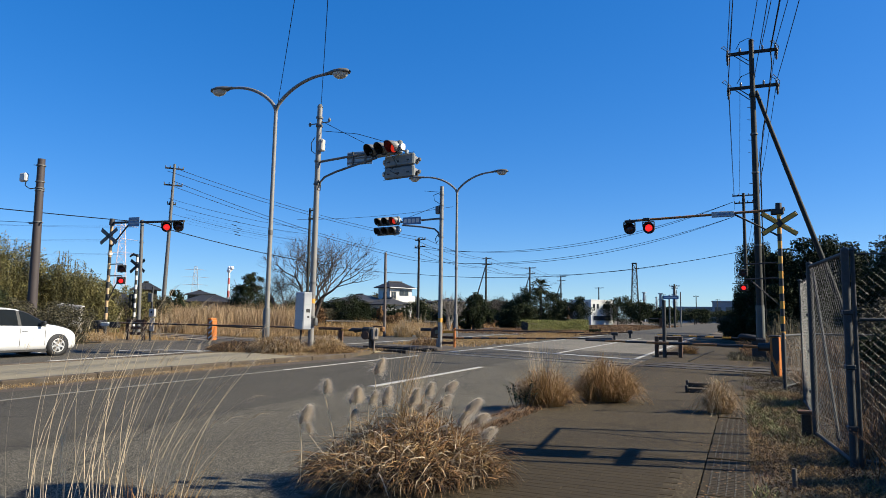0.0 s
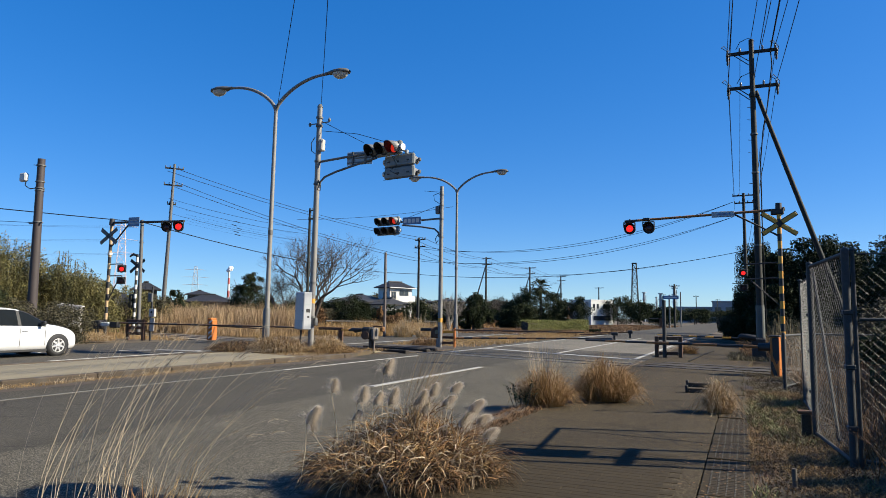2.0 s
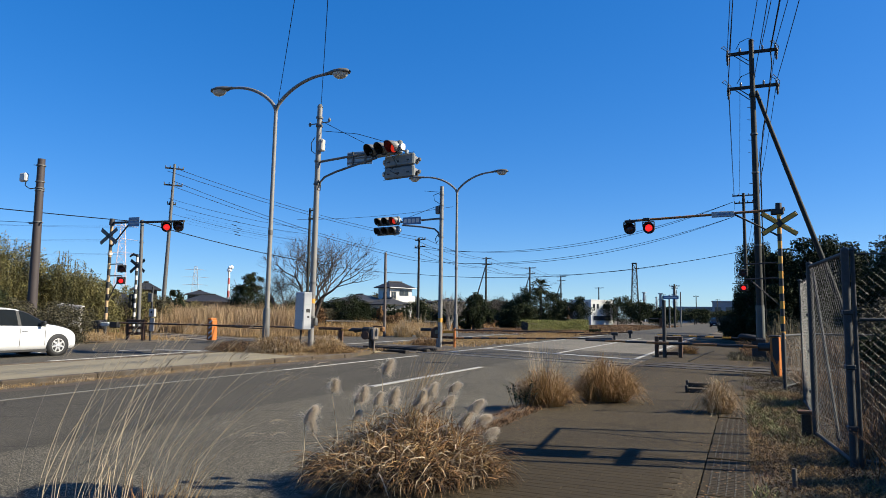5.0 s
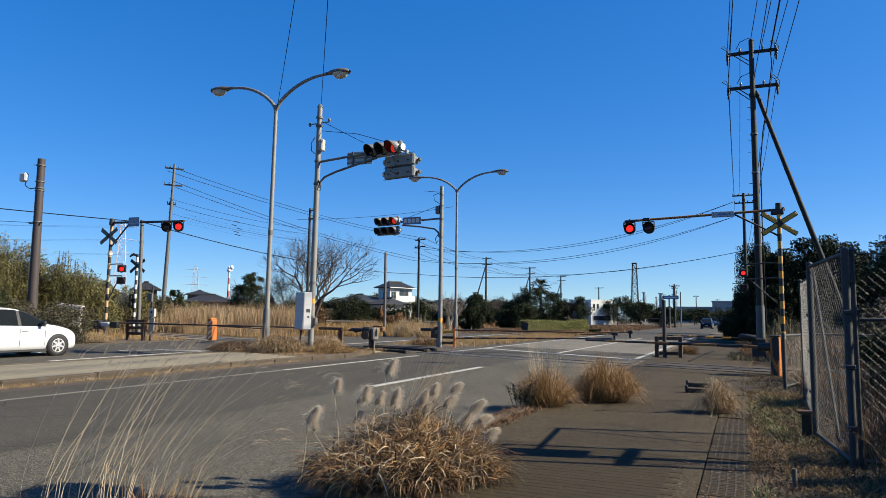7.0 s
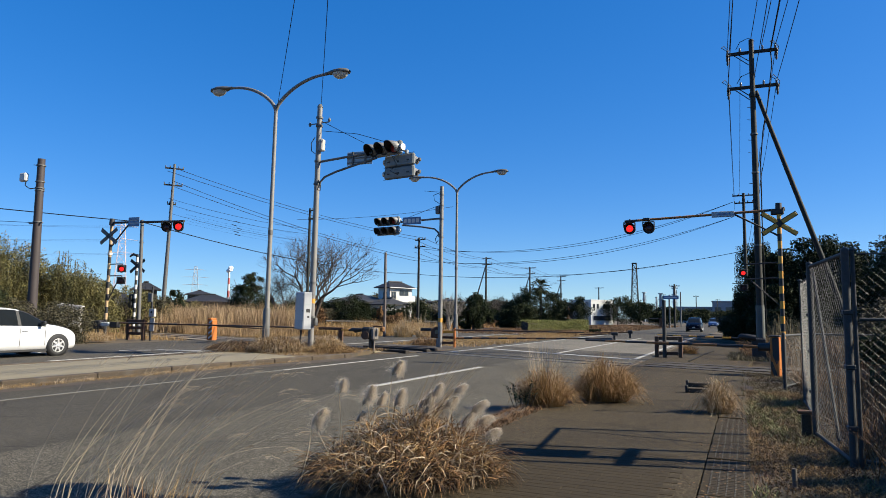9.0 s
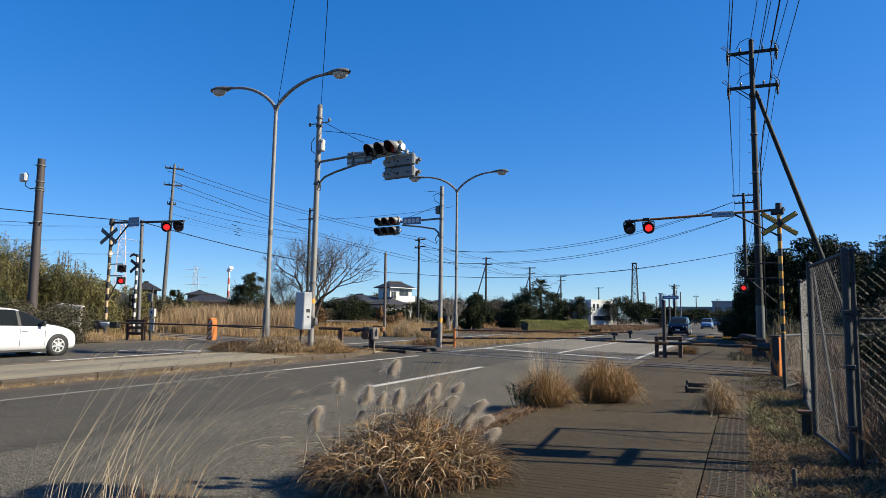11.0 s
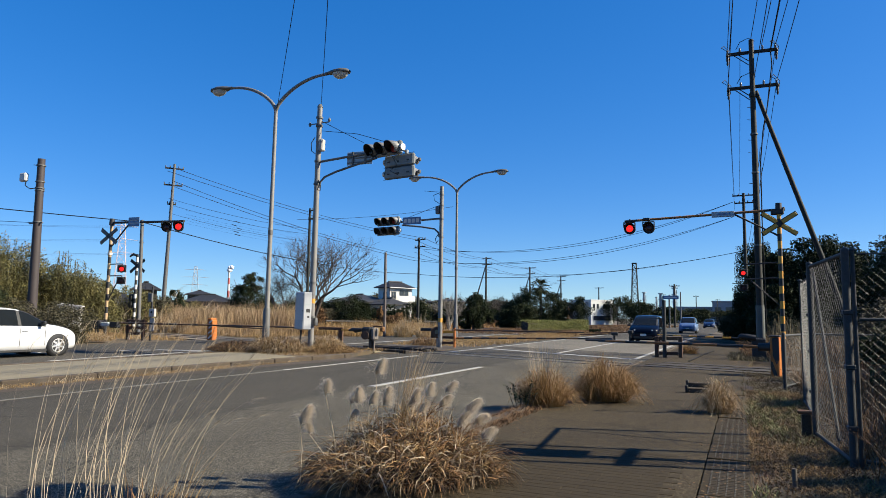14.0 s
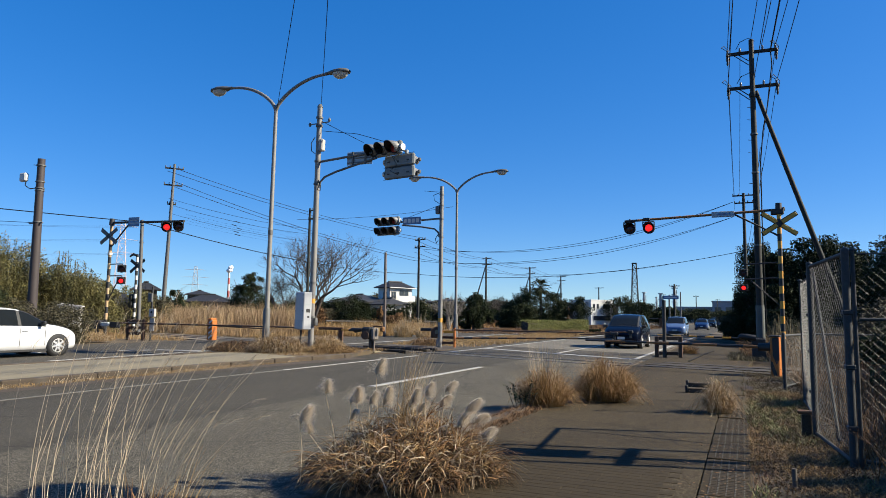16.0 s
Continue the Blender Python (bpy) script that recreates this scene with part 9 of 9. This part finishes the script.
def motions():
    lane = -5.25
    for ob, rows, half, gap in ((CAR_A, DRIVE_A, 2.12, 0), (CAR_B, DRIVE_B, 2.12, 0), (CAR_C, DRIVE_C, 1.98, 0), (CAR_D, DRIVE_C, 1.98, 27), (CAR_E, DRIVE_C, 2.12, 50)):
        walk(ob, [(t, pose(lane, y + half + gap, 0.004)) for t, y in rows])
    # crossing lamps: two sets that light by turns
    turns = [0.565 + 0.602 * k for k in range(26)]
    for k, late in ((4, 2.92), (14, 8.92), (19, 12.09), (24, 15.09)):
        turns[k] = late
    R90 = Matrix.Rotation(radians(90), 4, "X")
    for lenses, lit in ((FLASH_A, True), (FLASH_B, False)):
        rows, on = [(0.0, 0.0 if lit else 180.0)], lit
        for tk in turns:
            a, b = (0.0, 180.0) if on else (180.0, 0.0)
            for j, q in enumerate((0.0, 0.34, 0.67, 1.0)):
                rows.append((tk - 0.05 + j / 30, a + (b - a) * q))
            on = not on
        rows.append((16.0, rows[-1][1]))
        for ln in lenses:
            walk(ln, [(t, R90 @ Matrix.Rotation(radians(a), 4, "X")) for t, a in rows])
    for ln in RED_TRAFFIC:
        base = ln.matrix_basis.copy()
        walk(ln, [(t, base @ Matrix.Rotation(radians(a), 4, "X")) for t, a in ((0.0, 0.0), (7.65, 0.0), (7.70, 60.0), (7.75, 120.0), (7.80, 180.0), (16.0, 180.0))])
    # reeds lean with the gusts, towards +x and a little +y
    axis = Vector((-0.408, 0.913, 0.0))
    times = sorted({a for a, b in WIND} | {0.2, 0.6, 1.0, 1.4, 1.8, 2.2, 2.6, 3.0, 3.4, 3.8, 4.7, 5.7, 6.8, 7.2, 7.8, 8.3, 8.9, 9.7, 10.7, 11.5, 12.1, 12.7, 13.3, 13.9, 14.5, 15.1, 15.7})
    for s, tip, at_, low, fan, gain, lag in REEDS:
        rows, tips = [], []
        for t in times:
            w = wind(min(16.0, max(0.0, t - lag))) * gain
            rows.append((t, Matrix.Translation(at_) @ Matrix.Rotation(radians(fan * 0.55 + w * 0.45 - 13), 4, axis)))
            tips.append((t, Matrix.Translation(low) @ Matrix.Rotation(radians(fan * 0.30 + w * 0.58 + 11), 4, axis)))
        walk(s, rows)
        walk(tip, tips)
    # steam churns in place over the chimney
    for p, q, ph in STEAM_LUMPS:
        walk(p, [(t, pose(q[0] + 0.25 * math.sin(0.9 * t + ph), q[1], q[2] + 0.2 * math.sin(0.7 * t + 2 * ph), 0, 0, 25 * math.sin(0.5 * t + ph))) for t in (0.0, 1.0, 2.0, 3.0, 4.0, 5.0, 6.0, 7.0, 8.0, 9.0, 10.0, 11.0, 12.0, 13.0, 14.0, 15.0, 16.0)])
    for st, foot, gain, lag in PLUMES:
        rows = []
        for t in times:
            w = (wind(min(16.0, max(0.0, t - lag))) - 16) * 0.2 * gain
            rows.append((t, Matrix.Translation(foot) @ Matrix.Rotation(radians(w), 4, axis)))
        walk(st, rows)


motions()
